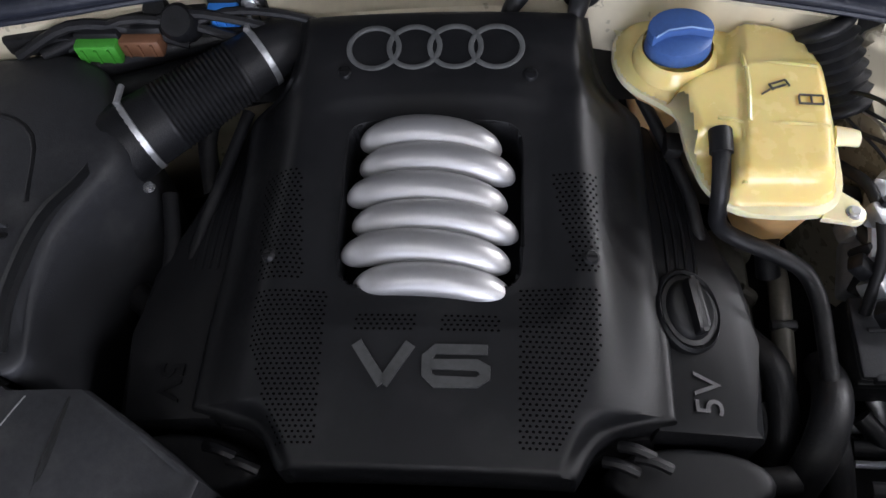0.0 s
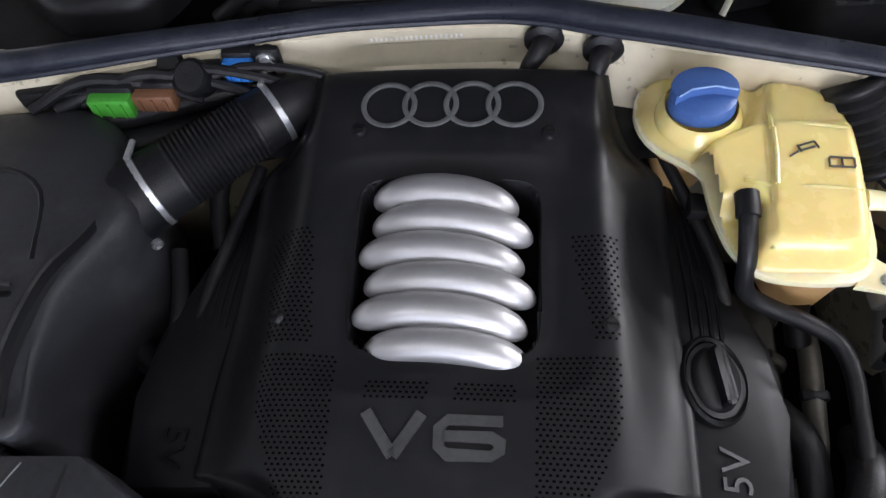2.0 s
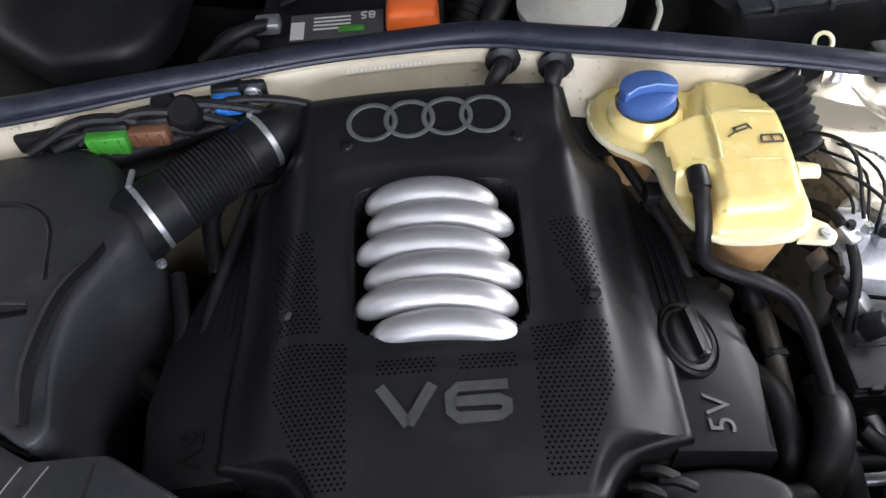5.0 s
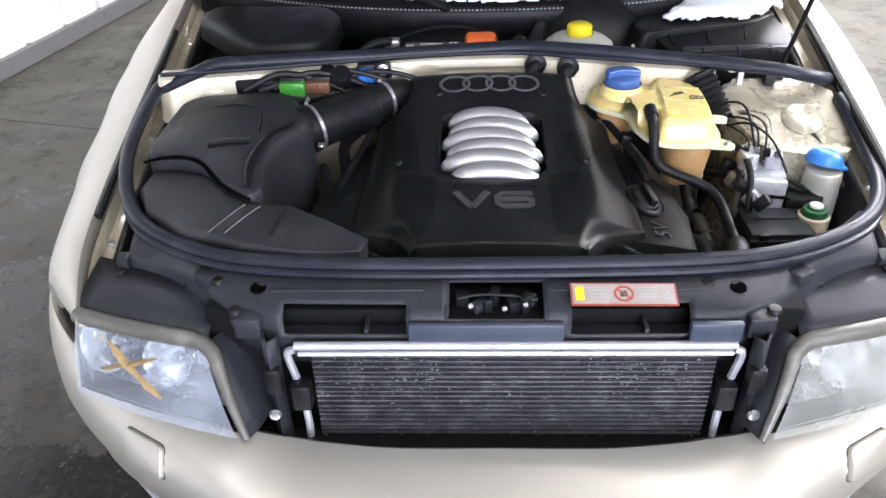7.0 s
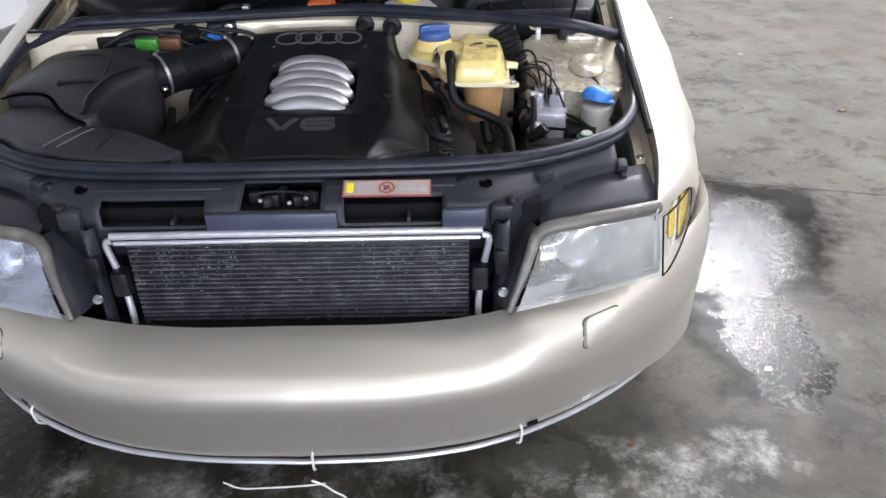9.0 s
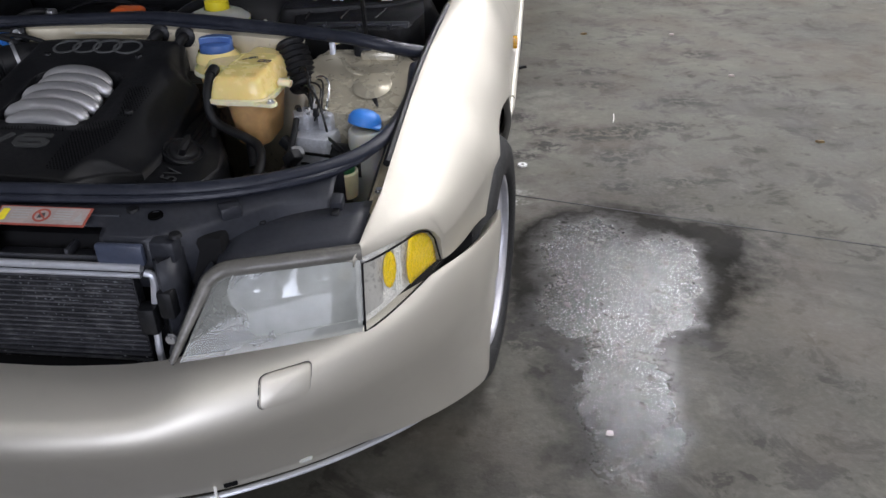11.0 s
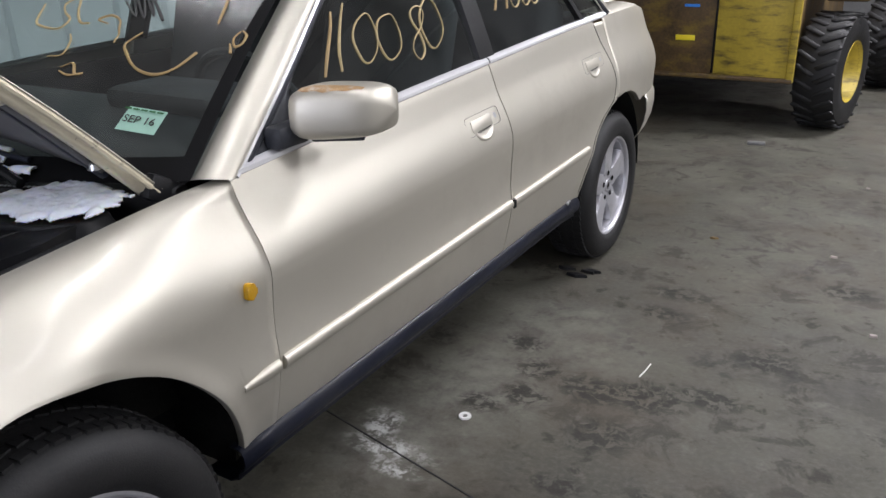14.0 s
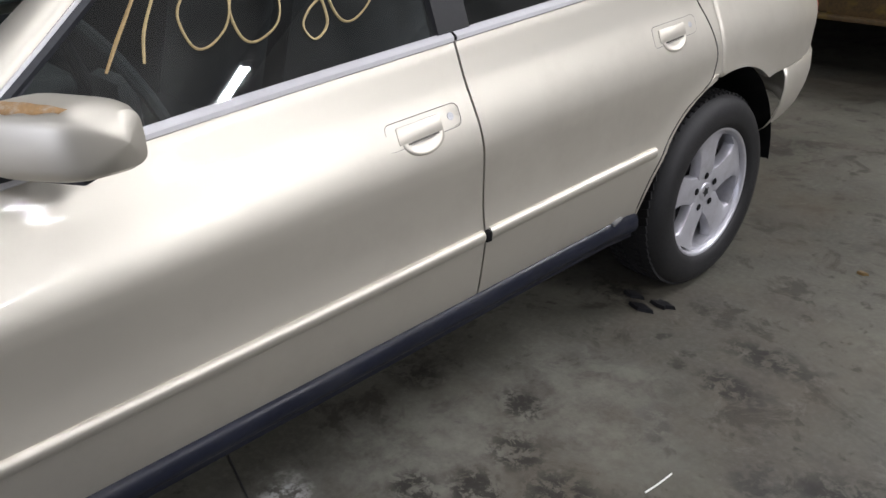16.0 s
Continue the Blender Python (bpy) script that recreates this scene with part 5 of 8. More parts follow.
        x = 0.668 + (flank(0.422, 0.61) - 0.668) * (u ** 0.82) - 0.004 * v
        return Vector((x + 0.004, y - 0.034 * (1 - v) * (1 - u), z))

    if sx < 0:  # the lamp is gone from the car's right corner
        put("indicator_socket", grid([[corner(u, v) + Vector((-0.022, 0.016, 0)) for u in steps(0.0, 0.98, 12)] for v in steps(0, 1, 6)]), RAIL, car, "dull open socket of the missing corner indicator")
        continue
    ind = put("indicator", grid([[corner(u, v) + Vector((-0.014, 0.011, 0)) for u in steps(0.0, 0.98, 12)] for v in steps(0, 1, 6)]), PRISM, car, "clear corner indicator with an amber insert")
    put("amber_insert", grid([[corner(u, v) + Vector((-0.007, 0.006, 0)) for u in steps(0.60 - 0.07 * math.sin(2.6 * v + 0.5), 0.94, 10)] for v in steps(0.10, 0.92, 9)]), AMBER, ind, "bright amber insert", thick=0.004)
    put("amber_bulb", grid([[corner(0.315 + 0.072 * a * math.sqrt(1 - b * b), 0.60 + 0.30 * b) + Vector((-0.009, 0.008, 0)) for a in steps(-1, 1, 7)] for b in steps(-0.97, 0.97, 9)]), AMBER, ind, thick=0.004)
    for k in range(3):
        put("prism_rib", rod([corner(0.40 + 0.03 * k, v) + Vector((-0.010, 0.008, 0)) for v in steps(0.10, 0.92, 6)], 0.0022, 6, fine=1), PRISM, ind)
    put("socket_shade", grid([[corner(u, v) + Vector((-0.012, 0.010, 0)) for u in steps(0.04, 0.24, 6)] for v in steps(0.12, 0.92, 5)]), LAMP_PALE, ind, "grey inside of the lamp")
    put("clear_lens", grid([[corner(u, v) for u in steps(0, 1, 14)] for v in steps(0, 1, 7)]), CLEAR, ind)
    edge = [corner(u, 1.0) for u in steps(0, 1, 12)] + [corner(u, 0.0) for u in steps(0.97, 0, 12)]
    put("rim", rod(edge, 0.0019, 6, fine=1, closed=True), DARK, ind, "black rubber rim")

# orange cross drawn on one lens
for a, b in (((0.30, 0.85), (0.62, 0.30)), ((0.66, 0.78), (0.22, 0.48))):
    pts = []
    for t in steps(0, 1, 6):
        p = lamp_face(1 - (a[0] + (b[0] - a[0]) * t), a[1] + (b[1] - a[1]) * t, 0.004)
        pts.append((-p.x, p.y, p.z))
    part("paint_mark", rod(pts, [0.002, 0.006, 0.0075, 0.004, 0.0065, 0.002], 6, fine=2, flat=0.25), CHALK, car, "faded orange paint-marker stroke on the lens")

# amber side repeater on both wings
rp = []
for sx in (1, -1):
    m = basis((sx * (flank(1.335, 0.727) + 0.005), 1.335, 0.727), (0, 1 * sx, 0), (0, 0, 1))
    part("side_repeater", slab(rounded([(-0.013, -0.018), (0.012, -0.018), (0.014, 0.013), (-0.011, 0.018)], 0.010), -0.004, 0.008, 0.005, m, seg=3), REPEATER, car, "amber side repeater lamp")

# ---- radiator and slam panel ----
radiator = part("condenser", block(0.016, 0.215, 0.575, 0.60, 0.022, 0.27, 0.002), FIN, car, "dark finned condenser with bent fins")
for i in range(25):
    z = 0.450 + i * 0.0100
    part("fin_tube", block(0.016, 0.203, z, 0.596, 0.006, 0.0030, 0, pose(0, 0, 0, 0, 0.2 * math.sin(i * 1.7), 0)), FIN2, radiator)
rng = random.Random(21)
fins = bmesh.new()
while len(fins.verts) < 4 * 800:
    x, z = rng.uniform(-0.28, 0.31), rng.uniform(0.452, 0.70)
    patch = math.exp(-(((x + 0.20) / 0.10) ** 2) - ((z - 0.655) / 0.045) ** 2) + 0.9 * math.exp(-(((x - 0.22) / 0.09) ** 2) - ((z - 0.665) / 0.04) ** 2) + 0.10
    if rng.random() > patch:
        continue
    z = 0.455 + round((z - 0.455) / 0.010) * 0.010 + rng.uniform(-0.002, 0.002)
    w, h, dy = rng.uniform(0.0006, 0.0015), rng.uniform(0.0015, 0.0034), rng.uniform(0.0, 0.004)
    fins.faces.new([fins.verts.new((x + a * w + b * rng.uniform(-0.001, 0.001), 0.2005 - (dy if b > 0 else 0.0), z + b * h)) for a, b in ((-1, -0.5), (1, -0.5), (1, 0.5), (-1, 0.5))])
tagged(part("bent_fin_rest", fins, LAMP_IN, radiator, smooth=False), "bent bright condenser fins", kind="stuff")
part("top_tank", rod([(-0.305, 0.20, 0.711), (-0.15, 0.20, 0.712), (0.016, 0.20, 0.712), (0.19, 0.20, 0.712), (0.338, 0.20, 0.712)], 0.0068, 10, fine=1), BRIGHT, radiator, "bright condenser top tube")
part("top_seam", rod([(-0.30, 0.198, 0.698), (0.0, 0.198, 0.699), (0.334, 0.198, 0.699)], 0.0042, 8, fine=1), BRIGHT, radiator)
for sx in (-1, 1):
    x = 0.016 + sx * 0.322
    part("side_tank", rod([(x, 0.205, 0.70), (x + sx * 0.012, 0.205, 0.69), (x, 0.205, 0.62), (x - sx * 0.006, 0.20, 0.54), (x, 0.2, 0.47)], 0.0062, 8), BRIGHT, radiator, "bright side tube")
    part("bracket", block(x - sx * 0.004, 0.196, 0.620, 0.030, 0.03, 0.05, 0.006), BLACK2, radiator)
    part("side_baffle", grid([[(x + sx * a, b, z) for z in (0.73, 0.66, 0.58, 0.52, 0.47)] for a, b in ((0.022, 0.20), (0.034, 0.185), (0.044, 0.20), (0.052, 0.24))]), SLAM, car, "dusty black side baffle", thick=0.004)
    part("baffle_rib", block(x + sx * 0.034, 0.192, 0.655, 0.026, 0.026, 0.05, 0.006), BLACK2, car)
    part("baffle_screw", turned([(0, 0.006), (0.008, 0.005), (0.010, 0)], 10, pose(x + sx * 0.036, 0.172, 0.60, 90)), STEEL, car)
# Solid near-black block stands in for the shade behind the condenser.
part("radiator_shade_block", block(0, 0.30, 0.56, 0.9, 0.1, 0.36, 0.01), DARK, car)
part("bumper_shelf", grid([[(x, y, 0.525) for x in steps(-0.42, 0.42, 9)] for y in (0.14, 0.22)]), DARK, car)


def panel_front(x):
    """How far forward the slam panel reaches."""
    a = abs(x)
    return sp((0, 0.212), (0.33, 0.215), (0.40, 0.245), (0.52, 0.335), (0.62, 0.375), (0.70, 0.42))(a)


SEAL = [(-0.668, 0.880, 0.856), (-0.674, 0.84, 0.854), (-0.676, 0.80, 0.850), (-0.676, 0.66, 0.825), (-0.650, 0.54, 0.812), (-0.605, 0.440, 0.797), (-0.535, 0.372, 0.792), (-0.430, 0.318, 0.791), (-0.30, 0.296, 0.791), (-0.15, 0.289, 0.792), (0.0, 0.288, 0.793), (0.15, 0.292, 0.792),
        (0.30, 0.300, 0.791), (0.42, 0.320, 0.791), (0.530, 0.370, 0.790), (0.610, 0.440, 0.788), (0.660, 0.54, 0.788), (0.681, 0.66, 0.798), (0.686, 0.73, 0.812), (0.684, 0.765, 0.826), (0.682, 0.80, 0.832)]
seal_y = sp(*[(x, y) for x, y, z in SEAL if abs(x) < 0.63 and y < 0.5])


def panel_z(x, y):
    """The top of the slam panel."""
    yf, yb = panel_front(x), seal_y(max(min(x, 0.6), -0.6)) + 0.014
    t = (y - min(yf, yb - 0.02) - 0.004) / (yb - min(yf, yb - 0.02) - 0.004)
    return 0.752 + 0.022 * t + 0.008 * math.sin(math.pi * t)


rows = []
for x in steps(-0.60, 0.60, 121):
    yf, yb = panel_front(x), seal_y(max(min(x, 0.6), -0.6)) + 0.014
    yf = min(yf, yb - 0.02)
    rows.append([(x, yf + 0.012, 0.66), (x, yf, 0.715), (x, yf + 0.001, 0.722), (x, yf + 0.004, 0.748)] + [(x, yf + 0.004 + (yb - yf - 0.004) * t, panel_z(x, yf + 0.004 + (yb - yf - 0.004) * t)) for t in (0.06, 0.12, 0.2, 0.3, 0.4, 0.5, 0.6, 0.7, 0.85)] + [(x, yb - 0.004, 0.786), (x, yb + 0.012, 0.780), (x, yb + 0.016, 0.70)])
panel_bm = grid(rows)
SLOTS = ((-0.318, -0.140), (0.095, 0.266))
gone = []
for f in panel_bm.faces:
    c = f.calc_center_median()
    y0 = panel_front(c.x)
    if any(a < c.x < b for a, b in SLOTS) and c.z > 0.722 and c.y < y0 + 0.024 - 0.012 * abs(c.x):
        gone.append(f)
    elif -0.078 < c.x < 0.062 and c.z > 0.740 and c.y < 0.276:
        gone.append(f)
bmesh.ops.delete(panel_bm, geom=gone, context="FACES")
slam = part("slam_panel", panel_bm, SLAM, car, "grey-black plastic slam panel over the radiator", thick=0.003)
seal = part("front_seal", rod(SEAL, 0.0125, 12, fine=5), RUBBER, car, "black rubber bonnet seal round the bay")
part("seal_lip", rod([(x, y - (0.016 if abs(x) < 0.64 else 0) , z - 0.006) for x, y, z in SEAL[2:-2]], 0.0065, 8, fine=4), RUBBER, seal)
# panel ribs, recesses, latch, holes and brackets
for x0, x1 in SLOTS:
    xm = (x0 + x1) / 2
    part("slot_floor", grid([[(x, y, z) for x in (x0 - 0.01, xm, x1 + 0.01)] for y, z in ((0.215, 0.717), (0.26, 0.708), (0.275, 0.75))]), SLAM, slam, "dusty bottom of the air slot")
    part("slot_rib", block(xm + 0.03, 0.235, 0.722, 0.006, 0.04, 0.016, 0.001), SLAM, slam)
    part("panel_rib", block(xm, 0.256, panel_z(xm, 0.256), x1 - x0 + 0.05, 0.005, 0.007, 0.002), SLAM, slam)
part("latch_plate", block(-0.024, 0.206, 0.730, 0.226, 0.010, 0.036, 0.004), LATCH, slam, "blue-grey latch plate")
part("latch_plate", block(0.306, 0.206, 0.732, 0.076, 0.012, 0.036, 0.004), LATCH, slam, "blue-grey latch plate")
latch = part("bonnet_latch", block(-0.008, 0.25, 0.738, 0.15, 0.07, 0.01, 0.002), DARK, car, "dark greasy bonnet latch sunk in the slam panel")
for i, (x, y, s, h) in enumerate(((-0.058, 0.256, 0.012, 0.022), (-0.034, 0.243, 0.014, 0.016), (-0.010, 0.260, 0.012, 0.026), (0.016, 0.244, 0.014, 0.020), (0.042, 0.258, 0.012, 0.018), (-0.020, 0.238, 0.008, 0.024), (0.034, 0.238, 0.009, 0.028))):
    part("latch_piece", block(x, y, 0.743 + h / 2, s * 1.6, s * 1.1, h, 0.002, pose(0, 0, 0, 0, 0, 37 * i)), (BLACK2, SLAM, BLACK2)[i % 3], latch)
part("latch_spring", rod([(-0.066, 0.247, 0.762), (-0.03, 0.251, 0.766), (0.02, 0.249, 0.765), (0.052, 0.246, 0.760)], 0.0024, 8), BLACK2, latch)
for x, y, z in ((-0.046, 0.236, 0.756), (0.004, 0.236, 0.751), (0.034, 0.231, 0.762)):
    part("latch_rivet", turned([(0, 0.004), (0.0035, 0.003), (0.0045, 0)], 8, pose(x, y, z, 40)), ALU, latch)
part("latch_frame", rod([(-0.080, 0.212, 0.742), (-0.081, 0.222, panel_z(-0.08, 0.222)), (-0.078, 0.276, panel_z(-0.08, 0.276)), (0.062, 0.276, panel_z(0.06, 0.276)), (0.064, 0.222, panel_z(0.06, 0.222)), (0.063, 0.212, 0.742)], 0.004, 6, closed=True, fine=1), SLAM, slam)
for x, y in ((-0.362, 0.264), (0.346, 0.262)):
    part("panel_hole", turned([(0, 0.0012), (0.009, 0.0012), (0.0115, 0.0022), (0.0125, -0.001)], 20, pose(x, y, panel_z(x, y) + 0.0015, 5)), HOLE, slam)
for x, y in ((0.305, 0.272), (-0.43, 0.290)):
    part("panel_stop", turned([(0, 0.004), (0.008, 0.004), (0.010, 0.002), (0.011, -0.004)], 14, pose(x, y, panel_z(x, y))), BLACK2, slam)
for sx in (1, -1):
    part("panel_bracket", block(sx * 0.372, 0.222, 0.735, 0.040, 0.030, 0.036, 0.005), SLAM, slam)
    part("panel_bracket", block(sx * 0.45, 0.302, 0.762, 0.034, 0.030, 0.022, 0.004, pose(0, 0, 0, 0, 0, sx * 35)), SLAM, slam)
    part("panel_screw", turned([(0, 0.006), (0.009, 0.005), (0.011, 0)], 12, pose(sx * 0.39, 0.225, 0.756)), BLACK2, slam)
# warning label
label_m = basis((0.1745, 0.2365, 0.7765), (1, -0.01, 0.0), (0, 1, 0.28)) @ Matrix.Diagonal((0.95, 0.95, 1, 1))
lab = part("warning_label", slab([(-0.080, -0.021), (0.080, -0.021), (0.080, 0.021), (-0.080, 0.021)], -0.001, 0.0012, 0, label_m), LABEL_RED, slam, "grimy pale warning label with a red border and round sign", smooth=False)
part("label_field", slab([(-0.077, -0.0185), (0.077, -0.0185), (0.077, 0.0185), (-0.077, 0.0185)], 0.0012, 0.0018, 0, label_m), LABEL, lab)
part("label_sign", slab(rounded([(-0.073, -0.013), (-0.060, -0.013), (-0.060, 0.013), (-0.073, 0.013)], 0.004), 0.0018, 0.0024, 0, label_m), YELLOW, lab)
part("label_ring", turned([(0.0115, 0.0018), (0.0115, 0.0026), (0.015, 0.0026), (0.015, 0.0018)], 24, label_m), LABEL_RED, lab)
part("label_bar", slab([(-0.012, -0.0015), (0.012, -0.0015), (0.012, 0.0015), (-0.012, 0.0015)], 0.0018, 0.0025, 0, label_m @ pose(0, 0, 0, 0, 0, -45)), LABEL_RED, lab)
part("label_mark", slab([(-0.006, -0.006), (0.006, -0.004), (0.004, 0.006), (-0.005, 0.004)], 0.0018, 0.0022, 0, label_m), INK, lab)
part("label_triangle", slab([(0.058, -0.011), (0.074, -0.011), (0.066, 0.009)], 0.0018, 0.0024, 0, label_m), GREYINK, lab)
for i in range(4):
    part("label_text_bar", slab([(-0.052, 0.010 - i * 0.006), (-0.022, 0.010 - i * 0.006), (-0.022, 0.0125 - i * 0.006), (-0.052, 0.0125 - i * 0.006)], 0.0018, 0.0022, 0, label_m), GREYINK, lab)
    part("label_text_bar", slab([(0.022, 0.010 - i * 0.006), (0.052, 0.010 - i * 0.006), (0.052, 0.0125 - i * 0.006), (0.022, 0.0125 - i * 0.006)], 0.0018, 0.0022, 0, label_m), GREYINK, lab)

# ---- wheels ----
def wheel(m, label):
    """A five-spoke alloy wheel; its axle is local z, pointing outward, the outer tyre wall at z = 0.02."""
    w = new("wheel")
    w.parent = car
    w.matrix_local = m
    tagged(w, label)
    R = 0.315
    prof = [(0.208, 0.010), (0.214, 0.020), (0.232, 0.026), (0.258, 0.027), (0.282, 0.022), (0.297, 0.010), (0.306, -0.004), (0.313, -0.020), (0.315, -0.05), (0.316, -0.085), (0.315, -0.12), (0.313, -0.150), (0.304, -0.170), (0.28, -0.185), (0.24, -0.19), (0.198, -0.18)]
    tyre = part("tyre", turned(prof, 72), TYRE, w, "worn black tyre", angle=60)
    bm = bmesh.new()
    for i in range(72):  # tread blocks standing on the crown
        for k, zz in enumerate((-0.022, -0.055, -0.115, -0.148)):
            a = 2 * math.pi * (i + 0.5 * (k % 2)) / 72
            mm = Matrix.Rotation(a, 4, "Z") @ Matrix.Translation((R + (0.0 if 0 < k < 3 else -0.0035), 0, zz)) @ pose(0, 0, 0, 12 if k < 2 else -12)
            block(0, 0, 0, 0.008, 0.021, 0.024, 0, mm, bm)
    tagged(part("tread", bm, TYRE, tyre, smooth=False), "worn tread blocks", kind="stuff")
    rim = part("rim", turned([(0.1875, -0.075), (0.1915, -0.045), (0.1935, -0.030), (0.1945, -0.012), (0.1965, -0.002), (0.199, 0.010), (0.205, 0.015), (0.2115, 0.013), (0.2125, 0.004), (0.210, -0.01)], 64), ALLOY, w, "silver alloy rim with five broad spokes", angle=60)
    HALF = sp((0.05, 0.0314), (0.07, 0.0440), (0.078, 0.0490), (0.082, 0.046), (0.086, 0.0465), (0.092, 0.0445), (0.105, 0.0435), (0.125, 0.0445), (0.145, 0.0475), (0.162, 0.0525), (0.174, 0.060), (0.181, 0.069), (0.186, 0.067), (0.190, 0.091), (0.194, 0.1218), (0.20, 0.1256))
    for i in range(5):
        rows = []
        for r in (0.050, 0.070, 0.078, 0.082, 0.086, 0.092, 0.105, 0.125, 0.145, 0.162, 0.174, 0.181, 0.186, 0.190, 0.194, 0.200):
            hw = HALF(r)
            zc = sp((0.05, -0.012), (0.10, -0.008), (0.16, -0.006), (0.20, -0.003))(r)
            a = hw / r
            row = []
            for f, dz in ((1.0, -0.034), (1.0, -0.007), (0.93, -0.001), (0.5, 0.002), (-0.5, 0.002), (-0.93, -0.001), (-1.0, -0.007), (-1.0, -0.034)):
                row.append((r * math.cos(a * f), r * math.sin(a * f), zc + dz))
            rows.append(row)
        bm = grid(rows)
        bmesh.ops.transform(bm, matrix=Matrix.Rotation(2 * math.pi * i / 5 + 0.31, 4, "Z"), verts=bm.verts)
        part("spoke", bm, ALLOY, rim, angle=50)
        a = 2 * math.pi * i / 5 + 0.31
        part("bolt_hole", turned([(0.0, -0.0070), (0.0070, -0.0070), (0.0088, -0.0052), (0.0115, -0.0075)], 14, Matrix.Translation((0.054 * math.cos(a), 0.054 * math.sin(a), 0))), DARK, rim)
    part("hub", turned([(0.0, -0.006), (0.026, -0.006), (0.030, -0.010), (0.056, -0.0112), (0.06, -0.02), (0.06, -0.04)], 40), ALLOY, rim, "bare wheel hub")
    part("hub_star", slab([(0.018 * (1 if j % 2 else 0.55) * math.cos(math.pi * j / 5), 0.018 * (1 if j % 2 else 0.55) * math.sin(math.pi * j / 5)) for j in range(10)], -0.009, -0.0045, 0), BLACK2, rim)
    # Barrel and disc coloured dark, so the openings between spokes look shaded.
    part("rim_barrel", turned([(0.198, -0.17), (0.191, -0.15), (0.182, -0.10), (0.186, -0.075)], 48), BARREL, w, "dusty inside of the rim, darkened for the shade in the wheel", angle=60)
    part("brake_disc", turned([(0.05, -0.095), (0.14, -0.092), (0.142, -0.10), (0.142, -0.115), (0.05, -0.115)], 40), BLACK2, w, "brake disc coloured near-black for the shade in the wheel")
    part("caliper", block(-0.11, 0.05, -0.10, 0.07, 0.12, 0.07, 0.015), BLACK2, w)
    return w


def axle(x, y, z, turn, spin, sx=1):
    return Matrix.Translation((x, y, z)) @ Matrix.Rotation(radians(turn), 4, "Z") @ Matrix.Rotation(radians(90 * sx), 4, "Y") @ Matrix.Rotation(radians(spin), 4, "Z")


wheel(axle(0.838, 0.898, 0.315, -5, 8.2), "silver five-spoke front wheel with a worn tyre")
wheel(axle(0.825, 3.508, 0.315, 0, 20), "silver five-spoke rear wheel with a worn tyre")
wheel(axle(-0.832, 0.898, 0.315, 0, 50, -1), "silver five-spoke front wheel with a worn tyre")
wheel(axle(-0.822, 3.508, 0.315, 0, 35, -1), "silver five-spoke rear wheel with a worn tyre")
# black wheel housings
for c, r in ((FRONT_ARCH, 0.412), (REAR_ARCH, 0.412)):
    rows = [[(x, c[0] - r * math.cos(a), c[1] + r * math.sin(a)) for a in steps(0.24, math.pi + 0.02, 26)] for x in (0.615, 0.66, 0.74, 0.815)]
    bm = grid(rows)
    bm.faces.new([bm.verts.new((0.615, c[0] - r * math.cos(a), c[1] + r * math.sin(a))) for a in steps(0.24, math.pi + 0.02, 26)])
    both("wheel_housing", bm, BLACK2, car, "black wheel housing", thick=0.0)

# ---- bonnet, propped open ----
HINGE, SLOPE = Vector((0, 1.30, 0.915)), radians(41)
bonnet_m = basis(HINGE, (1, 0, 0), (0, -math.cos(SLOPE), math.sin(SLOPE)))


def bonnet_point(s, t, d=0.0):
    """s across from -1 to 1, t from the hinge to the front edge, d below the outer skin."""
    w = sp((0, 0.715), (0.1, 0.712), (0.5, 0.672), (0.85, 0.63), (1, 0.60))(t)
    v = 1.04 * t - 0.07 * t * s * s + 0.085 * (1 - t) * (1 - s * s)
    return bonnet_m @ Vector((s * w, v, -(0.05 * (1 - s * s) * 0.8 + 0.03 * math.sin(math.pi * t)) + d))


bonnet = part("bonnet", grid([[bonnet_point(s, t) for s in steps(-1, 1, 25)] for t in steps(0, 1, 21)]), PAINT, car, "champagne bonnet propped open", thick=0.003)
bm = grid([[bonnet_point(s, t, 0.022) for s in steps(-0.90, 0.90, 21)] for t in steps(0.06, 0.95, 17)])
part("sound_pad", bm, PAD, bonnet, "grey felt pad under the bonnet", thick=0.012)
for sx in (1, -1):
    part("edge_frame", rod([bonnet_point(sx * 0.955, t, 0.014) for t in steps(0.0, 0.98, 12)], 0.020, 10, fine=2, flat=0.7), PAINT_IN, bonnet, "painted bonnet edge frame")
    part("edge_flange", rod([bonnet_point(sx * 0.992, t, 0.008) for t in steps(0.0, 1.0, 14)], 0.0065, 8, fine=2), PAINT_IN, bonnet)
    part("inner_frame", rod([bonnet_point(sx * 0.86, t, 0.020) for t in steps(0.03, 0.96, 12)], 0.015, 10, fine=2, flat=0.7), RUBBER, bonnet)
    part("hinge", block(sx * 0.70, 1.315, 0.905, 0.03, 0.09, 0.05, 0.008, pose(0, 0, 0, -30)), BLACK2, bonnet, "black bonnet hinge")
    for t in (0.10, 0.30):
        p = bonnet_point(sx * 0.93, t, 0.034)
        part("frame_bolt", turned([(0, 0.010), (0.008, 0.010), (0.010, 0.0), (0.012, 0.0)], 10, Matrix.Translation(p)), STEEL, bonnet)
part("prop_rod", rod([(0.572, 0.868, 0.842), (0.574, 0.845, 0.885), (0.580, 0.80, 1.0), (0.588, 0.69, 1.3), (0.596, 0.61, 1.508)], 0.0048, 8, fine=2), BLACK2, car, "thin black bonnet prop rod")
part("prop_foot", block(0.566, 0.865, 0.845, 0.04, 0.05, 0.05, 0.008), BLACK2, car)

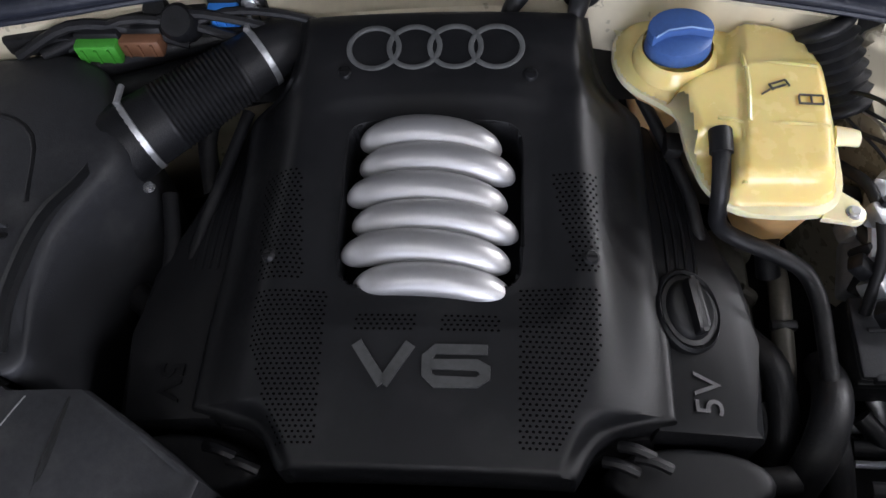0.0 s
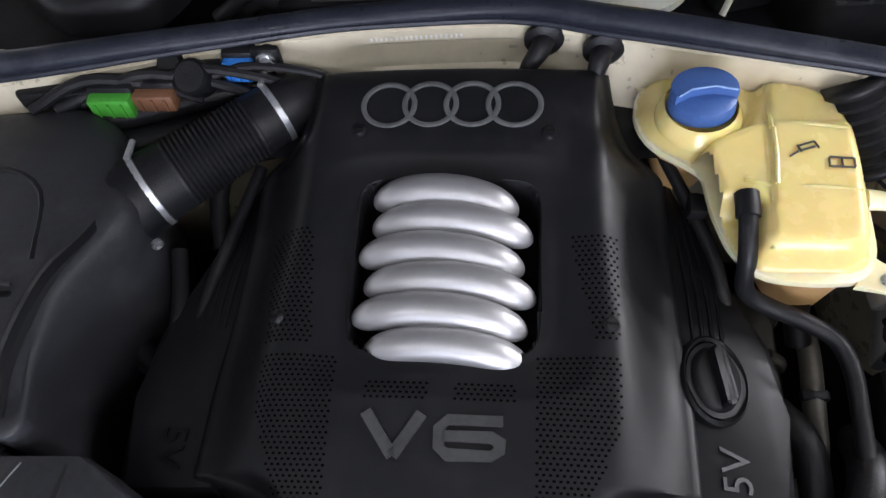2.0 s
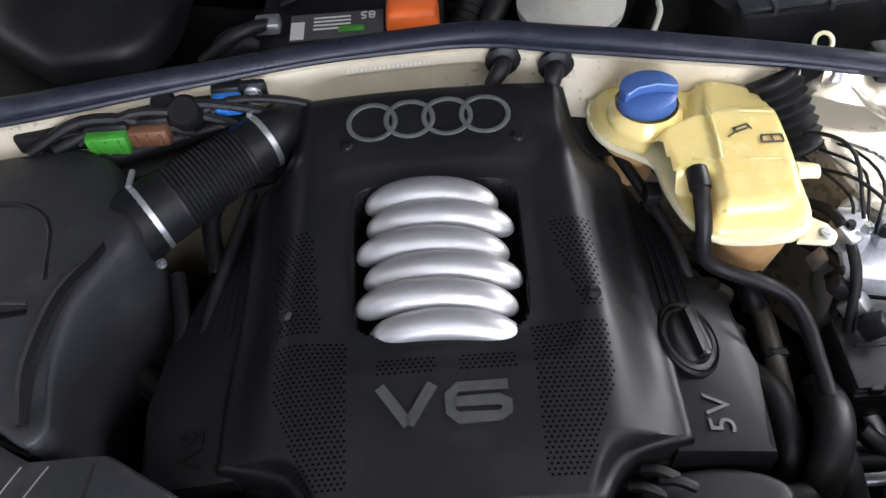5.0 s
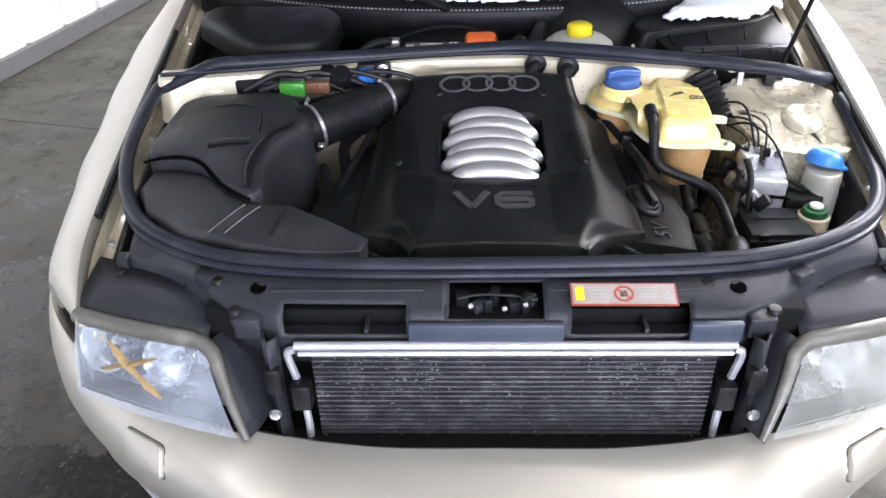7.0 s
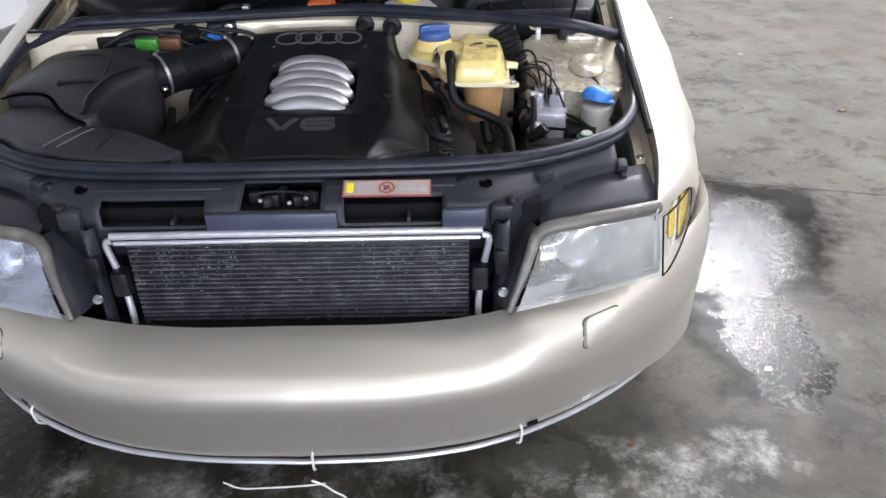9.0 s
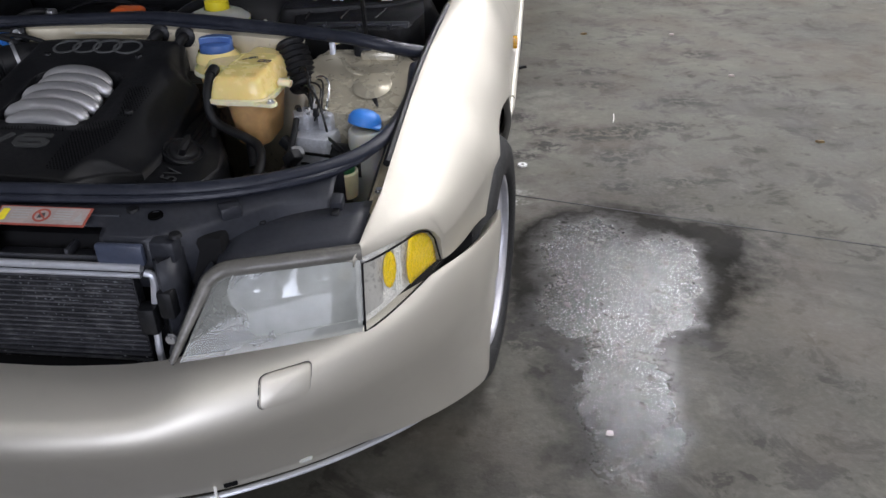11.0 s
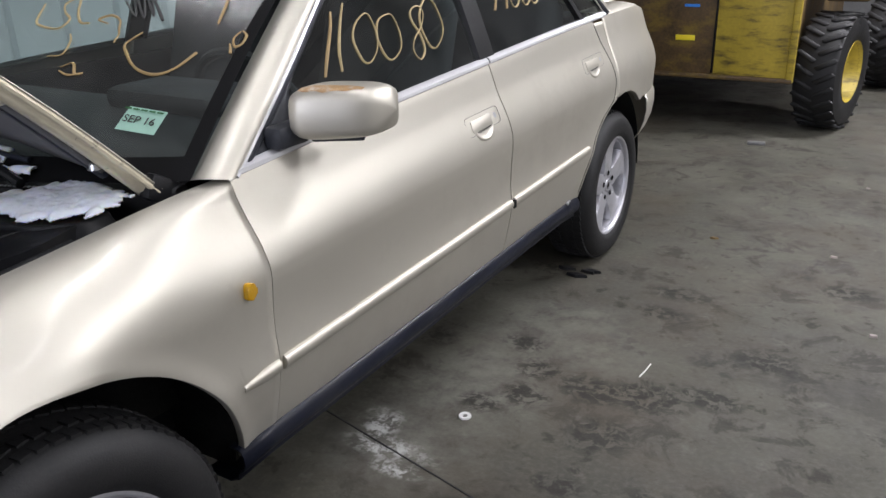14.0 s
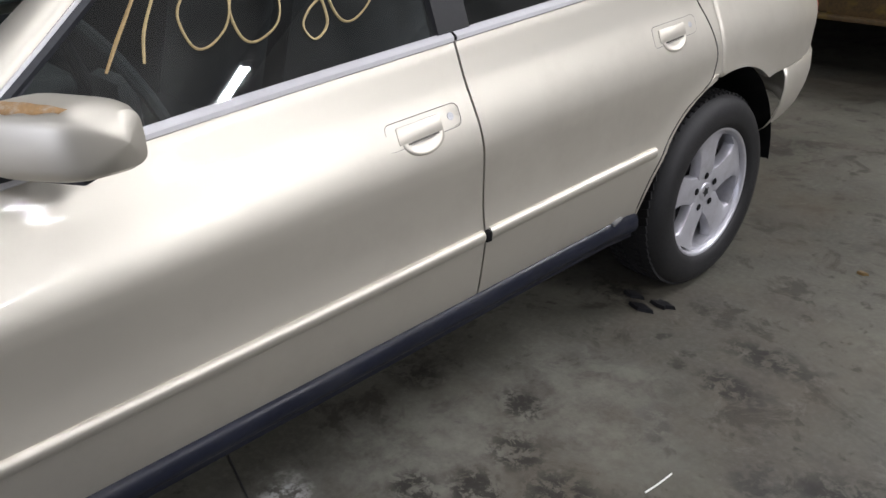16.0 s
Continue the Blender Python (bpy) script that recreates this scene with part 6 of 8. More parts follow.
# ---- engine cover ----
COVER_W = sp((0.376, 0.142), (0.385, 0.148), (0.402, 0.158), (0.420, 0.176), (0.4315, 0.215), (0.436, 0.240), (0.50, 0.240), (0.60, 0.232), (0.70, 0.226), (0.765, 0.222), (0.80, 0.188), (0.83, 0.172), (0.866, 0.163))
PLATEAU_W = sp((0.376, 0.125), (0.45, 0.155), (0.55, 0.160), (0.65, 0.152), (0.76, 0.146), (0.866, 0.150))
PLATEAU_Z = sp((0.376, 0.772), (0.42, 0.783), (0.50, 0.797), (0.60, 0.814), (0.70, 0.832), (0.79, 0.851), (0.85, 0.862), (0.866, 0.860))
FLANGE_Z = sp((0.376, 0.765), (0.42, 0.758), (0.50, 0.755), (0.60, 0.762), (0.70, 0.775), (0.766, 0.79), (0.83, 0.825), (0.866, 0.852))


def cover_z(x, y):
    a, p, w = abs(x), PLATEAU_W(y), COVER_W(y)
    zp, zf = PLATEAU_Z(y), FLANGE_Z(y)
    crown = 0.006 * (1 - (a / max(p, 0.01)) ** 2) if a < p else 0
    if a <= p or w <= p:
        z = zp + crown
    else:
        t = min((a - p) / (w - p), 1)
        z = zp + (zf - zp) * (t * t * (3 - 2 * t))
    # hollow in which the tubes lie
    hx, hy = a / 0.115, (y - 0.635) / 0.098
    d = (hx**6 + abs(hy) ** 6) ** (1 / 6)
    z -= 0.010 * (1 if d < 0.95 else max(0, 1 - (d - 0.95) / 0.35))
    # a trough between emblem and tubes
    if a < p:
        z -= 0.005 * math.exp(-(((y - 0.752) / 0.022) ** 2)) * (1 - (a / p) ** 4)
    return z


def in_window(x, y):
    u, v = (x + 0.003) / 0.096, (y - 0.6435) / 0.0925
    return abs(u) ** 8 + abs(v) ** 8 < 1


bm = bmesh.new()
NXC, ys = 96, steps(0.376, 0.436, 22) + steps(0.439, 0.866, 112)
vg = [[bm.verts.new((s * COVER_W(y), y, cover_z(s * COVER_W(y), y))) for s in steps(-1, 1, NXC)] for y in ys]
for i in range(len(ys) - 1):
    for j in range(NXC - 1):
        q = (vg[i][j], vg[i][j + 1], vg[i + 1][j + 1], vg[i + 1][j])
        c = sum((v.co for v in q), Vector()) / 4
        if not in_window(c.x, c.y):
            bm.faces.new(q)
bmesh.ops.delete(bm, geom=[v for v in bm.verts if not v.link_faces], context="VERTS")
border = [e for e in bm.edges if len(e.link_faces) == 1]
for step_out, drop in ((0.004, 0.004), (0.002, 0.05)):
    r = bmesh.ops.extrude_edge_only(bm, edges=border)
    nv = [g for g in r["geom"] if isinstance(g, bmesh.types.BMVert)]
    border = [g for g in r["geom"] if isinstance(g, bmesh.types.BMEdge) and len(g.link_faces) == 1]
    for v in nv:
        inside = in_window(v.co.x * 0.93, 0.637 + (v.co.y - 0.637) * 0.93)
        v.co.z -= drop
        if not inside:
            v.co.x *= 1 + step_out / 0.2
            v.co.y = 0.62 + (v.co.y - 0.62) * (1 + step_out / 0.25)
cover = part("engine_cover", bm, BLACK, car, "black plastic engine cover with perforated fields", angle=50)


def cover_frame(x, y, up=0.0):
    e = 0.004
    px, py = Vector((2 * e, 0, cover_z(x + e, y) - cover_z(x - e, y))), Vector((0, 2 * e, cover_z(x, y + e) - cover_z(x, y - e)))
    m = basis((x, y, cover_z(x, y)), px, py)
    return m @ Matrix.Translation((0, 0, up))


# window liner and silver tubes
ring = [(-0.003 + 0.096 * math.copysign(abs(math.cos(a)) ** 0.25, math.cos(a)), 0.6435 + 0.0925 * math.copysign(abs(math.sin(a)) ** 0.25, math.sin(a))) for a in steps(0, 2 * math.pi, 65)[:-1]]
part("window_liner", grid([[(x * k, 0.640 + (y - 0.640) * k, cover_z(x, y) + d) for x, y in ring] for k, d in ((1.012, 0.0015), (0.99, -0.004), (0.985, -0.05))], close_u=True), BLACK, cover)
part("window_floor", block(-0.003, 0.640, 0.762, 0.205, 0.205, 0.01, 0), DARK, cover)
for i, (cx, half, yc) in enumerate(((0.0, 0.082, 0.5560), (-0.0085, 0.0880, 0.5890), (0.0005, 0.0870, 0.6215), (-0.0095, 0.0850, 0.6535), (0.0005, 0.0830, 0.6865), (-0.0075, 0.0755, 0.7165))):
    z = cover_z(0.13, yc) - (0.014 if i == 0 else 0.009)
    pts, rad = [], []
    for q in steps(-1, 1, 17):
        t = math.sin(q * math.pi / 2)
        pts.append((cx + half * t, yc - 0.005 * t + 0.010 * (1 - t * t) - 0.005, z + 0.011 * (1 - t * t) - 0.012 * abs(t) ** 4))
        rad.append(max(0.0192 * (1 - 0.12 * t * t) * (1 - abs(t) ** 7) ** 0.5, 0.0015))
    part("intake_tube", rod(pts, rad, 20, fine=2), SILVER, cover, "satin silver intake tube")
# emblem of four rings
for k in range(4):
    m = cover_frame(-0.0045 + (k - 1.5) * 0.0455, 0.817, 0.0)
    part("emblem_ring", turned([(0.0253, -0.002), (0.0253, 0.0012), (0.0263, 0.0018), (0.0302, 0.0018), (0.0312, 0.0012), (0.0312, -0.002)], 48, m @ Matrix.Diagonal((1, 0.88, 1, 1))), EMBLEM, cover, "dull grey ring")
# raised V6, drawn as bars
def bar_letters(strokes, w, m, name, label):
    for pts in strokes:
        bm = None
        n = len(pts)
        out = []
        left, right = [], []
        for i, p in enumerate(pts):
            a, b = Vector(pts[max(i - 1, 0)]), Vector(pts[min(i + 1, n - 1)])
            d = (b - a).normalized()
            nn = Vector((-d.y, d.x))
            if 0 < i < n - 1:
                d1 = (Vector(p) - a).normalized()
                nn = nn / max(nn.dot(Vector((-d1.y, d1.x))), 0.4)
            left.append(Vector(p) + nn * w / 2), right.append(Vector(p) - nn * w / 2)
        bm = bmesh.new()
        rows = [[(q.x, q.y, z) for q, z in ((l, -0.002), (l, 0.0016), (r, 0.0016), (r, -0.002))] for l, r in zip(left, right)]
        grid(rows, bm=bm, cap=True)
        bmesh.ops.transform(bm, matrix=m, verts=bm.verts)
        part(name, bm, EMBLEM3, cover, label, smooth=False)


v6_m = cover_frame(0.0, 0.4695, 0.001)
bar_letters([[(-0.070, 0.021), (-0.042, -0.019)], [(-0.042, -0.019), (-0.016, 0.021)]], 0.011, v6_m, "letter_v", "grey raised letter V")
bar_letters([[(0.060, 0.016), (0.009, 0.016), (0.001, 0.008), (0.001, -0.009), (0.009, -0.016), (0.050, -0.016), (0.058, -0.010), (0.058, -0.004), (0.050, 0.001), (0.004, 0.001)]], 0.010, v6_m, "figure_6", "grey raised figure 6")
# clips
for x, y in ((-0.104, 0.789), (0.101, 0.785), (-0.172, 0.584), (0.162, 0.583)):
    fx = part("cover_clip", turned([(0.0, 0.004), (0.006, 0.004), (0.0075, 0.002), (0.0085, -0.001), (0.0105, -0.002)], 18, cover_frame(x, y)), BLACK2, cover, "black cover fastener")
    part("clip_slot", block(0, 0, 0, 0.011, 0.002, 0.002, 0, cover_frame(x, y, 0.0045)), DARK, fx)


# perforated fields
def perforations(inside, pitch=0.0062, r=0.00175):
    bm = bmesh.new()
    yy, row = 0.376, 0
    while yy < 0.80:
        xx = -0.24 + (pitch / 2 if row % 2 else 0)
        while xx < 0.24:
            if inside(xx, yy):
                m = cover_frame(xx, yy, 0.0006)
                vs = [bm.verts.new(m @ Vector((r * math.cos(a), r * 0.8 * math.sin(a), 0))) for a in steps(0, 2 * math.pi, 7)[:-1]]
                bm.faces.new(vs)
            xx += pitch
        yy += pitch * 0.80
        row += 1
    return bm


def left_field(x, y):
    low = 0.393 < y < 0.547 and -0.184 + 0.36 * max(0, 0.497 - y) < x < -0.104
    return low or (0.556 < y < 0.680 and -0.181 - 0.10 * (y - 0.556) < x < -0.132 - 0.10 * (y - 0.556))


def right_field(x, y):
    low = 0.394 < y < 0.550 and 0.090 < x < 0.172 - 0.42 * max(0, 0.492 - y)
    return low or (0.565 < y < 0.675 and 0.121 + 0.235 * max(0, 0.678 - y) < x < 0.172)


def mid_field(x, y):
    return 0.012 < abs(x) < 0.073 and 0.504 < y < 0.522


for f in (left_field, right_field, mid_field):
    tagged(part("perforation", perforations(f), HOLE, cover, smooth=False), "rows of small dark holes in the cover", kind="stuff")

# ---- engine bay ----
# Both boxes are near-black, so the shade down here lies in their colour.
part("bay_shade_box", block(0, 0.62, 0.42, 1.20, 0.66, 0.10, 0.02), DARK, car, "near-black box filling the bay bottom, shade put into its colour")
part("engine_block", block(0, 0.62, 0.60, 0.52, 0.46, 0.26, 0.03, taper=0.9), DARK, car, "near-black engine block, bay shade put into its colour")
BULK = sp((-0.68, 0.832), (-0.5, 0.858), (-0.3, 0.898), (-0.1, 0.930), (0.05, 0.936), (0.156, 0.914), (0.3, 0.881), (0.46, 0.843), (0.60, 0.797), (0.68, 0.782))
rows = []
for x in steps(-0.67, 0.445, 50):
    y = BULK(x)
    press = 0.010 * (1 if -0.13 < x < 0.085 else 0)
    rows.append([(x, y + 0.03, 0.878), (x, y - 0.002, 0.880), (x, y - 0.012, 0.872), (x, y - 0.014, 0.858), (x, y - 0.016 + press, 0.848), (x, y - 0.020 + press, 0.815), (x, y - 0.030, 0.800), (x, y - 0.035, 0.70), (x, y - 0.03, 0.50)])
bulkhead = part("bulkhead", grid(rows), PAINT_IN, car, "dull champagne bulkhead behind the engine", thick=0.002)
seal_line = [(x, BULK(x) - 0.003, 0.893 + 0.004 * math.sin(9 * x) - 0.40 * max(0, abs(x) - 0.56)) for x in steps(-0.67, 0.50, 21)]
rear_seal = part("rear_seal", rod(seal_line + [(0.560, 0.812, 0.886), (0.615, 0.812, 0.874), (0.655, 0.835, 0.858), (0.684, 0.872, 0.842)], 0.0155, 12, fine=3, flat=0.85), RUBBER, car, "thick black rubber seal along the bulkhead")
part("seal_groove", rod([(x, BULK(x) - 0.017, 0.887) for x in steps(-0.66, 0.50, 21)], 0.0045, 8, fine=3), RUBBER, rear_seal)
# stamped code as plain ticks
random.seed(5)
for i in range(19):
    x = -0.104 + i * 0.0058
    part("code_tick", block(x, BULK(x) - 0.0145, 0.8625, 0.0026, 0.0012, 0.0042 + 0.001 * (i % 2), 0), WHITE, bulkhead)
# rubber elbows and wire looms on the bulkhead
for x, lean in ((0.085, -0.01), (0.150, 0.0)):
    el = part("rubber_elbow", rod([(x + 0.01, BULK(x) - 0.012, 0.862), (x + 0.006, BULK(x) - 0.034, 0.862), (x + lean, BULK(x) - 0.050, 0.842), (x + lean, BULK(x) - 0.054, 0.80)], [0.013, 0.012, 0.009, 0.008], 12), HOSE, car, "black rubber loom elbow")
    part("collar", turned([(0.023, 0), (0.023, 0.006), (0.017, 0.009), (0.011, 0.010)], 20, pose(x + 0.01, BULK(x) - 0.016, 0.862, 90)), HOSE, el)


def corrugated(a, b, r, ribs, name, mat, parent, label, sag=0.0, deep=0.0028, r2=None, smooth_ends=0.06):
    """A bellows hose from a to b."""
    a, b = Vector(a), Vector(b)
    pts, rad = [], []
    k = ribs * 2
    for i in range(k + 1):
        t = i / k
        pts.append(a.lerp(b, t) + Vector((0, 0, -sag * math.sin(math.pi * t))))
        rad.append(r + ((r2 or r) - r) * t + (deep if i % 2 else -deep) * (1 if smooth_ends < t < 1 - smooth_ends else 0))
    return part(name, rod(pts, rad, 28, fine=2), mat, parent, label, angle=70)


# intake hose with two clamps
hose_a, hose_b = Vector((-0.349, 0.742, 0.806)), Vector((-0.211, 0.848, 0.820))
intake = corrugated(hose_a, hose_b, 0.045, 30, "intake_hose", BLACK2, car, "black ribbed intake hose with steel clamps", deep=0.0012, r2=0.036, smooth_ends=0.2)
axis = (hose_b - hose_a).normalized()
for t, r in ((0.0, 0.0445), (0.97, 0.0355)):
    c = hose_a.lerp(hose_b, t)
    m = basis(c, axis.orthogonal(), axis.cross(axis.orthogonal()))
    part("clamp", turned([(r, -0.0045), (r + 0.0018, -0.0034), (r + 0.0018, 0.0034), (r, 0.0042)], 40, m), ALU, intake, "bright steel hose clamp")
    s = c + Vector((0, 0, r + 0.005)) + Vector((-0.012, 0.02, -0.004))
    part("clamp_screw", rod([s - Vector((0.0, 0.012, 0)), s, s + Vector((0.0, 0.014, 0))], 0.0038, 8, fine=1), ALU, intake)
part("hose_collar", rod([hose_a - axis * 0.040, hose_a - axis * 0.012, hose_a + axis * 0.008], [0.050, 0.048, 0.044], 28, fine=2), BLACK2, intake)
part("throttle_neck", rod([hose_b - axis * 0.01, hose_b + axis * 0.03, hose_b + axis * 0.07 + Vector((0, 0, -0.03))], [0.035, 0.034, 0.026], 24, fine=2), BLACK2, intake)


for pts, r in (([(-0.47, 0.815, 0.822), (-0.40, 0.832, 0.826), (-0.32, 0.856, 0.828), (-0.22, 0.884, 0.826)], 0.015), ([(-0.46, 0.80, 0.798), (-0.38, 0.815, 0.800), (-0.30, 0.84, 0.800), (-0.20, 0.872, 0.796)], 0.020),
               ([(-0.44, 0.79, 0.770), (-0.36, 0.80, 0.770), (-0.28, 0.83, 0.768), (-0.18, 0.86, 0.765)], 0.022), ([(-0.47, 0.828, 0.846), (-0.42, 0.846, 0.858), (-0.36, 0.866, 0.862), (-0.28, 0.888, 0.856)], 0.009)):
    part("wiring_trunk", rod(pts, r, 10), BLACK2, car, "thick black wiring trunk along the bulkhead")


# air box: lid, slot, front duct
def lid_top(x, y):
    return 0.020 * math.exp(-(((x + 0.47) / 0.13) ** 2) - (((y - 0.70) / 0.14) ** 2)) - 0.10 * max(0, 0.56 - y) - 0.08 * max(0, -0.56 - x)


lid = [(-0.622, 0.800), (-0.600, 0.828), (-0.440, 0.842), (-0.392, 0.812), (-0.352, 0.735), (-0.338, 0.690), (-0.352, 0.655), (-0.388, 0.585), (-0.396, 0.520), (-0.388, 0.452), (-0.408, 0.436), (-0.460, 0.470), (-0.510, 0.535), (-0.560, 0.560), (-0.615, 0.565), (-0.628, 0.60)]


def dense(outline, k=4):
    out = []
    for i in range(len(outline)):
        a, b = Vector(outline[i]), Vector(outline[(i + 1) % len(outline)])
        out += [tuple(a.lerp(b, j / k)) for j in range(k)]
    return out


def dome(outline, z0, z1, top, inset=0.10, rings=7, round_=0.02, foot=0.10):
    """A moulded shell: the outline rises from z0 to a rounded shoulder and a shaped top."""
    c = Vector((sum(p[0] for p in outline) / len(outline), sum(p[1] for p in outline) / len(outline)))
    rows = [[(c.x + (x - c.x) * (1 + foot), c.y + (y - c.y) * (1 + foot), z0) for x, y in outline]]
    for k in range(5):
        a = math.pi / 2 * k / 4
        q = 1 - (1 - math.cos(a)) * round_ / 0.13
        rows.append([(c.x + (x - c.x) * q, c.y + (y - c.y) * q, z1 - round_ * (1 - math.sin(a)) + top(x, y) * (k / 4)) for x, y in outline])
    for j in range(1, rings + 1):
        q = (1 - round_ / 0.13) * (1 - j / rings)
        rows.append([(c.x + (x - c.x) * q, c.y + (y - c.y) * q, z1 + top(c.x + (x - c.x) * q, c.y + (y - c.y) * q)) for x, y in outline])
    bm = grid(rows, close_u=True)
    bmesh.ops.remove_doubles(bm, verts=bm.verts, dist=1e-5)
    return bm


airbox = part("air_box", dome(dense(rounded(lid, 0.02, 3), 1), 0.60, 0.842, lid_top, round_=0.016, foot=-0.06), AIRBOX, car, "dusty black air filter box")
part("lid_slot", slab(rounded([(-0.505, 0.566), (-0.47, 0.574), (-0.436, 0.578), (-0.434, 0.584), (-0.47, 0.582), (-0.507, 0.575)], 0.004), 0.845, 0.853, 0), DARK, airbox, "moulded dark slot")
part("lid_step", rod([(-0.585, 0.60, 0.840), (-0.575, 0.70, 0.846), (-0.50, 0.73, 0.858), (-0.44, 0.70, 0.858), (-0.425, 0.62, 0.852)], 0.0045, 8), BLACK2, airbox)
part("lid_ridge", rod([(-0.36, 0.735, 0.838), (-0.375, 0.66, 0.842), (-0.405, 0.60, 0.846), (-0.42, 0.52, 0.842), (-0.415, 0.46, 0.832)], [0.008, 0.012, 0.012, 0.010, 0.006], 8), BLACK2, airbox)
duct = [(-0.612, 0.556), (-0.560, 0.552), (-0.510, 0.528), (-0.462, 0.462), (-0.404, 0.428), (-0.330, 0.434), (-0.262, 0.392), (-0.205, 0.352), (-0.215, 0.318), (-0.30, 0.312), (-0.40, 0.325), (-0.50, 0.362), (-0.580, 0.430), (-0.615, 0.50)]
snout = part("air_duct", dome(dense(duct, 2), 0.62, 0.812, lambda x, y: -0.10 * max(0, 0.40 - y) - 0.05 * max(0, x + 0.40) + 0.010 * math.exp(-(((x + 0.47) / 0.1) ** 2)), round_=0.014, foot=-0.05), AIRBOX, car, "dusty black front air duct")


def duct_z(x, y):
    return 0.812 - 0.10 * max(0, 0.40 - y) - 0.05 * max(0, x + 0.40) + 0.010 * math.exp(-(((x + 0.47) / 0.1) ** 2))


for x in (-0.425, -0.400):
    part("duct_scuff", rod([(x - 0.026 + 0.040 * t, 0.345 + 0.078 * t, duct_z(x - 0.026 + 0.04 * t, 0.345 + 0.078 * t) + 0.0008) for t in steps(0, 1, 6)], 0.0009, 6, fine=1), SCRATCH, snout, "pale scuff line across the duct")
part("duct_step", rod([(-0.362, 0.33, 0.800), (-0.352, 0.37, 0.809), (-0.345, 0.425, 0.808)], 0.004, 8), BLACK2, snout)
# Black bar laid on for the shadow in the joint before the lid.
part("lid_gap_shade", rod([(-0.622, 0.561, 0.826), (-0.590, 0.5605, 0.834), (-0.558, 0.556, 0.838), (-0.530, 0.546, 0.840), (-0.505, 0.526, 0.840), (-0.484, 0.497, 0.838), (-0.460, 0.466, 0.834), (-0.432, 0.447, 0.828), (-0.404, 0.433, 0.822)], [0.002] + [0.0036] * 7 + [0.002], 8, fine=3), HOLE, airbox, "black bar put in for the shaded gap between lid and duct")
part("slot_lip", rod([(-0.508, 0.586, 0.8545), (-0.47, 0.591, 0.8575), (-0.434, 0.589, 0.8575)], 0.0022, 8, fine=3), AIRBOX, airbox)
part("duct_screw", turned([(0, 0.005), (0.006, 0.004), (0.007, 0)], 10, pose(-0.325, 0.672, 0.80)), STEEL, airbox)

# connector row beside the bulkhead
for name, x, y, z, s, mat, label in (("green_plug", -0.402, 0.838, 0.848, (0.052, 0.030, 0.030), GREEN, "bright green wiring plug"), ("brown_plug", -0.352, 0.846, 0.848, (0.050, 0.030, 0.026), BROWN, "brown wiring plug"),
                                     ("blue_plug", -0.256, 0.880, 0.858, (0.036, 0.026, 0.028), SKY_BLUE, "bright blue wiring plug")):
    pl = part(name, block(x, y, z, *s, 0.004), mat, car, label)
    part("plug_hood", block(x, y + 0.012, z + 0.012, s[0] * 1.08, s[1] * 0.9, s[2] * 0.7, 0.006), BLACK2, pl)
    for k in range(3):
        part("plug_rib", block(x - s[0] * 0.3 + k * s[0] * 0.3, y - s[1] * 0.52, z, 0.003, 0.003, s[2] * 0.7, 0), mat, pl)
for x, y, r in ((-0.305, 0.868, 0.022), (-0.335, 0.888, 0.017), (-0.222, 0.902, 0.012)):
    pl = part("round_plug", turned([(0, 0.030), (r * 0.8, 0.030), (r, 0.024), (r, -0.02), (r * 1.1, -0.024), (r * 1.1, -0.04)], 18, pose(x, y, 0.850, 35)), BLACK2, car, "black round wiring plug")
screw_plate = part("earth_plate", block(-0.222, 0.886, 0.866, 0.034, 0.010, 0.034, 0.004), BLACK2, car, "black plate with a pale screw")
part("screw", turned([(0, 0.010), (0.007, 0.010), (0.008, 0.004), (0.012, 0.003), (0.012, 0)], 12, pose(-0.222, 0.881, 0.868, 90)), STEEL, screw_plate)
random.seed(11)
for k in range(4):
    x0 = -0.50 + 0.06 * k
    part("wire_loom", rod([(x0, 0.825 + 0.01 * k, 0.845 + 0.006 * random.random()), (x0 + 0.07, 0.845 + 0.008 * k, 0.868 + 0.012 * random.random()), (x0 + 0.14, 0.852 + 0.006 * k, 0.862), (x0 + 0.20, 0.850 + 0.006 * k, 0.838)], 0.0042 + 0.003 * random.random(), 8), HOSE, car, "black wire loom")
part("strut_dome", dome([(-0.585 + 0.085 * math.cos(a), 0.875 + 0.05 * math.sin(a)) for a in steps(0, 2 * math.pi, 25)[:-1]], 0.70, 0.858, lambda x, y: 0.0, round_=0.03), PAINT_IN, car, "dull champagne suspension tower")
part("corner_box", block(-0.475, 0.852, 0.850, 0.09, 0.035, 0.03, 0.006), BLACK2, car)

# cylinder head covers with raised marking
for sx in (1, -1):
    out = [(0.232, 0.835), (0.262, 0.73), (0.296, 0.668), (0.334, 0.60), (0.342, 0.526), (0.336, 0.424), (0.226, 0.424), (0.226, 0.60)]
    bm = slab([(sx * x, y) for x, y in (out if sx > 0 else out[::-1])], 0.60, 0.745, 0.010, None, lambda x, y: -0.22 * max(0, abs(x) - 0.25))
    head = part("head_cover", bm, BLACK, car, "black cylinder head cover with raised marking")
    letters("marking", "5V", 0.042, 0.0008, basis((sx * 0.282, 0.466, 0.7385), (0, sx, 0), (-sx, 0, sx * 0.22 * sx)), EMBLEM2 if sx > 0 else BLACK2, head, "raised 5V marking")
    for k in range(4):
        part("cover_groove", rod([(sx * (0.252 + 0.010 * k), 0.56 + 0.04, 0.742 - 0.002 * k), (sx * (0.250 + 0.010 * k), 0.66, 0.743 - 0.002 * k), (sx * (0.240 + 0.008 * k), 0.76, 0.743)], 0.0022, 6), BLACK, head)
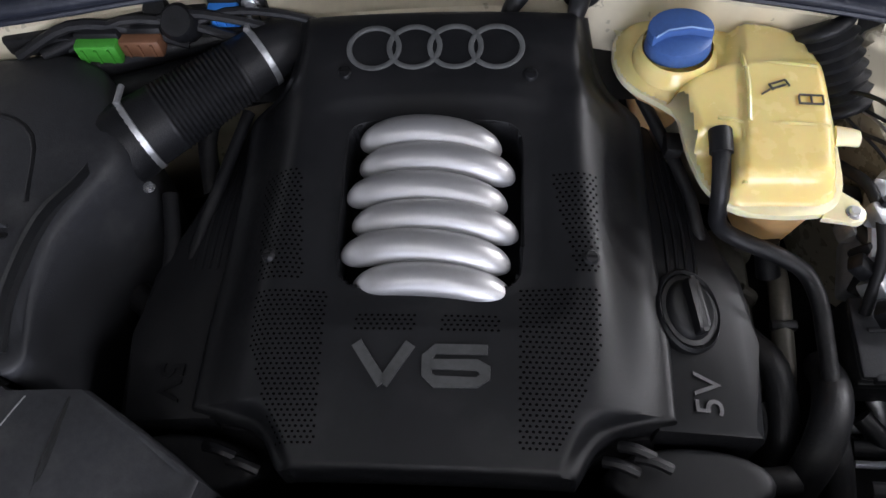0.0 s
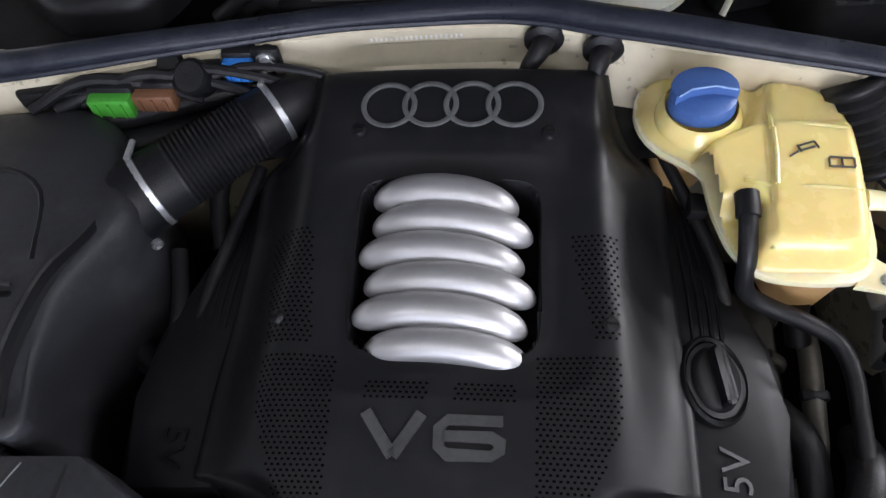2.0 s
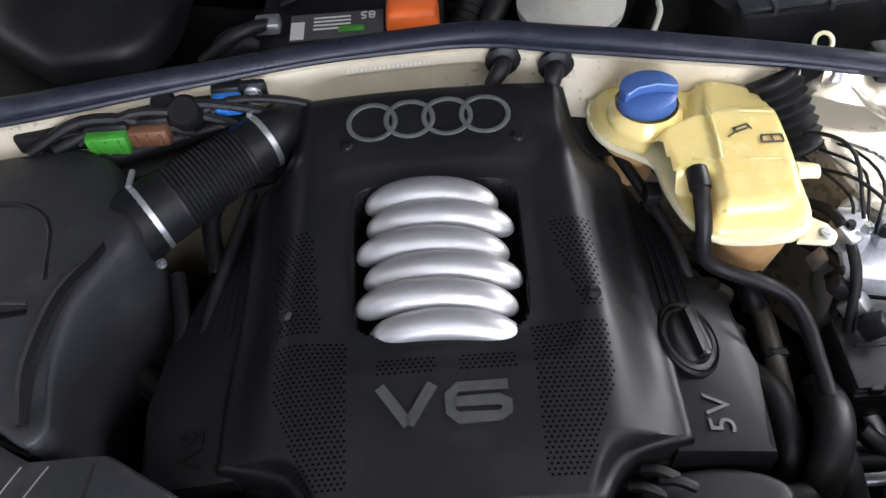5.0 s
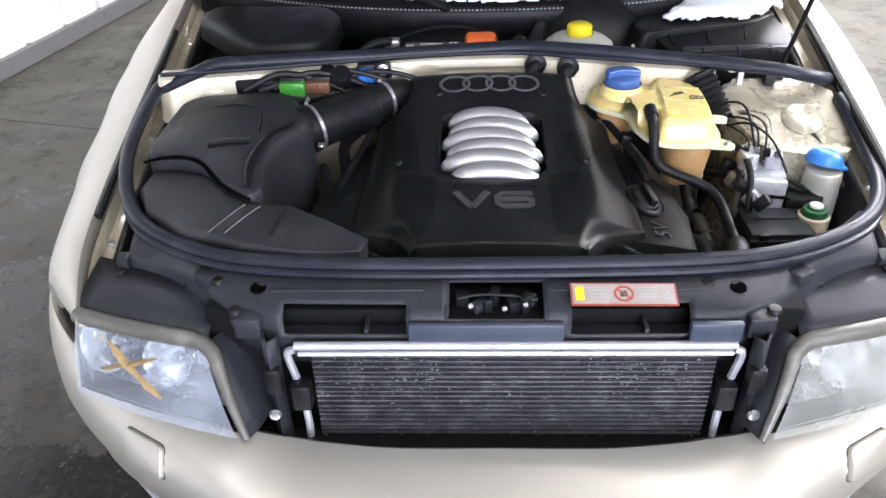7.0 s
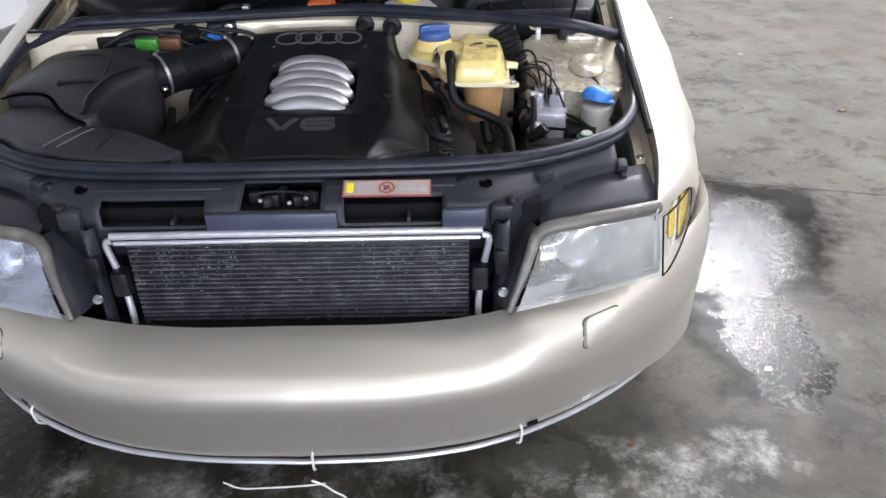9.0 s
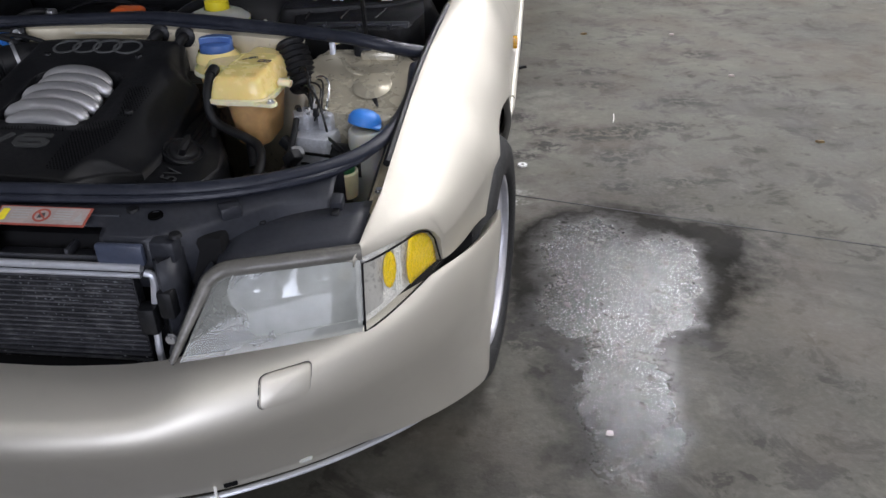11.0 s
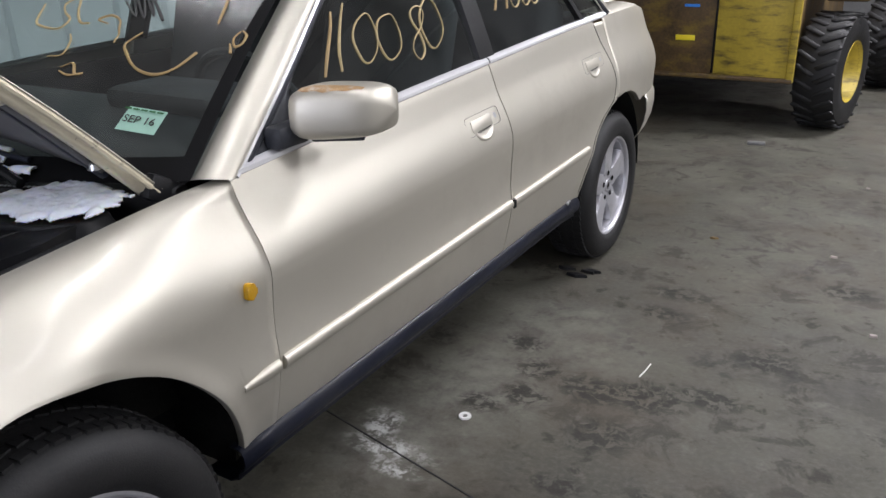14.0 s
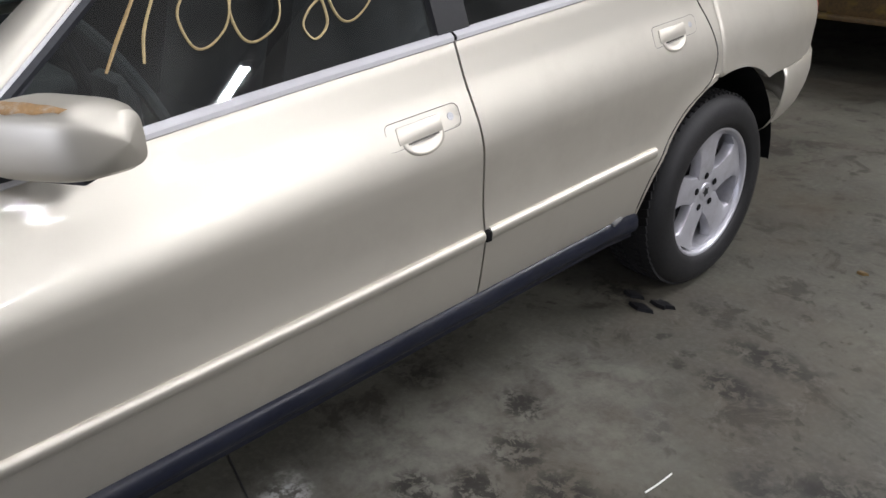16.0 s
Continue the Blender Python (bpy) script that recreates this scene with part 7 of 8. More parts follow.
# oil filler cap
cap_m = pose(0.268, 0.556, 0.744, 0, 22, 0) @ Matrix.Diagonal((0.80, 1.0, 1.0, 1.0))
oil = part("oil_filler_cap", turned([(0.0, 0.010), (0.028, 0.010), (0.0325, 0.007), (0.0345, 0.002), (0.040, 0.001), (0.041, -0.006)], 36, cap_m), BLACK, car, "black oil filler cap with a finger bar")
part("finger_bar", slab(rounded([(-0.010, -0.031), (0.007, -0.031), (0.010, 0.031), (-0.006, 0.031)], 0.005), 0.008, 0.021, 0.004, cap_m @ pose(0, 0, 0, 0, 0, 16)), BLACK, oil)
part("cap_recess", turned([(0.042, 0.001), (0.045, 0.004), (0.048, 0.001), (0.048, -0.01)], 36, cap_m), BLACK2, oil)

# ---- coolant reservoir ----
tank_out = [(0.200, 0.880), (0.193, 0.835), (0.208, 0.798), (0.245, 0.772), (0.262, 0.758), (0.266, 0.712), (0.280, 0.662), (0.306, 0.634), (0.355, 0.628), (0.404, 0.632), (0.420, 0.662), (0.424, 0.755), (0.418, 0.822), (0.392, 0.858), (0.322, 0.880), (0.245, 0.900)]
tank_d = dense(rounded(tank_out, 0.02, 3), 1)


def inside_by(x, y, outline):
    """How far a point lies inside an outline; negative outside."""
    best, inside, n = 9.0, False, len(outline)
    for i in range(n):
        (x0, y0), (x1, y1) = outline[i - 1], outline[i]
        if (y0 > y) != (y1 > y) and x < (x1 - x0) * (y - y0) / (y1 - y0) + x0:
            inside = not inside
        dx, dy = x1 - x0, y1 - y0
        t = min(max(((x - x0) * dx + (y - y0) * dy) / (dx * dx + dy * dy + 1e-12), 0), 1)
        best = min(best, math.hypot(x - x0 - dx * t, y - y0 - dy * t))
    return best if inside else -best


BODY = rounded([(0.250, 0.770), (0.276, 0.792), (0.306, 0.804), (0.322, 0.866), (0.372, 0.858), (0.402, 0.838), (0.416, 0.795), (0.415, 0.740), (0.411, 0.690), (0.406, 0.650), (0.385, 0.643), (0.312, 0.643), (0.286, 0.654), (0.266, 0.690), (0.258, 0.727)], 0.016, 3)
SHELF = rounded([(0.206, 0.880), (0.200, 0.835), (0.213, 0.803), (0.250, 0.776), (0.300, 0.776), (0.345, 0.800), (0.345, 0.862), (0.300, 0.880), (0.245, 0.892)], 0.03, 4)
POCKET = rounded([(0.262, 0.706), (0.307, 0.706), (0.305, 0.636), (0.262, 0.636)], 0.012, 3)


def bulge(d, r):
    """A rounded shoulder of radius r, from 0 at the rim to 1."""
    t = min(max(d / r, 0), 1)
    return math.sqrt(max(1 - (1 - t) ** 2, 0))


def tank_top(x, y):
    """The moulded top above the flange."""
    body = (0.040 - 0.09 * max(0, 0.70 - y) + 0.004 * (1 if x > 0.327 + 0.1 * (y - 0.8) else 0) - 0.003 * (1 if y > 0.795 else 0)) * bulge(inside_by(x, y, BODY), 0.017)
    shelf = 0.020 * bulge(inside_by(x, y, SHELF), 0.022) + 0.006 * math.exp(-(((x - 0.259) / 0.05) ** 2) - (((y - 0.822) / 0.05) ** 2))
    body *= 1 - 0.85 * bulge(inside_by(x, y, POCKET), 0.010)
    return max(body, shelf if inside_by(x, y, SHELF) > 0 else 0)


rows = [[(x, y, 0.8158 + tank_top(x, y)) for x in steps(0.194, 0.424, 78)] for y in steps(0.628, 0.898, 92)]
bm = grid(rows)
bmesh.ops.delete(bm, geom=[f for f in bm.faces if inside_by(*f.calc_center_median()[:2], tank_d) < 0.003], context="FACES")
bmesh.ops.delete(bm, geom=[v for v in bm.verts if not v.link_faces], context="VERTS")
for k in range(2):
    bmesh.ops.smooth_vert(bm, verts=bm.verts, factor=0.5, use_axis_z=True)
tank = part("coolant_reservoir", bm, TANK, car, "aged yellow coolant reservoir with a blue cap", angle=80)
part("flange", slab(tank_d, 0.808, 0.8165, 0.003), TANK_PALE, tank, "pale moulded seam flange")
low = rounded([(0.318, 0.690), (0.326, 0.660), (0.352, 0.640), (0.392, 0.640), (0.410, 0.664), (0.412, 0.780), (0.390, 0.810), (0.330, 0.800)], 0.02, 4)
part("lower_shell", dome(low, 0.715, 0.810, lambda x, y: 0, round_=0.01, foot=-0.22), TANK_LOW, tank, "brown stained lower tank")
part("lower_neck", dome([(0.250 + 0.036 * math.cos(a), 0.825 + 0.036 * math.sin(a)) for a in steps(0, 2 * math.pi, 25)[:-1]], 0.74, 0.810, lambda x, y: 0, round_=0.01, foot=-0.1), TANK_LOW, tank)
part("outlet_stub", rod([(0.368, 0.655, 0.722), (0.372, 0.645, 0.700), (0.378, 0.630, 0.680)], [0.014, 0.013, 0.014], 14), BLACK, tank, "black outlet stub")
part("side_stub", rod([(0.418, 0.722, 0.824), (0.430, 0.721, 0.824), (0.442, 0.720, 0.822)], [0.012, 0.011, 0.010], 14, flat=0.7), TANK_PALE, tank)
for (x, y), (mx, my), r in (((0.425, 0.634), (0.402, 0.646), 0.0125), ((0.207, 0.893), (0.222, 0.878), 0.011), ((0.398, 0.862), (0.388, 0.846), 0.010)):
    dx, dy = x - mx, y - my
    L = math.hypot(dx, dy)
    ex, ey = -dy / L, dx / L
    ear = [(mx + ex * r * 1.7, my + ey * r * 1.7), (x + ex * r, y + ey * r)] + [(x + r * (ex * math.cos(a) + dx / L * math.sin(a)), y + r * (ey * math.cos(a) + dy / L * math.sin(a))) for a in steps(0.3, math.pi - 0.3, 7)] + [(x - ex * r, y - ey * r), (mx - ex * r * 1.7, my - ey * r * 1.7)]
    part("lug", slab(ear[::-1], 0.8085, 0.8150, 0.002), TANK_PALE, tank, "pale fixing lug")
    part("lug_screw", turned([(0, 0.009), (0.0048, 0.009), (0.0056, 0.005), (0.0085, 0.004), (0.0085, 0.002)], 12, pose(x, y, 0.812)), STEEL, tank)
for pts in ([(0.330, 0.852), (0.328, 0.815), (0.326, 0.786)], [(0.322, 0.797), (0.360, 0.792), (0.400, 0.786)], [(0.318, 0.716), (0.360, 0.713), (0.400, 0.710)], [(0.328, 0.786), (0.326, 0.750), (0.322, 0.716)], [(0.292, 0.723), (0.306, 0.721), (0.318, 0.716)], [(0.316, 0.708), (0.315, 0.680), (0.313, 0.650)]):
    part("weld_ridge", rod([(x, y, 0.8145 + tank_top(x, y)) for x, y in pts], 0.0028, 8), TANK, tank)
neck = part("filler_neck", turned([(0.046, 0.0), (0.044, 0.010), (0.040, 0.014), (0.038, 0.022)], 32, pose(0.259, 0.817, 0.838)), TANK, tank)
cap_m = pose(0.259, 0.819, 0.868, -4, 0, 6) @ Matrix.Diagonal((1.0, 0.86, 1.0, 1.0))
cap = part("reservoir_cap", turned([(0.0, 0.006), (0.030, 0.006), (0.0345, 0.003), (0.0360, -0.012), (0.0350, -0.014)], 40, cap_m), BLUE, tank, "worn blue screw cap with a raised grip")
back = [(0.0345 * math.cos(a), 0.0345 * math.sin(a)) for a in steps(math.radians(-18), math.radians(204), 22)]
part("cap_grip", slab(back + [(-0.014, -0.004), (0.010, -0.002)], 0.004, 0.017, 0.0025, cap_m, seg=2), BLUE, cap)
part("worn_edge", rod([cap_m @ Vector(p) for p in ((-0.029, -0.0145, 0.0165), (-0.014, -0.0042, 0.0172), (0.010, -0.0022, 0.0172), (0.031, -0.0105, 0.0165))], 0.0011, 6, fine=1), WORN_BLUE, cap, "pale worn edge")
# pictograms: an arrow with a can, and an open book
for x0, y0, segs in ((0.356, 0.758, ((0.0, 0.0, 0.020, 0.003, 20), (-0.016, -0.008, 0.014, 0.0025, 35), (0.0, 0.008, 0.020, 0.0025, 20), (0.011, 0.006, 0.0025, 0.012, 20), (-0.009, 0.0, 0.0025, 0.012, 20))),
                     (0.386, 0.741, ((0.0, 0.007, 0.028, 0.0025, -4), (0.0, -0.007, 0.028, 0.0025, -4), (-0.014, 0, 0.0025, 0.015, -4), (0.0, 0, 0.0025, 0.015, -4), (0.014, 0, 0.0025, 0.015, -4)))):
    for dx, dy, w, h, turn in segs:
        part("pictogram", block(x0 + dx * 0.85, y0 + dy * 0.8, 0.8172 + tank_top(x0 + dx, y0 + dy), w * 0.8 if w > h else w * 0.6, h * 0.75 if h > w else h * 0.6, 0.0016, 0, pose(0, 0, 0, -3, 0, turn)), INK, tank)
# small return hose and its big sleeve
ret = part("return_hose", rod([(0.293, 0.703, 0.852), (0.293, 0.690, 0.850), (0.293, 0.672, 0.842), (0.294, 0.655, 0.826), (0.295, 0.645, 0.806), (0.298, 0.640, 0.786), (0.310, 0.636, 0.770), (0.334, 0.629, 0.759), (0.368, 0.620, 0.748), (0.396, 0.607, 0.737), (0.410, 0.580, 0.727), (0.415, 0.545, 0.714), (0.418, 0.490, 0.698), (0.420, 0.430, 0.672)], 0.0095, 14), HOSE, car, "black coolant return hose")
part("hose_cuff", rod([(0.293, 0.708, 0.853), (0.293, 0.698, 0.852), (0.293, 0.684, 0.848)], 0.0122, 14, fine=1), BLACK, ret)
part("hose_sleeve", rod([(0.419, 0.455, 0.683), (0.421, 0.425, 0.668), (0.424, 0.392, 0.645), (0.43, 0.36, 0.60)], [0.012, 0.017, 0.019, 0.018], 16), HOSE, ret)
# fatter hoses below
for pts, r in (([(0.30, 0.90, 0.74), (0.235, 0.86, 0.76), (0.22, 0.80, 0.74), (0.255, 0.74, 0.70)], 0.012), ([(0.350, 0.56, 0.655), (0.372, 0.52, 0.668), (0.378, 0.46, 0.650), (0.365, 0.40, 0.60)], 0.017),
               ([(0.32, 0.40, 0.64), (0.37, 0.40, 0.66), (0.42, 0.42, 0.64), (0.46, 0.47, 0.60)], 0.016), ([(0.27, 0.90, 0.72), (0.30, 0.80, 0.74), (0.35, 0.72, 0.70)], 0.010),
               ([(-0.25, 0.86, 0.76), (-0.30, 0.80, 0.74), (-0.29, 0.72, 0.71)], 0.012), ([(-0.40, 0.62, 0.66), (-0.34, 0.56, 0.64), (-0.33, 0.46, 0.62)], 0.018), ([(0.43, 0.74, 0.70), (0.47, 0.64, 0.74), (0.46, 0.60, 0.70)], 0.008)):
    part("coolant_hose", rod(pts, r, 14), HOSE, car, "black rubber hose in the bay")
corrugated((0.412, 0.842, 0.866), (0.452, 0.786, 0.790), 0.031, 8, "bellows_hose", HOSE, car, "black bellows hose through the bulkhead", deep=0.003)

# ---- bay, car's left corner ----
tower = part("suspension_tower", slab(rounded([(0.455, 0.862), (0.676, 0.862), (0.682, 0.680), (0.635, 0.638), (0.525, 0.662), (0.475, 0.735)], 0.035), 0.50, 0.786, 0.016, seg=4, top=lambda x, y: 0.36 * max(0, y - 0.69)), TOWER, car, "dull champagne suspension tower")
part("tower_bracket", block(0.600, 0.846, 0.842, 0.075, 0.030, 0.022, 0.006), TOWER, tower)
part("bracket_post", block(0.500, 0.850, 0.845, 0.012, 0.010, 0.045, 0.003), CAST, tower)
part("tower_flange", rod([(0.520, 0.842, 0.838), (0.545, 0.80, 0.826), (0.585, 0.786, 0.820), (0.640, 0.79, 0.822)], 0.006, 8, flat=0.5), TOWER, tower)
part("tower_pad", turned([(0.0, 0.003), (0.036, 0.003), (0.040, 0.0)], 28, pose(0.600, 0.750, 0.8100, 19.8)), TOWER, tower)
abs_unit = part("brake_unit", block(0.506, 0.645, 0.698, 0.078, 0.076, 0.112, 0.006, pose(0, 0, 0, 0, 0, -12)), CAST, car, "grey aluminium brake unit with pipes")
for x, w in ((0.480, 0.034), (0.526, 0.030)):
    part("valve_block", block(x, 0.672, 0.768, w, 0.046, 0.034, 0.005, pose(0, 0, 0, 0, 0, -12)), CAST, abs_unit)
part("unit_seam", block(0.506, 0.605, 0.722, 0.079, 0.003, 0.006, 0.001, pose(0, 0, 0, 0, 0, -12)), DARK, abs_unit)
part("unit_port", block(0.488, 0.604, 0.690, 0.020, 0.006, 0.030, 0.003, pose(0, 0, 0, 0, 0, -12)), BLACK2, abs_unit, "black plug socket")
for k in range(4):
    part("pipe_nut", turned([(0, 0.010), (0.005, 0.010), (0.0065, 0.0), (0.0065, -0.004)], 8, pose(0.470 + 0.018 * k, 0.662 - 0.005 * k, 0.786)), STEEL if k % 2 else BLACK2, abs_unit)
part("pump_motor", rod([(0.545, 0.625, 0.705), (0.575, 0.618, 0.705), (0.605, 0.612, 0.705)], 0.032, 20, fine=1), BLACK2, abs_unit, "black pump motor")
for k in range(5):
    x = 0.478 + 0.010 * k
    part("brake_pipe", rod([(x, 0.665, 0.766), (x + 0.004, 0.70 + 0.01 * (k % 3), 0.795 + 0.008 * k), (x + 0.012 * (k % 2) - 0.03, 0.76, 0.800 + 0.006 * k), (0.43 + 0.006 * k, 0.82, 0.78)], 0.0021, 6), STEEL if k % 3 == 1 else BLACK2, abs_unit)
part("thin_wire", rod([(0.54, 0.62, 0.735), (0.57, 0.58, 0.742), (0.55, 0.60, 0.75), (0.50, 0.66, 0.75)], 0.0034, 6), BLACK2, abs_unit)
for k in range(5):
    part("unit_plug", block(0.455 + 0.006 * k, 0.70 - 0.035 * k, 0.735 - 0.01 * (k % 2), 0.026, 0.022, 0.030, 0.004, pose(0, 0, 0, 10 * k, 20, 15 * k)), (BLACK2, ALU, BLACK, ALU, BLACK2)[k], abs_unit)
bottle = part("washer_bottle", dome([(0.606 + 0.033 * math.cos(a), 0.626 + 0.035 * math.sin(a)) for a in steps(0, 2 * math.pi, 25)[:-1]], 0.55, 0.768, lambda x, y: 0, round_=0.012, foot=0.05), CLOUDY, car, "milky washer bottle with a bright blue cap")
part("bottle_cap", turned([(0.0, 0.020), (0.016, 0.021), (0.030, 0.014), (0.036, 0.004), (0.037, -0.010), (0.034, -0.012)], 28, pose(0.606, 0.636, 0.783, -14, 12) @ Matrix.Scale(0.88, 4)), SKY_BLUE, bottle, "bright blue hinged cap")
part("cap_tab", block(0.632, 0.618, 0.776, 0.016, 0.020, 0.006, 0.002, pose(0, 0, 0, 0, 12)), SKY_BLUE, bottle)
steer = part("steering_fluid_pot", turned([(0.030, -0.06), (0.033, -0.02), (0.034, 0.0), (0.030, 0.004)], 28, pose(0.575, 0.556, 0.712) @ Matrix.Scale(0.82, 4)), TANK_PALE, car, "yellowed steering fluid pot with a green cap")
part("pot_cap", turned([(0.0, 0.022), (0.018, 0.022), (0.019, 0.016), (0.027, 0.015), (0.029, 0.010), (0.029, -0.002)], 24, pose(0.575, 0.556, 0.714) @ Matrix.Scale(0.76, 4)), GREEN_DARK, steer, "green and black screw cap")
part("cap_top", turned([(0.0, 0.004), (0.014, 0.004), (0.016, 0.0)], 20, pose(0.575, 0.556, 0.7305) @ Matrix.Scale(0.8, 4)), WHITE, steer)
fuse = part("relay_box", block(0.505, 0.545, 0.668, 0.125, 0.105, 0.065, 0.010, taper=0.94), BLACK2, car, "black relay box with a flat lid")
part("relay_lid", block(0.505, 0.545, 0.703, 0.112, 0.092, 0.008, 0.003), AIRBOX, fuse)
part("lid_rib", block(0.505, 0.552, 0.708, 0.085, 0.006, 0.004, 0.0015), AIRBOX, fuse)
part("lid_catch", block(0.470, 0.500, 0.700, 0.016, 0.010, 0.014, 0.002), BLACK2, fuse)
part("lid_edge", block(0.505, 0.497, 0.690, 0.118, 0.006, 0.012, 0.002), BLACK, fuse)
random.seed(21)
for k in range(10):
    a = Vector((0.30 + 0.20 * random.random(), 0.36 + 0.14 * random.random(), 0.58 + 0.08 * random.random()))
    part("bay_fitting", rod([a, a + Vector((0.03, 0.0, 0.01)), a + Vector((0.05 * random.random(), 0.03, 0.02))], 0.008 + 0.008 * random.random(), 10), (BLACK2, ALU, HOSE)[k % 3], car, "small greasy fitting in the bay")
for k, (x, y, z) in enumerate(((0.205, 0.412, 0.735), (0.222, 0.402, 0.730), (0.190, 0.398, 0.728), (-0.215, 0.40, 0.735), (-0.19, 0.388, 0.73))):
    part("front_fitting", rod([(x - 0.015, y, z), (x, y - 0.004, z + 0.006), (x + 0.018, y - 0.01, z)], 0.006, 8), (BLACK2, HOSE, BLACK2, BLACK2, HOSE)[k], car, "small metal fitting ahead of the cover")
part("timing_cover", dome([(0.262 + 0.085 * math.cos(a), 0.385 + 0.035 * math.sin(a)) for a in steps(0, 2 * math.pi, 25)[:-1]], 0.60, 0.715, lambda x, y: 0, round_=0.02), BLACK, car, "black belt cover ahead of the engine")
part("timing_cover", dome([(-0.262 + 0.085 * math.cos(a), 0.385 + 0.035 * math.sin(a)) for a in steps(0, 2 * math.pi, 25)[:-1]], 0.60, 0.715, lambda x, y: 0, round_=0.02), BLACK, car, "black belt cover ahead of the engine")

part("engine_flank", block(0.345, 0.60, 0.585, 0.07, 0.30, 0.10, 0.02, taper=0.8), BARREL, car, "greasy grey-brown side of the engine block")
for k in range(4):
    part("flank_rib", rod([(0.365, 0.50 + 0.06 * k, 0.60), (0.372, 0.505 + 0.06 * k, 0.63), (0.355, 0.51 + 0.06 * k, 0.645)], 0.007, 8), BARREL, car)
part("oil_pipe", rod([(0.405, 0.70, 0.610), (0.398, 0.64, 0.650), (0.392, 0.57, 0.655), (0.388, 0.50, 0.640), (0.375, 0.46, 0.590)], 0.0125, 12), BARREL, car, "grimy grey-brown pipe beside the engine")
part("pipe_clip", block(0.392, 0.575, 0.662, 0.030, 0.012, 0.012, 0.003), BLACK2, car, "small black pipe clip")
part("coolant_hose", rod([(0.432, 0.535, 0.640), (0.424, 0.500, 0.682), (0.414, 0.462, 0.696), (0.400, 0.425, 0.682), (0.385, 0.395, 0.640)], [0.018, 0.020, 0.021, 0.021, 0.020], 16), HOSE, car, "thick black coolant hose beside the belt cover")
# looms and cables round the tank and the brake unit
for pts, r, mat in (([(0.205, 0.86, 0.80), (0.232, 0.80, 0.785), (0.262, 0.74, 0.765), (0.282, 0.69, 0.750), (0.292, 0.65, 0.730), (0.31, 0.62, 0.70)], 0.0075, HOSE),
                    ([(0.445, 0.73, 0.76), (0.462, 0.68, 0.785), (0.470, 0.62, 0.765), (0.462, 0.57, 0.71)], 0.0065, HOSE),
                    ([(0.455, 0.745, 0.80), (0.480, 0.70, 0.825), (0.512, 0.655, 0.812), (0.535, 0.615, 0.765)], 0.0023, BLACK2),
                    ([(0.43, 0.80, 0.80), (0.455, 0.76, 0.842), (0.478, 0.72, 0.845), (0.492, 0.675, 0.785)], 0.0025, BLACK2),
                    ([(0.58, 0.80, 0.80), (0.60, 0.74, 0.80), (0.625, 0.68, 0.775), (0.636, 0.60, 0.74)], 0.0060, HOSE),
                    ([(-0.24, 0.80, 0.77), (-0.262, 0.72, 0.755), (-0.285, 0.64, 0.735), (-0.30, 0.55, 0.71)], 0.0075, HOSE),
                    ([(-0.33, 0.70, 0.74), (-0.318, 0.63, 0.725), (-0.325, 0.55, 0.70), (-0.345, 0.48, 0.67)], 0.010, HOSE)):
    part("cable_loom", rod(pts, r, 10), mat, car, "black cable loom in the bay")
for x, y, z, k in ((0.262, 0.745, 0.775, 0), (0.468, 0.655, 0.778, 1), (0.492, 0.700, 0.772, 2), (0.455, 0.61, 0.742, 3)):
    cl = part("loom_clip", block(x, y, z, 0.020, 0.026, 0.020, 0.004, pose(0, 0, 0, 12 * k, 8, 25 * k)), (BLACK2, ALU, WHITE, BLACK2)[k], car, "small loom clip")

# ---- plenum behind the bulkhead ----
part("plenum_floor", grid([[(x, y, 0.79) for x in steps(-0.72, 0.72, 9)] for y in (0.80, 0.95, 1.10, 1.34)]), BLACK2, car, "dark plenum tray")
rows = [[(s * 0.72, screen(s, 0).y - d, 0.912 - h) for s in steps(-1, 1, 31)] for d, h in ((-0.03, -0.008), (0.0, 0.0), (0.024, 0.004), (0.028, 0.016), (0.01, 0.11))]
cowl = part("cowl_trim", grid(rows), BLACK2, car, "black cowl trim at the windscreen's foot", thick=0.003)
bm = bmesh.new()
for k in range(120):
    s = -0.80 + 1.6 * k / 119
    block(s * 0.72, screen(s, 0).y - 0.020, 0.9125, 0.005, 0.006, 0.002, 0, None, bm)
tagged(part("cowl_teeth", bm, ALU, cowl, smooth=False), "row of small pale teeth on the cowl", kind="stuff")
filter_box = part("filter_housing", dome(dense(rounded([(-0.668, 1.12), (-0.575, 1.005), (-0.480, 0.930), (-0.372, 0.935), (-0.338, 1.00), (-0.335, 1.13), (-0.36, 1.165), (-0.66, 1.20)], 0.03, 3), 1), 0.86, 0.908, lambda x, y: 0.010 * math.exp(-(((x + 0.39) / 0.06) ** 2)) + 0.008 * math.exp(-(((x + 0.58) / 0.07) ** 2)) - 0.06 * max(0, 1.02 - y), round_=0.018, foot=0.02), BLACK, car, "glossy black air filter housing in the plenum")
ecu = part("control_box", dome(dense(rounded([(0.335, 1.035), (0.600, 1.105), (0.668, 1.165), (0.655, 1.235), (0.36, 1.165), (0.325, 1.11)], 0.02), 1), 0.80, 0.886, lambda x, y: 0, round_=0.008, foot=0.22), BLACK2, car, "black control unit box under snow")
for k in range(3):
    part("box_rib", rod([(0.40 + 0.08 * k, 1.005 + 0.010 * k, 0.870), (0.40 + 0.085 * k, 1.04 + 0.016 * k, 0.874), (0.40 + 0.09 * k, 1.075 + 0.02 * k, 0.876)], 0.003, 6), BLACK2, ecu)
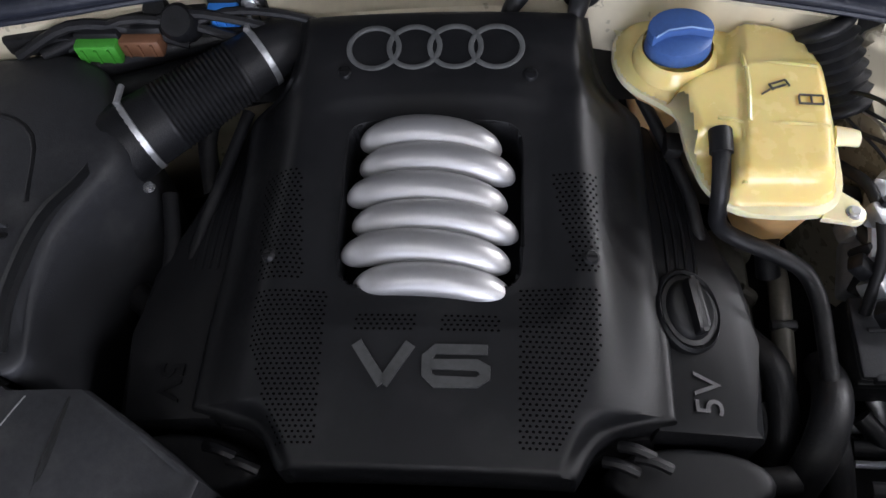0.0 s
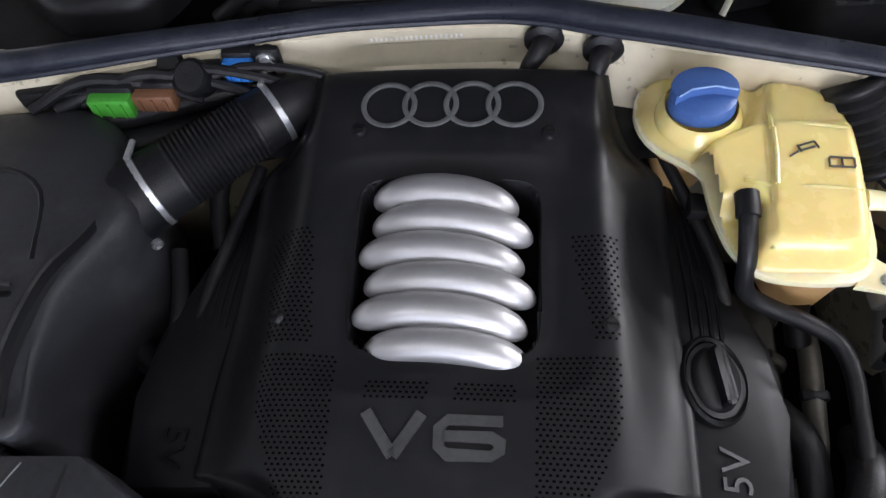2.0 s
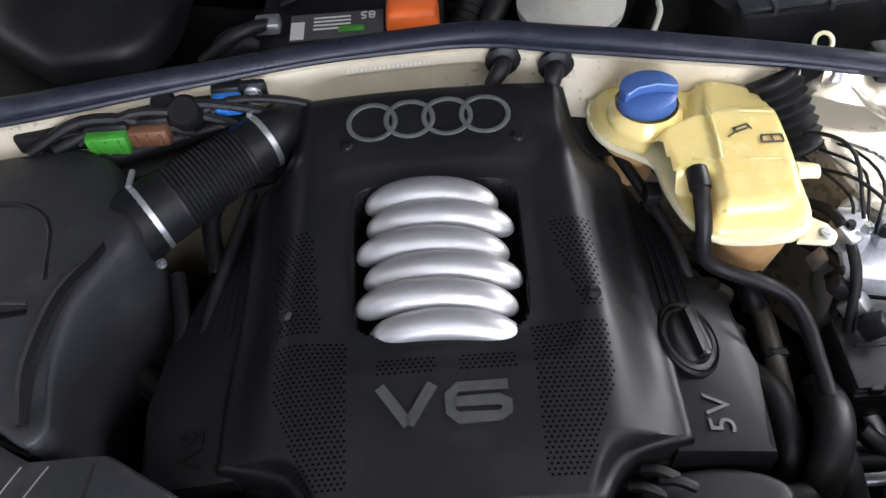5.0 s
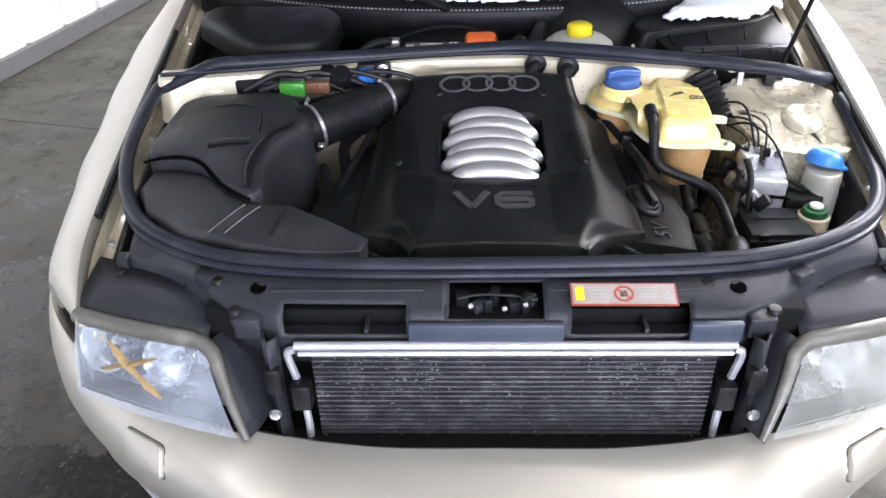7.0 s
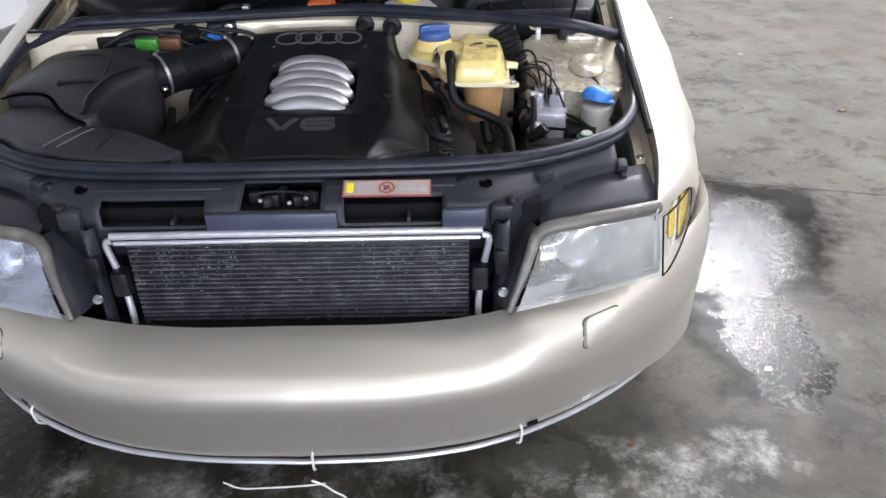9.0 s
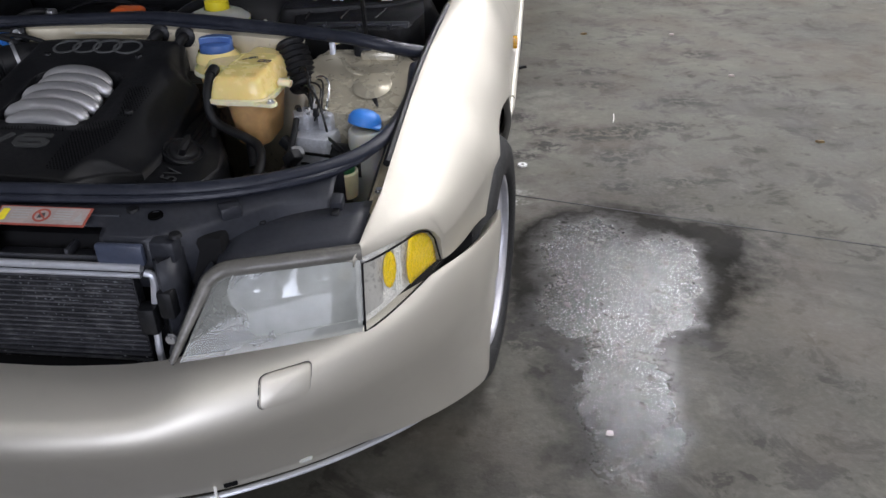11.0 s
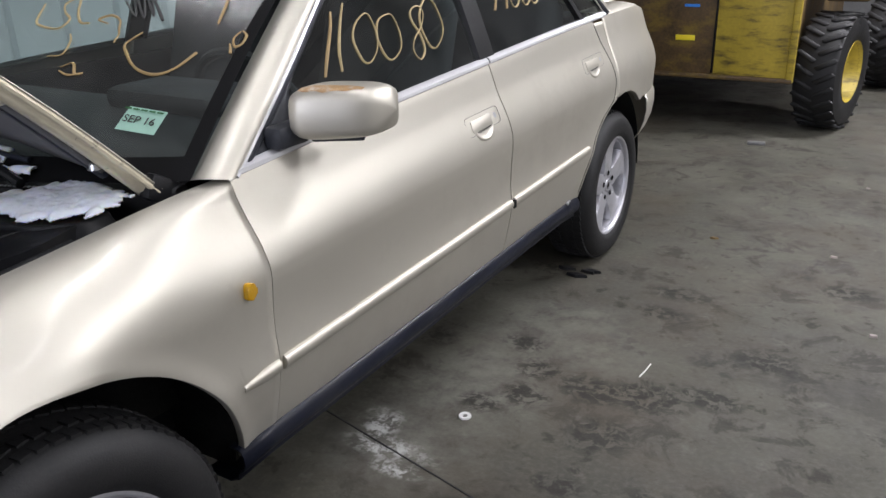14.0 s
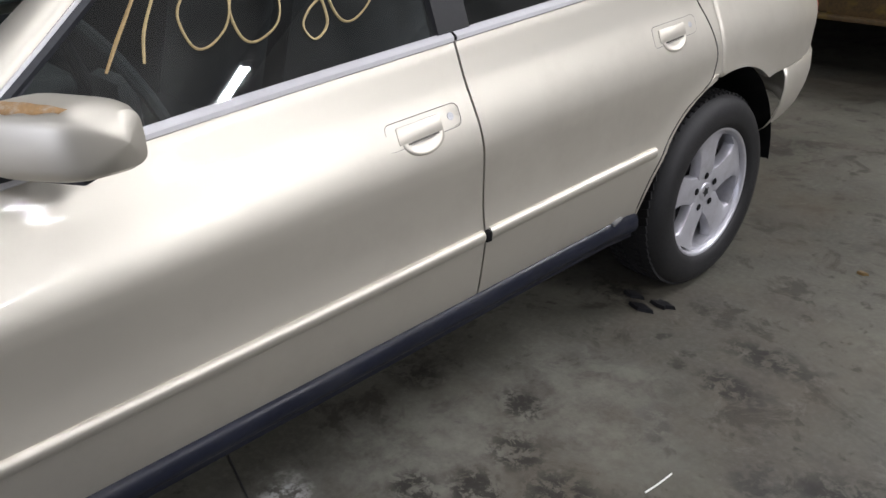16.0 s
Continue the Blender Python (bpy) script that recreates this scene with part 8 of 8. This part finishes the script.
part("box_front", slab(rounded([(0.405, 0.958), (0.640, 0.975), (0.668, 1.06), (0.650, 1.19), (0.36, 1.13), (0.375, 1.01)], 0.025), 0.79, 0.866, 0.008, top=lambda x, y: 0.10 * max(0, y - 0.99)), BLACK2, ecu, "black lower front of the control box")
part("box_band", slab(rounded([(0.412, 0.964), (0.640, 0.981), (0.643, 1.004), (0.410, 0.988)], 0.006), 0.860, 0.8705, 0.003), SLAM, ecu, "grey edge band on the control box")
for x in (0.455, 0.53, 0.60):
    part("band_clip", block(x, 0.972 + 0.05 * (x - 0.41), 0.866, 0.007, 0.026, 0.014, 0.002), SLAM, ecu)
part("ring_nut", turned([(0.012, 0), (0.018, 0.003), (0.018, 0.006), (0.012, 0.008)], 16, pose(0.498, 0.904, 0.858, 50) @ Matrix.Scale(0.8, 4)), TANK_PALE, ecu)
pot = part("brake_fluid_pot", turned([(0.050, -0.05), (0.060, -0.02), (0.066, -0.012), (0.072, -0.010), (0.073, 0.002), (0.068, 0.004), (0.060, 0.012), (0.040, 0.020), (0.030, 0.022)], 36, pose(0.195, 1.012, 0.872)), CLOUDY, car, "milky brake fluid pot with a yellow cap")
part("yellow_cap", turned([(0.0, 0.018), (0.022, 0.018), (0.027, 0.014), (0.028, -0.004)], 24, pose(0.195, 1.015, 0.897)), YELLOW, pot, "bright yellow screw cap")
part("brake_servo", turned([(0.0, 0.06), (0.05, 0.058), (0.11, 0.03), (0.125, 0.0), (0.12, -0.04)], 32, pose(0.24, 1.13, 0.82, 70)), BLACK, car, "black brake servo drum")
part("pipe_stub", rod([(0.30, 0.97, 0.84), (0.31, 0.985, 0.862), (0.31, 1.0, 0.87)], 0.004, 8), CLOUDY, car)
for pts, r in (([(0.06, 0.98, 0.82), (0.10, 1.03, 0.87), (0.12, 1.10, 0.88)], 0.016), ([(-0.30, 0.99, 0.82), (-0.26, 1.0, 0.86), (-0.22, 1.0, 0.84)], 0.02)):
    part("plenum_hose", rod(pts, r, 12), HOSE, car, "black hose in the plenum")
corrugated((0.03, 0.97, 0.83), (0.075, 1.06, 0.86), 0.020, 8, "plenum_bellows", HOSE, car, "black bellows hose in the plenum")
for sx, y0 in ((1, 1.0), (-1, 1.0)):
    a = screen(0.62 if sx > 0 else -0.12, 0.0)
    pts = [a + Vector((0, -0.03, 0.0)), screen(0.35 if sx > 0 else -0.40, 0.05) + Vector((0, 0, 0.022)), screen(0.05 if sx > 0 else -0.62, 0.09) + Vector((0, 0, 0.022))]
    arm = part("wiper_arm", rod(pts, [0.010, 0.008, 0.005], 8), BLACK2, car, "black wiper arm")
    blade = [screen((0.58 if sx > 0 else -0.18) - 0.085 * k, 0.035 + 0.012 * k) + Vector((0, 0, 0.010)) for k in range(8)]
    part("wiper_blade", rod(blade, 0.006, 6), RUBBER, arm)

# ---- battery ----
battery = thing("battery", "black car battery with an orange terminal cover", "battery", at=(-0.10, 1.045, 0.79))
part("case", block(0, 0, 0.040, 0.25, 0.165, 0.085, 0.008), BLACK2, battery)
part("terminal_cover", block(0.082, -0.040, 0.092, 0.075, 0.060, 0.030, 0.008, taper=0.85), ORANGE, battery, "orange terminal cover")
part("battery_label", block(-0.020, -0.047, 0.0835, 0.125, 0.055, 0.002, 0), BATTERY_INK, battery, "dark printed label")
part("bar_code", block(-0.072, -0.055, 0.085, 0.018, 0.036, 0.0015, 0), PAPER, battery)
part("green_tag", block(0.0, -0.058, 0.0855, 0.034, 0.010, 0.003, 0.001), GREEN, battery)
letters("print", "85", 0.022, 0.0004, pose(0.022, -0.030, 0.0852, 0, 0, 180), PAPER, battery, "white 85 print")
for k in range(4):
    part("print_bar", block(-0.026, -0.030 - 0.008 * k, 0.0850, 0.05, 0.0025, 0.0008, 0), PAPER, battery)
part("carry_strap", rod([(-0.10, 0.01, 0.085), (-0.03, 0.02, 0.103), (0.05, 0.02, 0.103), (0.11, 0.01, 0.085)], 0.007, 8, flat=0.5), BLACK, battery)
part("clamp_lead", rod([(-0.13, -0.045, 0.075), (-0.11, -0.05, 0.095), (-0.145, -0.07, 0.10), (-0.20, -0.085, 0.07)], 0.009, 10), HOSE, battery)
part("lead_clamp", block(-0.110, -0.048, 0.094, 0.034, 0.026, 0.018, 0.004), ALU, battery)


# ---- snow ----
def snow(name, f, mask, s0, s1, ns, t0, t1, nt, label, seed, deep=0.018):
    """A soft uneven crust on the surface f(s, t), thinning out towards the ragged edge of its mask."""
    bm = bmesh.new()
    top = {}
    for i in range(ns):
        for j in range(nt):
            s, t = s0 + (s1 - s0) * i / (ns - 1), t0 + (t1 - t0) * j / (nt - 1)
            p = f(s, t)
            k = Vector((seed, seed * 0.7, 0))
            m = mask(s, t) + 0.50 * noise.noise(p * 13 + k) + 0.40 * noise.noise(p * 31 + k) + 0.25 * noise.noise(p * 75)
            h = deep * min(max(m, 0) * 1.6, 1) ** 0.5 * (1 + 0.35 * noise.noise(p * 24)) + 0.002 * noise.noise(p * 120)
            top[i, j] = (bm.verts.new(p + Vector((0, 0, max(h, 0.0004)))), m)
    for i in range(ns - 1):
        for j in range(nt - 1):
            q = [top[i, j], top[i + 1, j], top[i + 1, j + 1], top[i, j + 1]]
            if max(v[1] for v in q) > 0.0 and sum(v[1] for v in q) > -0.2:
                bm.faces.new([v[0] for v in q])
    bmesh.ops.delete(bm, geom=[v for v in bm.verts if not v.link_faces], context="VERTS")
    return tagged(part(name, bm, SNOW, None, thick=0.004), label, "snow", kind="stuff")


snow("snow_patch", lambda s, t: Vector((s, 1.045 + 0.26 * max(s - 0.37, 0) + t, 0.889 + 0.16 * t)), lambda s, t: 0.85 - ((s - 0.555) / 0.165) ** 2 - ((t - 0.015 - min(max(0.03 + 0.35 * (s - 0.40), 0.03), 0.075)) / min(max(0.03 + 0.35 * (s - 0.40), 0.03), 0.075)) ** 2, 0.34, 0.74, 100, -0.02, 0.19, 56, "patch of melting snow on the black control box", 3, 0.012)
snow("snow_line", lambda s, t: screen(s, 0.0) + Vector((0, t - 0.012, 0.008 + 0.45 * max(t, 0))), lambda s, t: 0.45 - ((t - 0.012) / 0.013) ** 2 + 0.35 * math.sin(9 * s + 1), -0.86, 0.62, 260, -0.006, 0.032, 14, "thin line of snow along the windscreen's foot", 8, 0.010)
snow("snow_fleck", lambda s, t: screen(s, t) + Vector((0, 0, 0.002)), lambda s, t: 0.1 - ((t - 0.055) / 0.03) ** 2, 0.18, 0.5, 70, 0.030, 0.080, 16, "flecks of snow on the windscreen glass", 14, 0.006)

# ---- marks on the glass ----
def on_pane(y, z, d=0.003):
    return (pane_x(y, z) + d, y, z)


def pane_stroke(name, pts, mat, parent, r=0.0032, closed=False):
    n = len(pts)
    rad = [r * (0.7 + 0.5 * ((i * 7) % 5) / 5) for i in range(n)]
    part(name, rod([on_pane(*p) for p in pts], r if closed else rad, 6, fine=5, closed=closed, flat=0.6), mat, parent, "yellow paint-marker figure on the glass")


fd, rd = front_doors[0], rear_doors[0]
pane_stroke("painted_1", [(1.885, 1.175), (1.862, 1.14), (1.815, 1.085), (1.782, 1.044)], CHALK, fd, 0.004)
pane_stroke("painted_1", [(1.940, 1.190), (1.905, 1.15), (1.864, 1.094), (1.845, 1.047)], CHALK_W, fd, 0.0036)
pane_stroke("painted_0", [(2.004, 1.160), (1.955, 1.14), (1.926, 1.107), (1.932, 1.060), (1.958, 1.052), (2.000, 1.075), (2.022, 1.11), (2.022, 1.15)], CHALK_W, fd, closed=True)
pane_stroke("painted_0", [(2.098, 1.150), (2.05, 1.14), (2.020, 1.104), (2.024, 1.058), (2.050, 1.046), (2.098, 1.066), (2.118, 1.10), (2.116, 1.14)], CHALK_W, fd, closed=True)
pane_stroke("painted_8", [(2.240, 1.158), (2.200, 1.148), (2.190, 1.122), (2.205, 1.090), (2.200, 1.050), (2.165, 1.030), (2.150, 1.055), (2.175, 1.082), (2.225, 1.108), (2.255, 1.140)], CHALK_W, fd, closed=True)
pane_stroke("painted_0", [(2.300, 1.174), (2.25, 1.15), (2.222, 1.110), (2.228, 1.060), (2.256, 1.048), (2.305, 1.072), (2.330, 1.105), (2.326, 1.155)], CHALK_W, fd, closed=True)
for i, pts in enumerate(([(2.725, 1.19), (2.69, 1.15), (2.650, 1.11)], [(2.795, 1.195), (2.76, 1.15), (2.73, 1.108)])):
    pane_stroke("painted_1", pts, CHALK, rd, 0.0035)
for c in (2.82, 2.90, 2.965):
    pane_stroke("painted_0", [(c + 0.036 * math.cos(a) + 0.03 * math.sin(a), 1.155 + 0.048 * math.sin(a)) for a in steps(0, 2 * math.pi, 9)[:-1]], CHALK_W, rd, closed=True)


def screen_stroke(name, pts, mat=CHALK_W, r=0.0032):
    part(name, rod([screen(s, t) + Vector((0, -0.001, 0.003)) for s, t in pts], [r * (0.7 + 0.5 * ((i * 7) % 5) / 5) for i in range(len(pts))], 6, fine=5, flat=0.6), mat, windscreen, "faint paint-marker stroke on the windscreen")


screen_stroke("painted_c", [(0.640, 0.43), (0.612, 0.388), (0.637, 0.357), (0.698, 0.310), (0.769, 0.289), (0.819, 0.310), (0.855, 0.363)], CHALK, 0.0038)
screen_stroke("painted_7", [(0.708, 0.653), (0.755, 0.668), (0.800, 0.655), (0.835, 0.604), (0.855, 0.53), (0.866, 0.468)], CHALK)
screen_stroke("painted_9", [(0.486, 0.459), (0.436, 0.472), (0.471, 0.490), (0.520, 0.473), (0.545, 0.440), (0.561, 0.419), (0.565, 0.393)], CHALK)
screen_stroke("painted_o", [(0.950, 0.440), (0.940, 0.413), (0.955, 0.385), (0.972, 0.395), (0.972, 0.425), (0.955, 0.442)], CHALK, 0.003)
screen_stroke("painted_tick", [(0.937, 0.394), (0.946, 0.378), (0.952, 0.362)], CHALK, 0.003)
screen_stroke("painted_s", [(0.359, 0.339), (0.411, 0.346), (0.400, 0.39), (0.373, 0.416)])
screen_stroke("painted_swirl", [(0.446, 0.305), (0.480, 0.32), (0.515, 0.286), (0.540, 0.290), (0.495, 0.282), (0.451, 0.294)], CHALK)
screen_stroke("painted_loop", [(0.114, 0.527), (0.16, 0.46), (0.218, 0.440), (0.299, 0.435), (0.310, 0.47), (0.255, 0.498), (0.22, 0.53), (0.255, 0.56), (0.316, 0.499), (0.37, 0.46), (0.410, 0.458)], CHALK_W, 0.0035)
screen_stroke("painted_x", [(0.253, 0.584), (0.33, 0.58), (0.398, 0.561)], CHALK_W, 0.0035)
screen_stroke("painted_scribble", [(0.433, 0.577), (0.568, 0.488), (0.478, 0.585), (0.606, 0.481), (0.522, 0.585), (0.636, 0.489), (0.560, 0.575), (0.678, 0.475)], INK, 0.0035)
# inspection sticker
sticker = part("inspection_sticker", grid([[screen(0.752 + 0.112 * u + 0.006 * v, 0.130 + 0.064 * v - 0.018 * u) + Vector((0, -0.001, 0.0035)) for u in steps(0, 1, 5)] for v in steps(0, 1, 4)]), MINT, windscreen, "pale green inspection sticker")
sp_o = screen(0.808, 0.150)
sp_x, sp_y = screen(0.87, 0.138) - screen(0.75, 0.158), screen(0.80, 0.21) - screen(0.80, 0.10)
letters("sticker_print", "SEP 16", 0.026, 0.0003, basis(sp_o + Vector((0, -0.002, 0.0060)), sp_x, sp_y), INK, sticker, "dark SEP 16 print")
for k in range(5):
    m = basis(sp_o + (sp_y.normalized() * 0.026) + sp_x.normalized() * (-0.036 + 0.018 * k) + Vector((0, -0.002, 0.006)), sp_x, sp_y)
    part("print_bar", slab([(-0.007, -0.002), (0.007, -0.002), (0.007, 0.002), (-0.007, 0.002)], 0, 0.0006, 0, m), GREEN_DARK, sticker)

# ---- loose things by the bumper and on the floor ----
for s, sx, z in ((0.375, 1, 0.300), (0.02, 1, 0.300), (0.52, -1, 0.296)):
    p, nrm = on_bumper(s, 0.31, 0.004, sx)
    tie = tagged(part("cable_tie", rod([p + Vector((0, 0, 0.012)), p + nrm * 0.006, p + Vector((0, 0, -0.03)) + nrm * 0.002, p + Vector((0, 0, -0.045)) - nrm * 0.012], 0.0026, 6), STRING, None), "white cable tie round the loose bumper strip", "cable tie", "cable ties")
cord = tagged(part("string", rod([(0.02, 0.040, 0.276), (0.045, 0.034, 0.268), (0.060, 0.036, 0.250), (0.078, 0.042, 0.228), (0.082, 0.05, 0.205)], 0.0020, 6), STRING, None), "frayed white string tied to the bumper strip", "string")
cord2 = tagged(part("string", rod([(0.045, 0.036, 0.272), (0.0, 0.040, 0.262), (-0.06, 0.046, 0.252), (-0.12, 0.06, 0.236), (-0.155, 0.07, 0.242)], 0.0018, 6), STRING, None), "frayed white string tied to the bumper strip", "string")
washer = tagged(part("washer", turned([(0.008, 0.0), (0.008, 0.004), (0.018, 0.005), (0.019, 0.002), (0.019, 0.0)], 20, pose(0.892, 2.108, 0.0)), WHITE, None), "pale steel washer lying on the concrete", "washer")
stick = tagged(part("twig", rod([(1.277, 2.565, 0.004), (1.283, 2.610, 0.005), (1.285, 2.658, 0.004)], 0.0024, 6), STRING, None), "short pale stick lying on the concrete", "stick")
scrap = tagged(part("plastic_scrap", block(1.05, 5.70, 0.012, 0.11, 0.035, 0.022, 0.006, pose(0, 0, 0, 0, 0, 12)), SCRATCH, None), "grey plastic scrap lying on the concrete", "scrap")
rag = tagged(part("blue_rag", dome([(-2.08 + 0.075 * math.cos(a) * (1 + 0.2 * math.sin(3 * a)), 2.17 + 0.04 * math.sin(a)) for a in steps(0, 2 * math.pi, 21)[:-1]], 0.0, 0.045, lambda x, y: 0.012 * math.sin(60 * x), round_=0.02), SKY_BLUE, None), "crumpled bright blue rag on the floor", "rag")
random.seed(33)
LITTER = [(-0.836, 0.142), (-0.995, 0.409), (0.033, 0.169), (-1.0, 0.316), (0.712, 0.381), (1.134, 0.643), (0.80, 3.22), (0.74, 3.27), (0.84, 3.28), (1.9, 3.2), (2.1, 2.4), (1.7, 3.9), (1.2, 3.9), (1.75, 5.0), (0.33, 0.06), (0.1, -0.05), (-0.2, -0.02)]
for k, (x, y) in enumerate(LITTER):
    a = random.random() * 6
    r = 0.005 + 0.007 * random.random() + (0.014 if 6 <= k <= 8 else 0)
    out = [(x + r * (1.2 + 0.5 * random.random()) * math.cos(t + a) * (0.6 if i % 2 else 1.2), y + r * 0.7 * math.sin(t + a)) for i, t in enumerate(steps(0, 2 * math.pi, 9)[:-1])]
    tagged(part("debris", dome(out, 0.0, 0.006 + r * 0.25, lambda x, y: 0, round_=0.004, rings=2), HOSE if 6 <= k <= 8 else (LABEL if k % 2 else RUSTY), None), "dark dead leaf on the concrete" if 6 <= k <= 8 else "small crumb of debris on the concrete", "debris", "floor debris")

# ---- yellow machine ----
loader = thing("wheel_loader", "worn yellow wheel loader parked behind the car", "loader", at=(0, 0, 0))
body = part("rear_body", block(0.10, 7.55, 1.10, 2.10, 3.10, 1.45, 0.04), RUSTY, loader, "brown worn counterweight")
part("worn_panel", block(0.36, 5.985, 1.02, 0.60, 0.03, 1.28, 0.012), LOADER, body, "brown and yellow worn panel")
part("yellow_panel", block(0.905, 5.978, 1.02, 0.47, 0.03, 1.28, 0.012), LOADER2, body, "scratched bright yellow panel")
part("panel_post", block(1.160, 5.972, 1.02, 0.045, 0.05, 1.32, 0.008), LOADER2, body)
part("lower_rail", block(0.45, 5.97, 0.372, 1.46, 0.05, 0.03, 0.008), LOADER, body)
part("panel_seam", block(0.664, 5.966, 1.02, 0.012, 0.01, 1.24, 0.002), BLACK2, body)
part("panel_sign", block(0.27, 5.966, 0.93, 0.10, 0.008, 0.045, 0.003), PAPER, body, "small pale sign")
part("sign_bar", block(0.27, 5.961, 0.93, 0.07, 0.004, 0.014, 0), SKY_BLUE, body)
part("blue_mark", block(0.50, 5.966, 0.83, 0.10, 0.006, 0.018, 0), SKY_BLUE, body)
part("yellow_mark", block(0.47, 5.966, 0.62, 0.13, 0.006, 0.035, 0.002), YELLOW, body)
part("chassis", block(0.3, 7.4, 0.62, 1.2, 2.6, 0.40, 0.03), BLACK2, loader)
SCALE = Matrix.Diagonal((0.65, 0.65, 0.94, 1))
for x, y, turn in ((1.362, 6.40, -11), (1.62, 8.15, -11)):
    R = 0.39
    hub = axle(x, y, R, turn, 0)
    tyre = part("tyre", turned([(0.29, -0.12), (0.32, -0.140), (0.45, -0.150), (0.54, -0.138), (0.570, -0.10), (0.575, 0.0), (0.570, 0.10), (0.54, 0.138), (0.45, 0.150), (0.32, 0.140), (0.29, 0.12)], 48, hub @ SCALE), TYRE, loader, "black lugged tractor tyre")
    for i in range(26):
        for sd in (-1, 1):
            a = 2 * math.pi * (i + (0.5 if sd > 0 else 0)) / 26
            m = hub @ SCALE @ Matrix.Rotation(a, 4, "Z") @ Matrix.Translation((0.573, 0, sd * 0.072)) @ pose(0, 0, 0, sd * 38)
            part("lug", block(0, 0, 0, 0.036, 0.046, 0.165, 0.010, m, seg=1), TYRE, tyre)
    rim = part("rim", turned([(0.0, 0.0), (0.10, 0.0), (0.13, 0.02), (0.20, 0.03), (0.26, 0.07), (0.30, 0.135), (0.312, 0.142), (0.314, 0.12)], 40, hub @ SCALE), LOADER2, loader, "yellow wheel rim")
    for i in range(8):
        a = 2 * math.pi * i / 8
        part("wheel_nut", turned([(0, 0.02), (0.013, 0.02), (0.014, 0)], 6, hub @ SCALE @ Matrix.Translation((0.09 * math.cos(a), 0.09 * math.sin(a), 0.0))), BLACK2, rim)
part("axle_beam", rod([(0.4, 6.60, 0.39), (0.9, 6.52, 0.39), (1.28, 6.45, 0.39)], 0.09, 14, fine=1), BLACK2, loader)
part("axle_beam", rod([(0.4, 8.33, 0.39), (0.9, 8.27, 0.39), (1.55, 8.18, 0.39)], 0.09, 14, fine=1), BLACK2, loader)
part("mudguard", block(1.40, 6.80, 1.06, 0.26, 0.9, 0.44, 0.02), LOADER, loader, "worn yellow mudguard")
part("tyre", turned([(0.27, -0.14), (0.45, -0.175), (0.57, -0.12), (0.58, 0.0), (0.57, 0.12), (0.45, 0.175), (0.27, 0.14)], 32, axle(-0.85, 8.55, 0.59, -11, 0)), TYRE, loader)
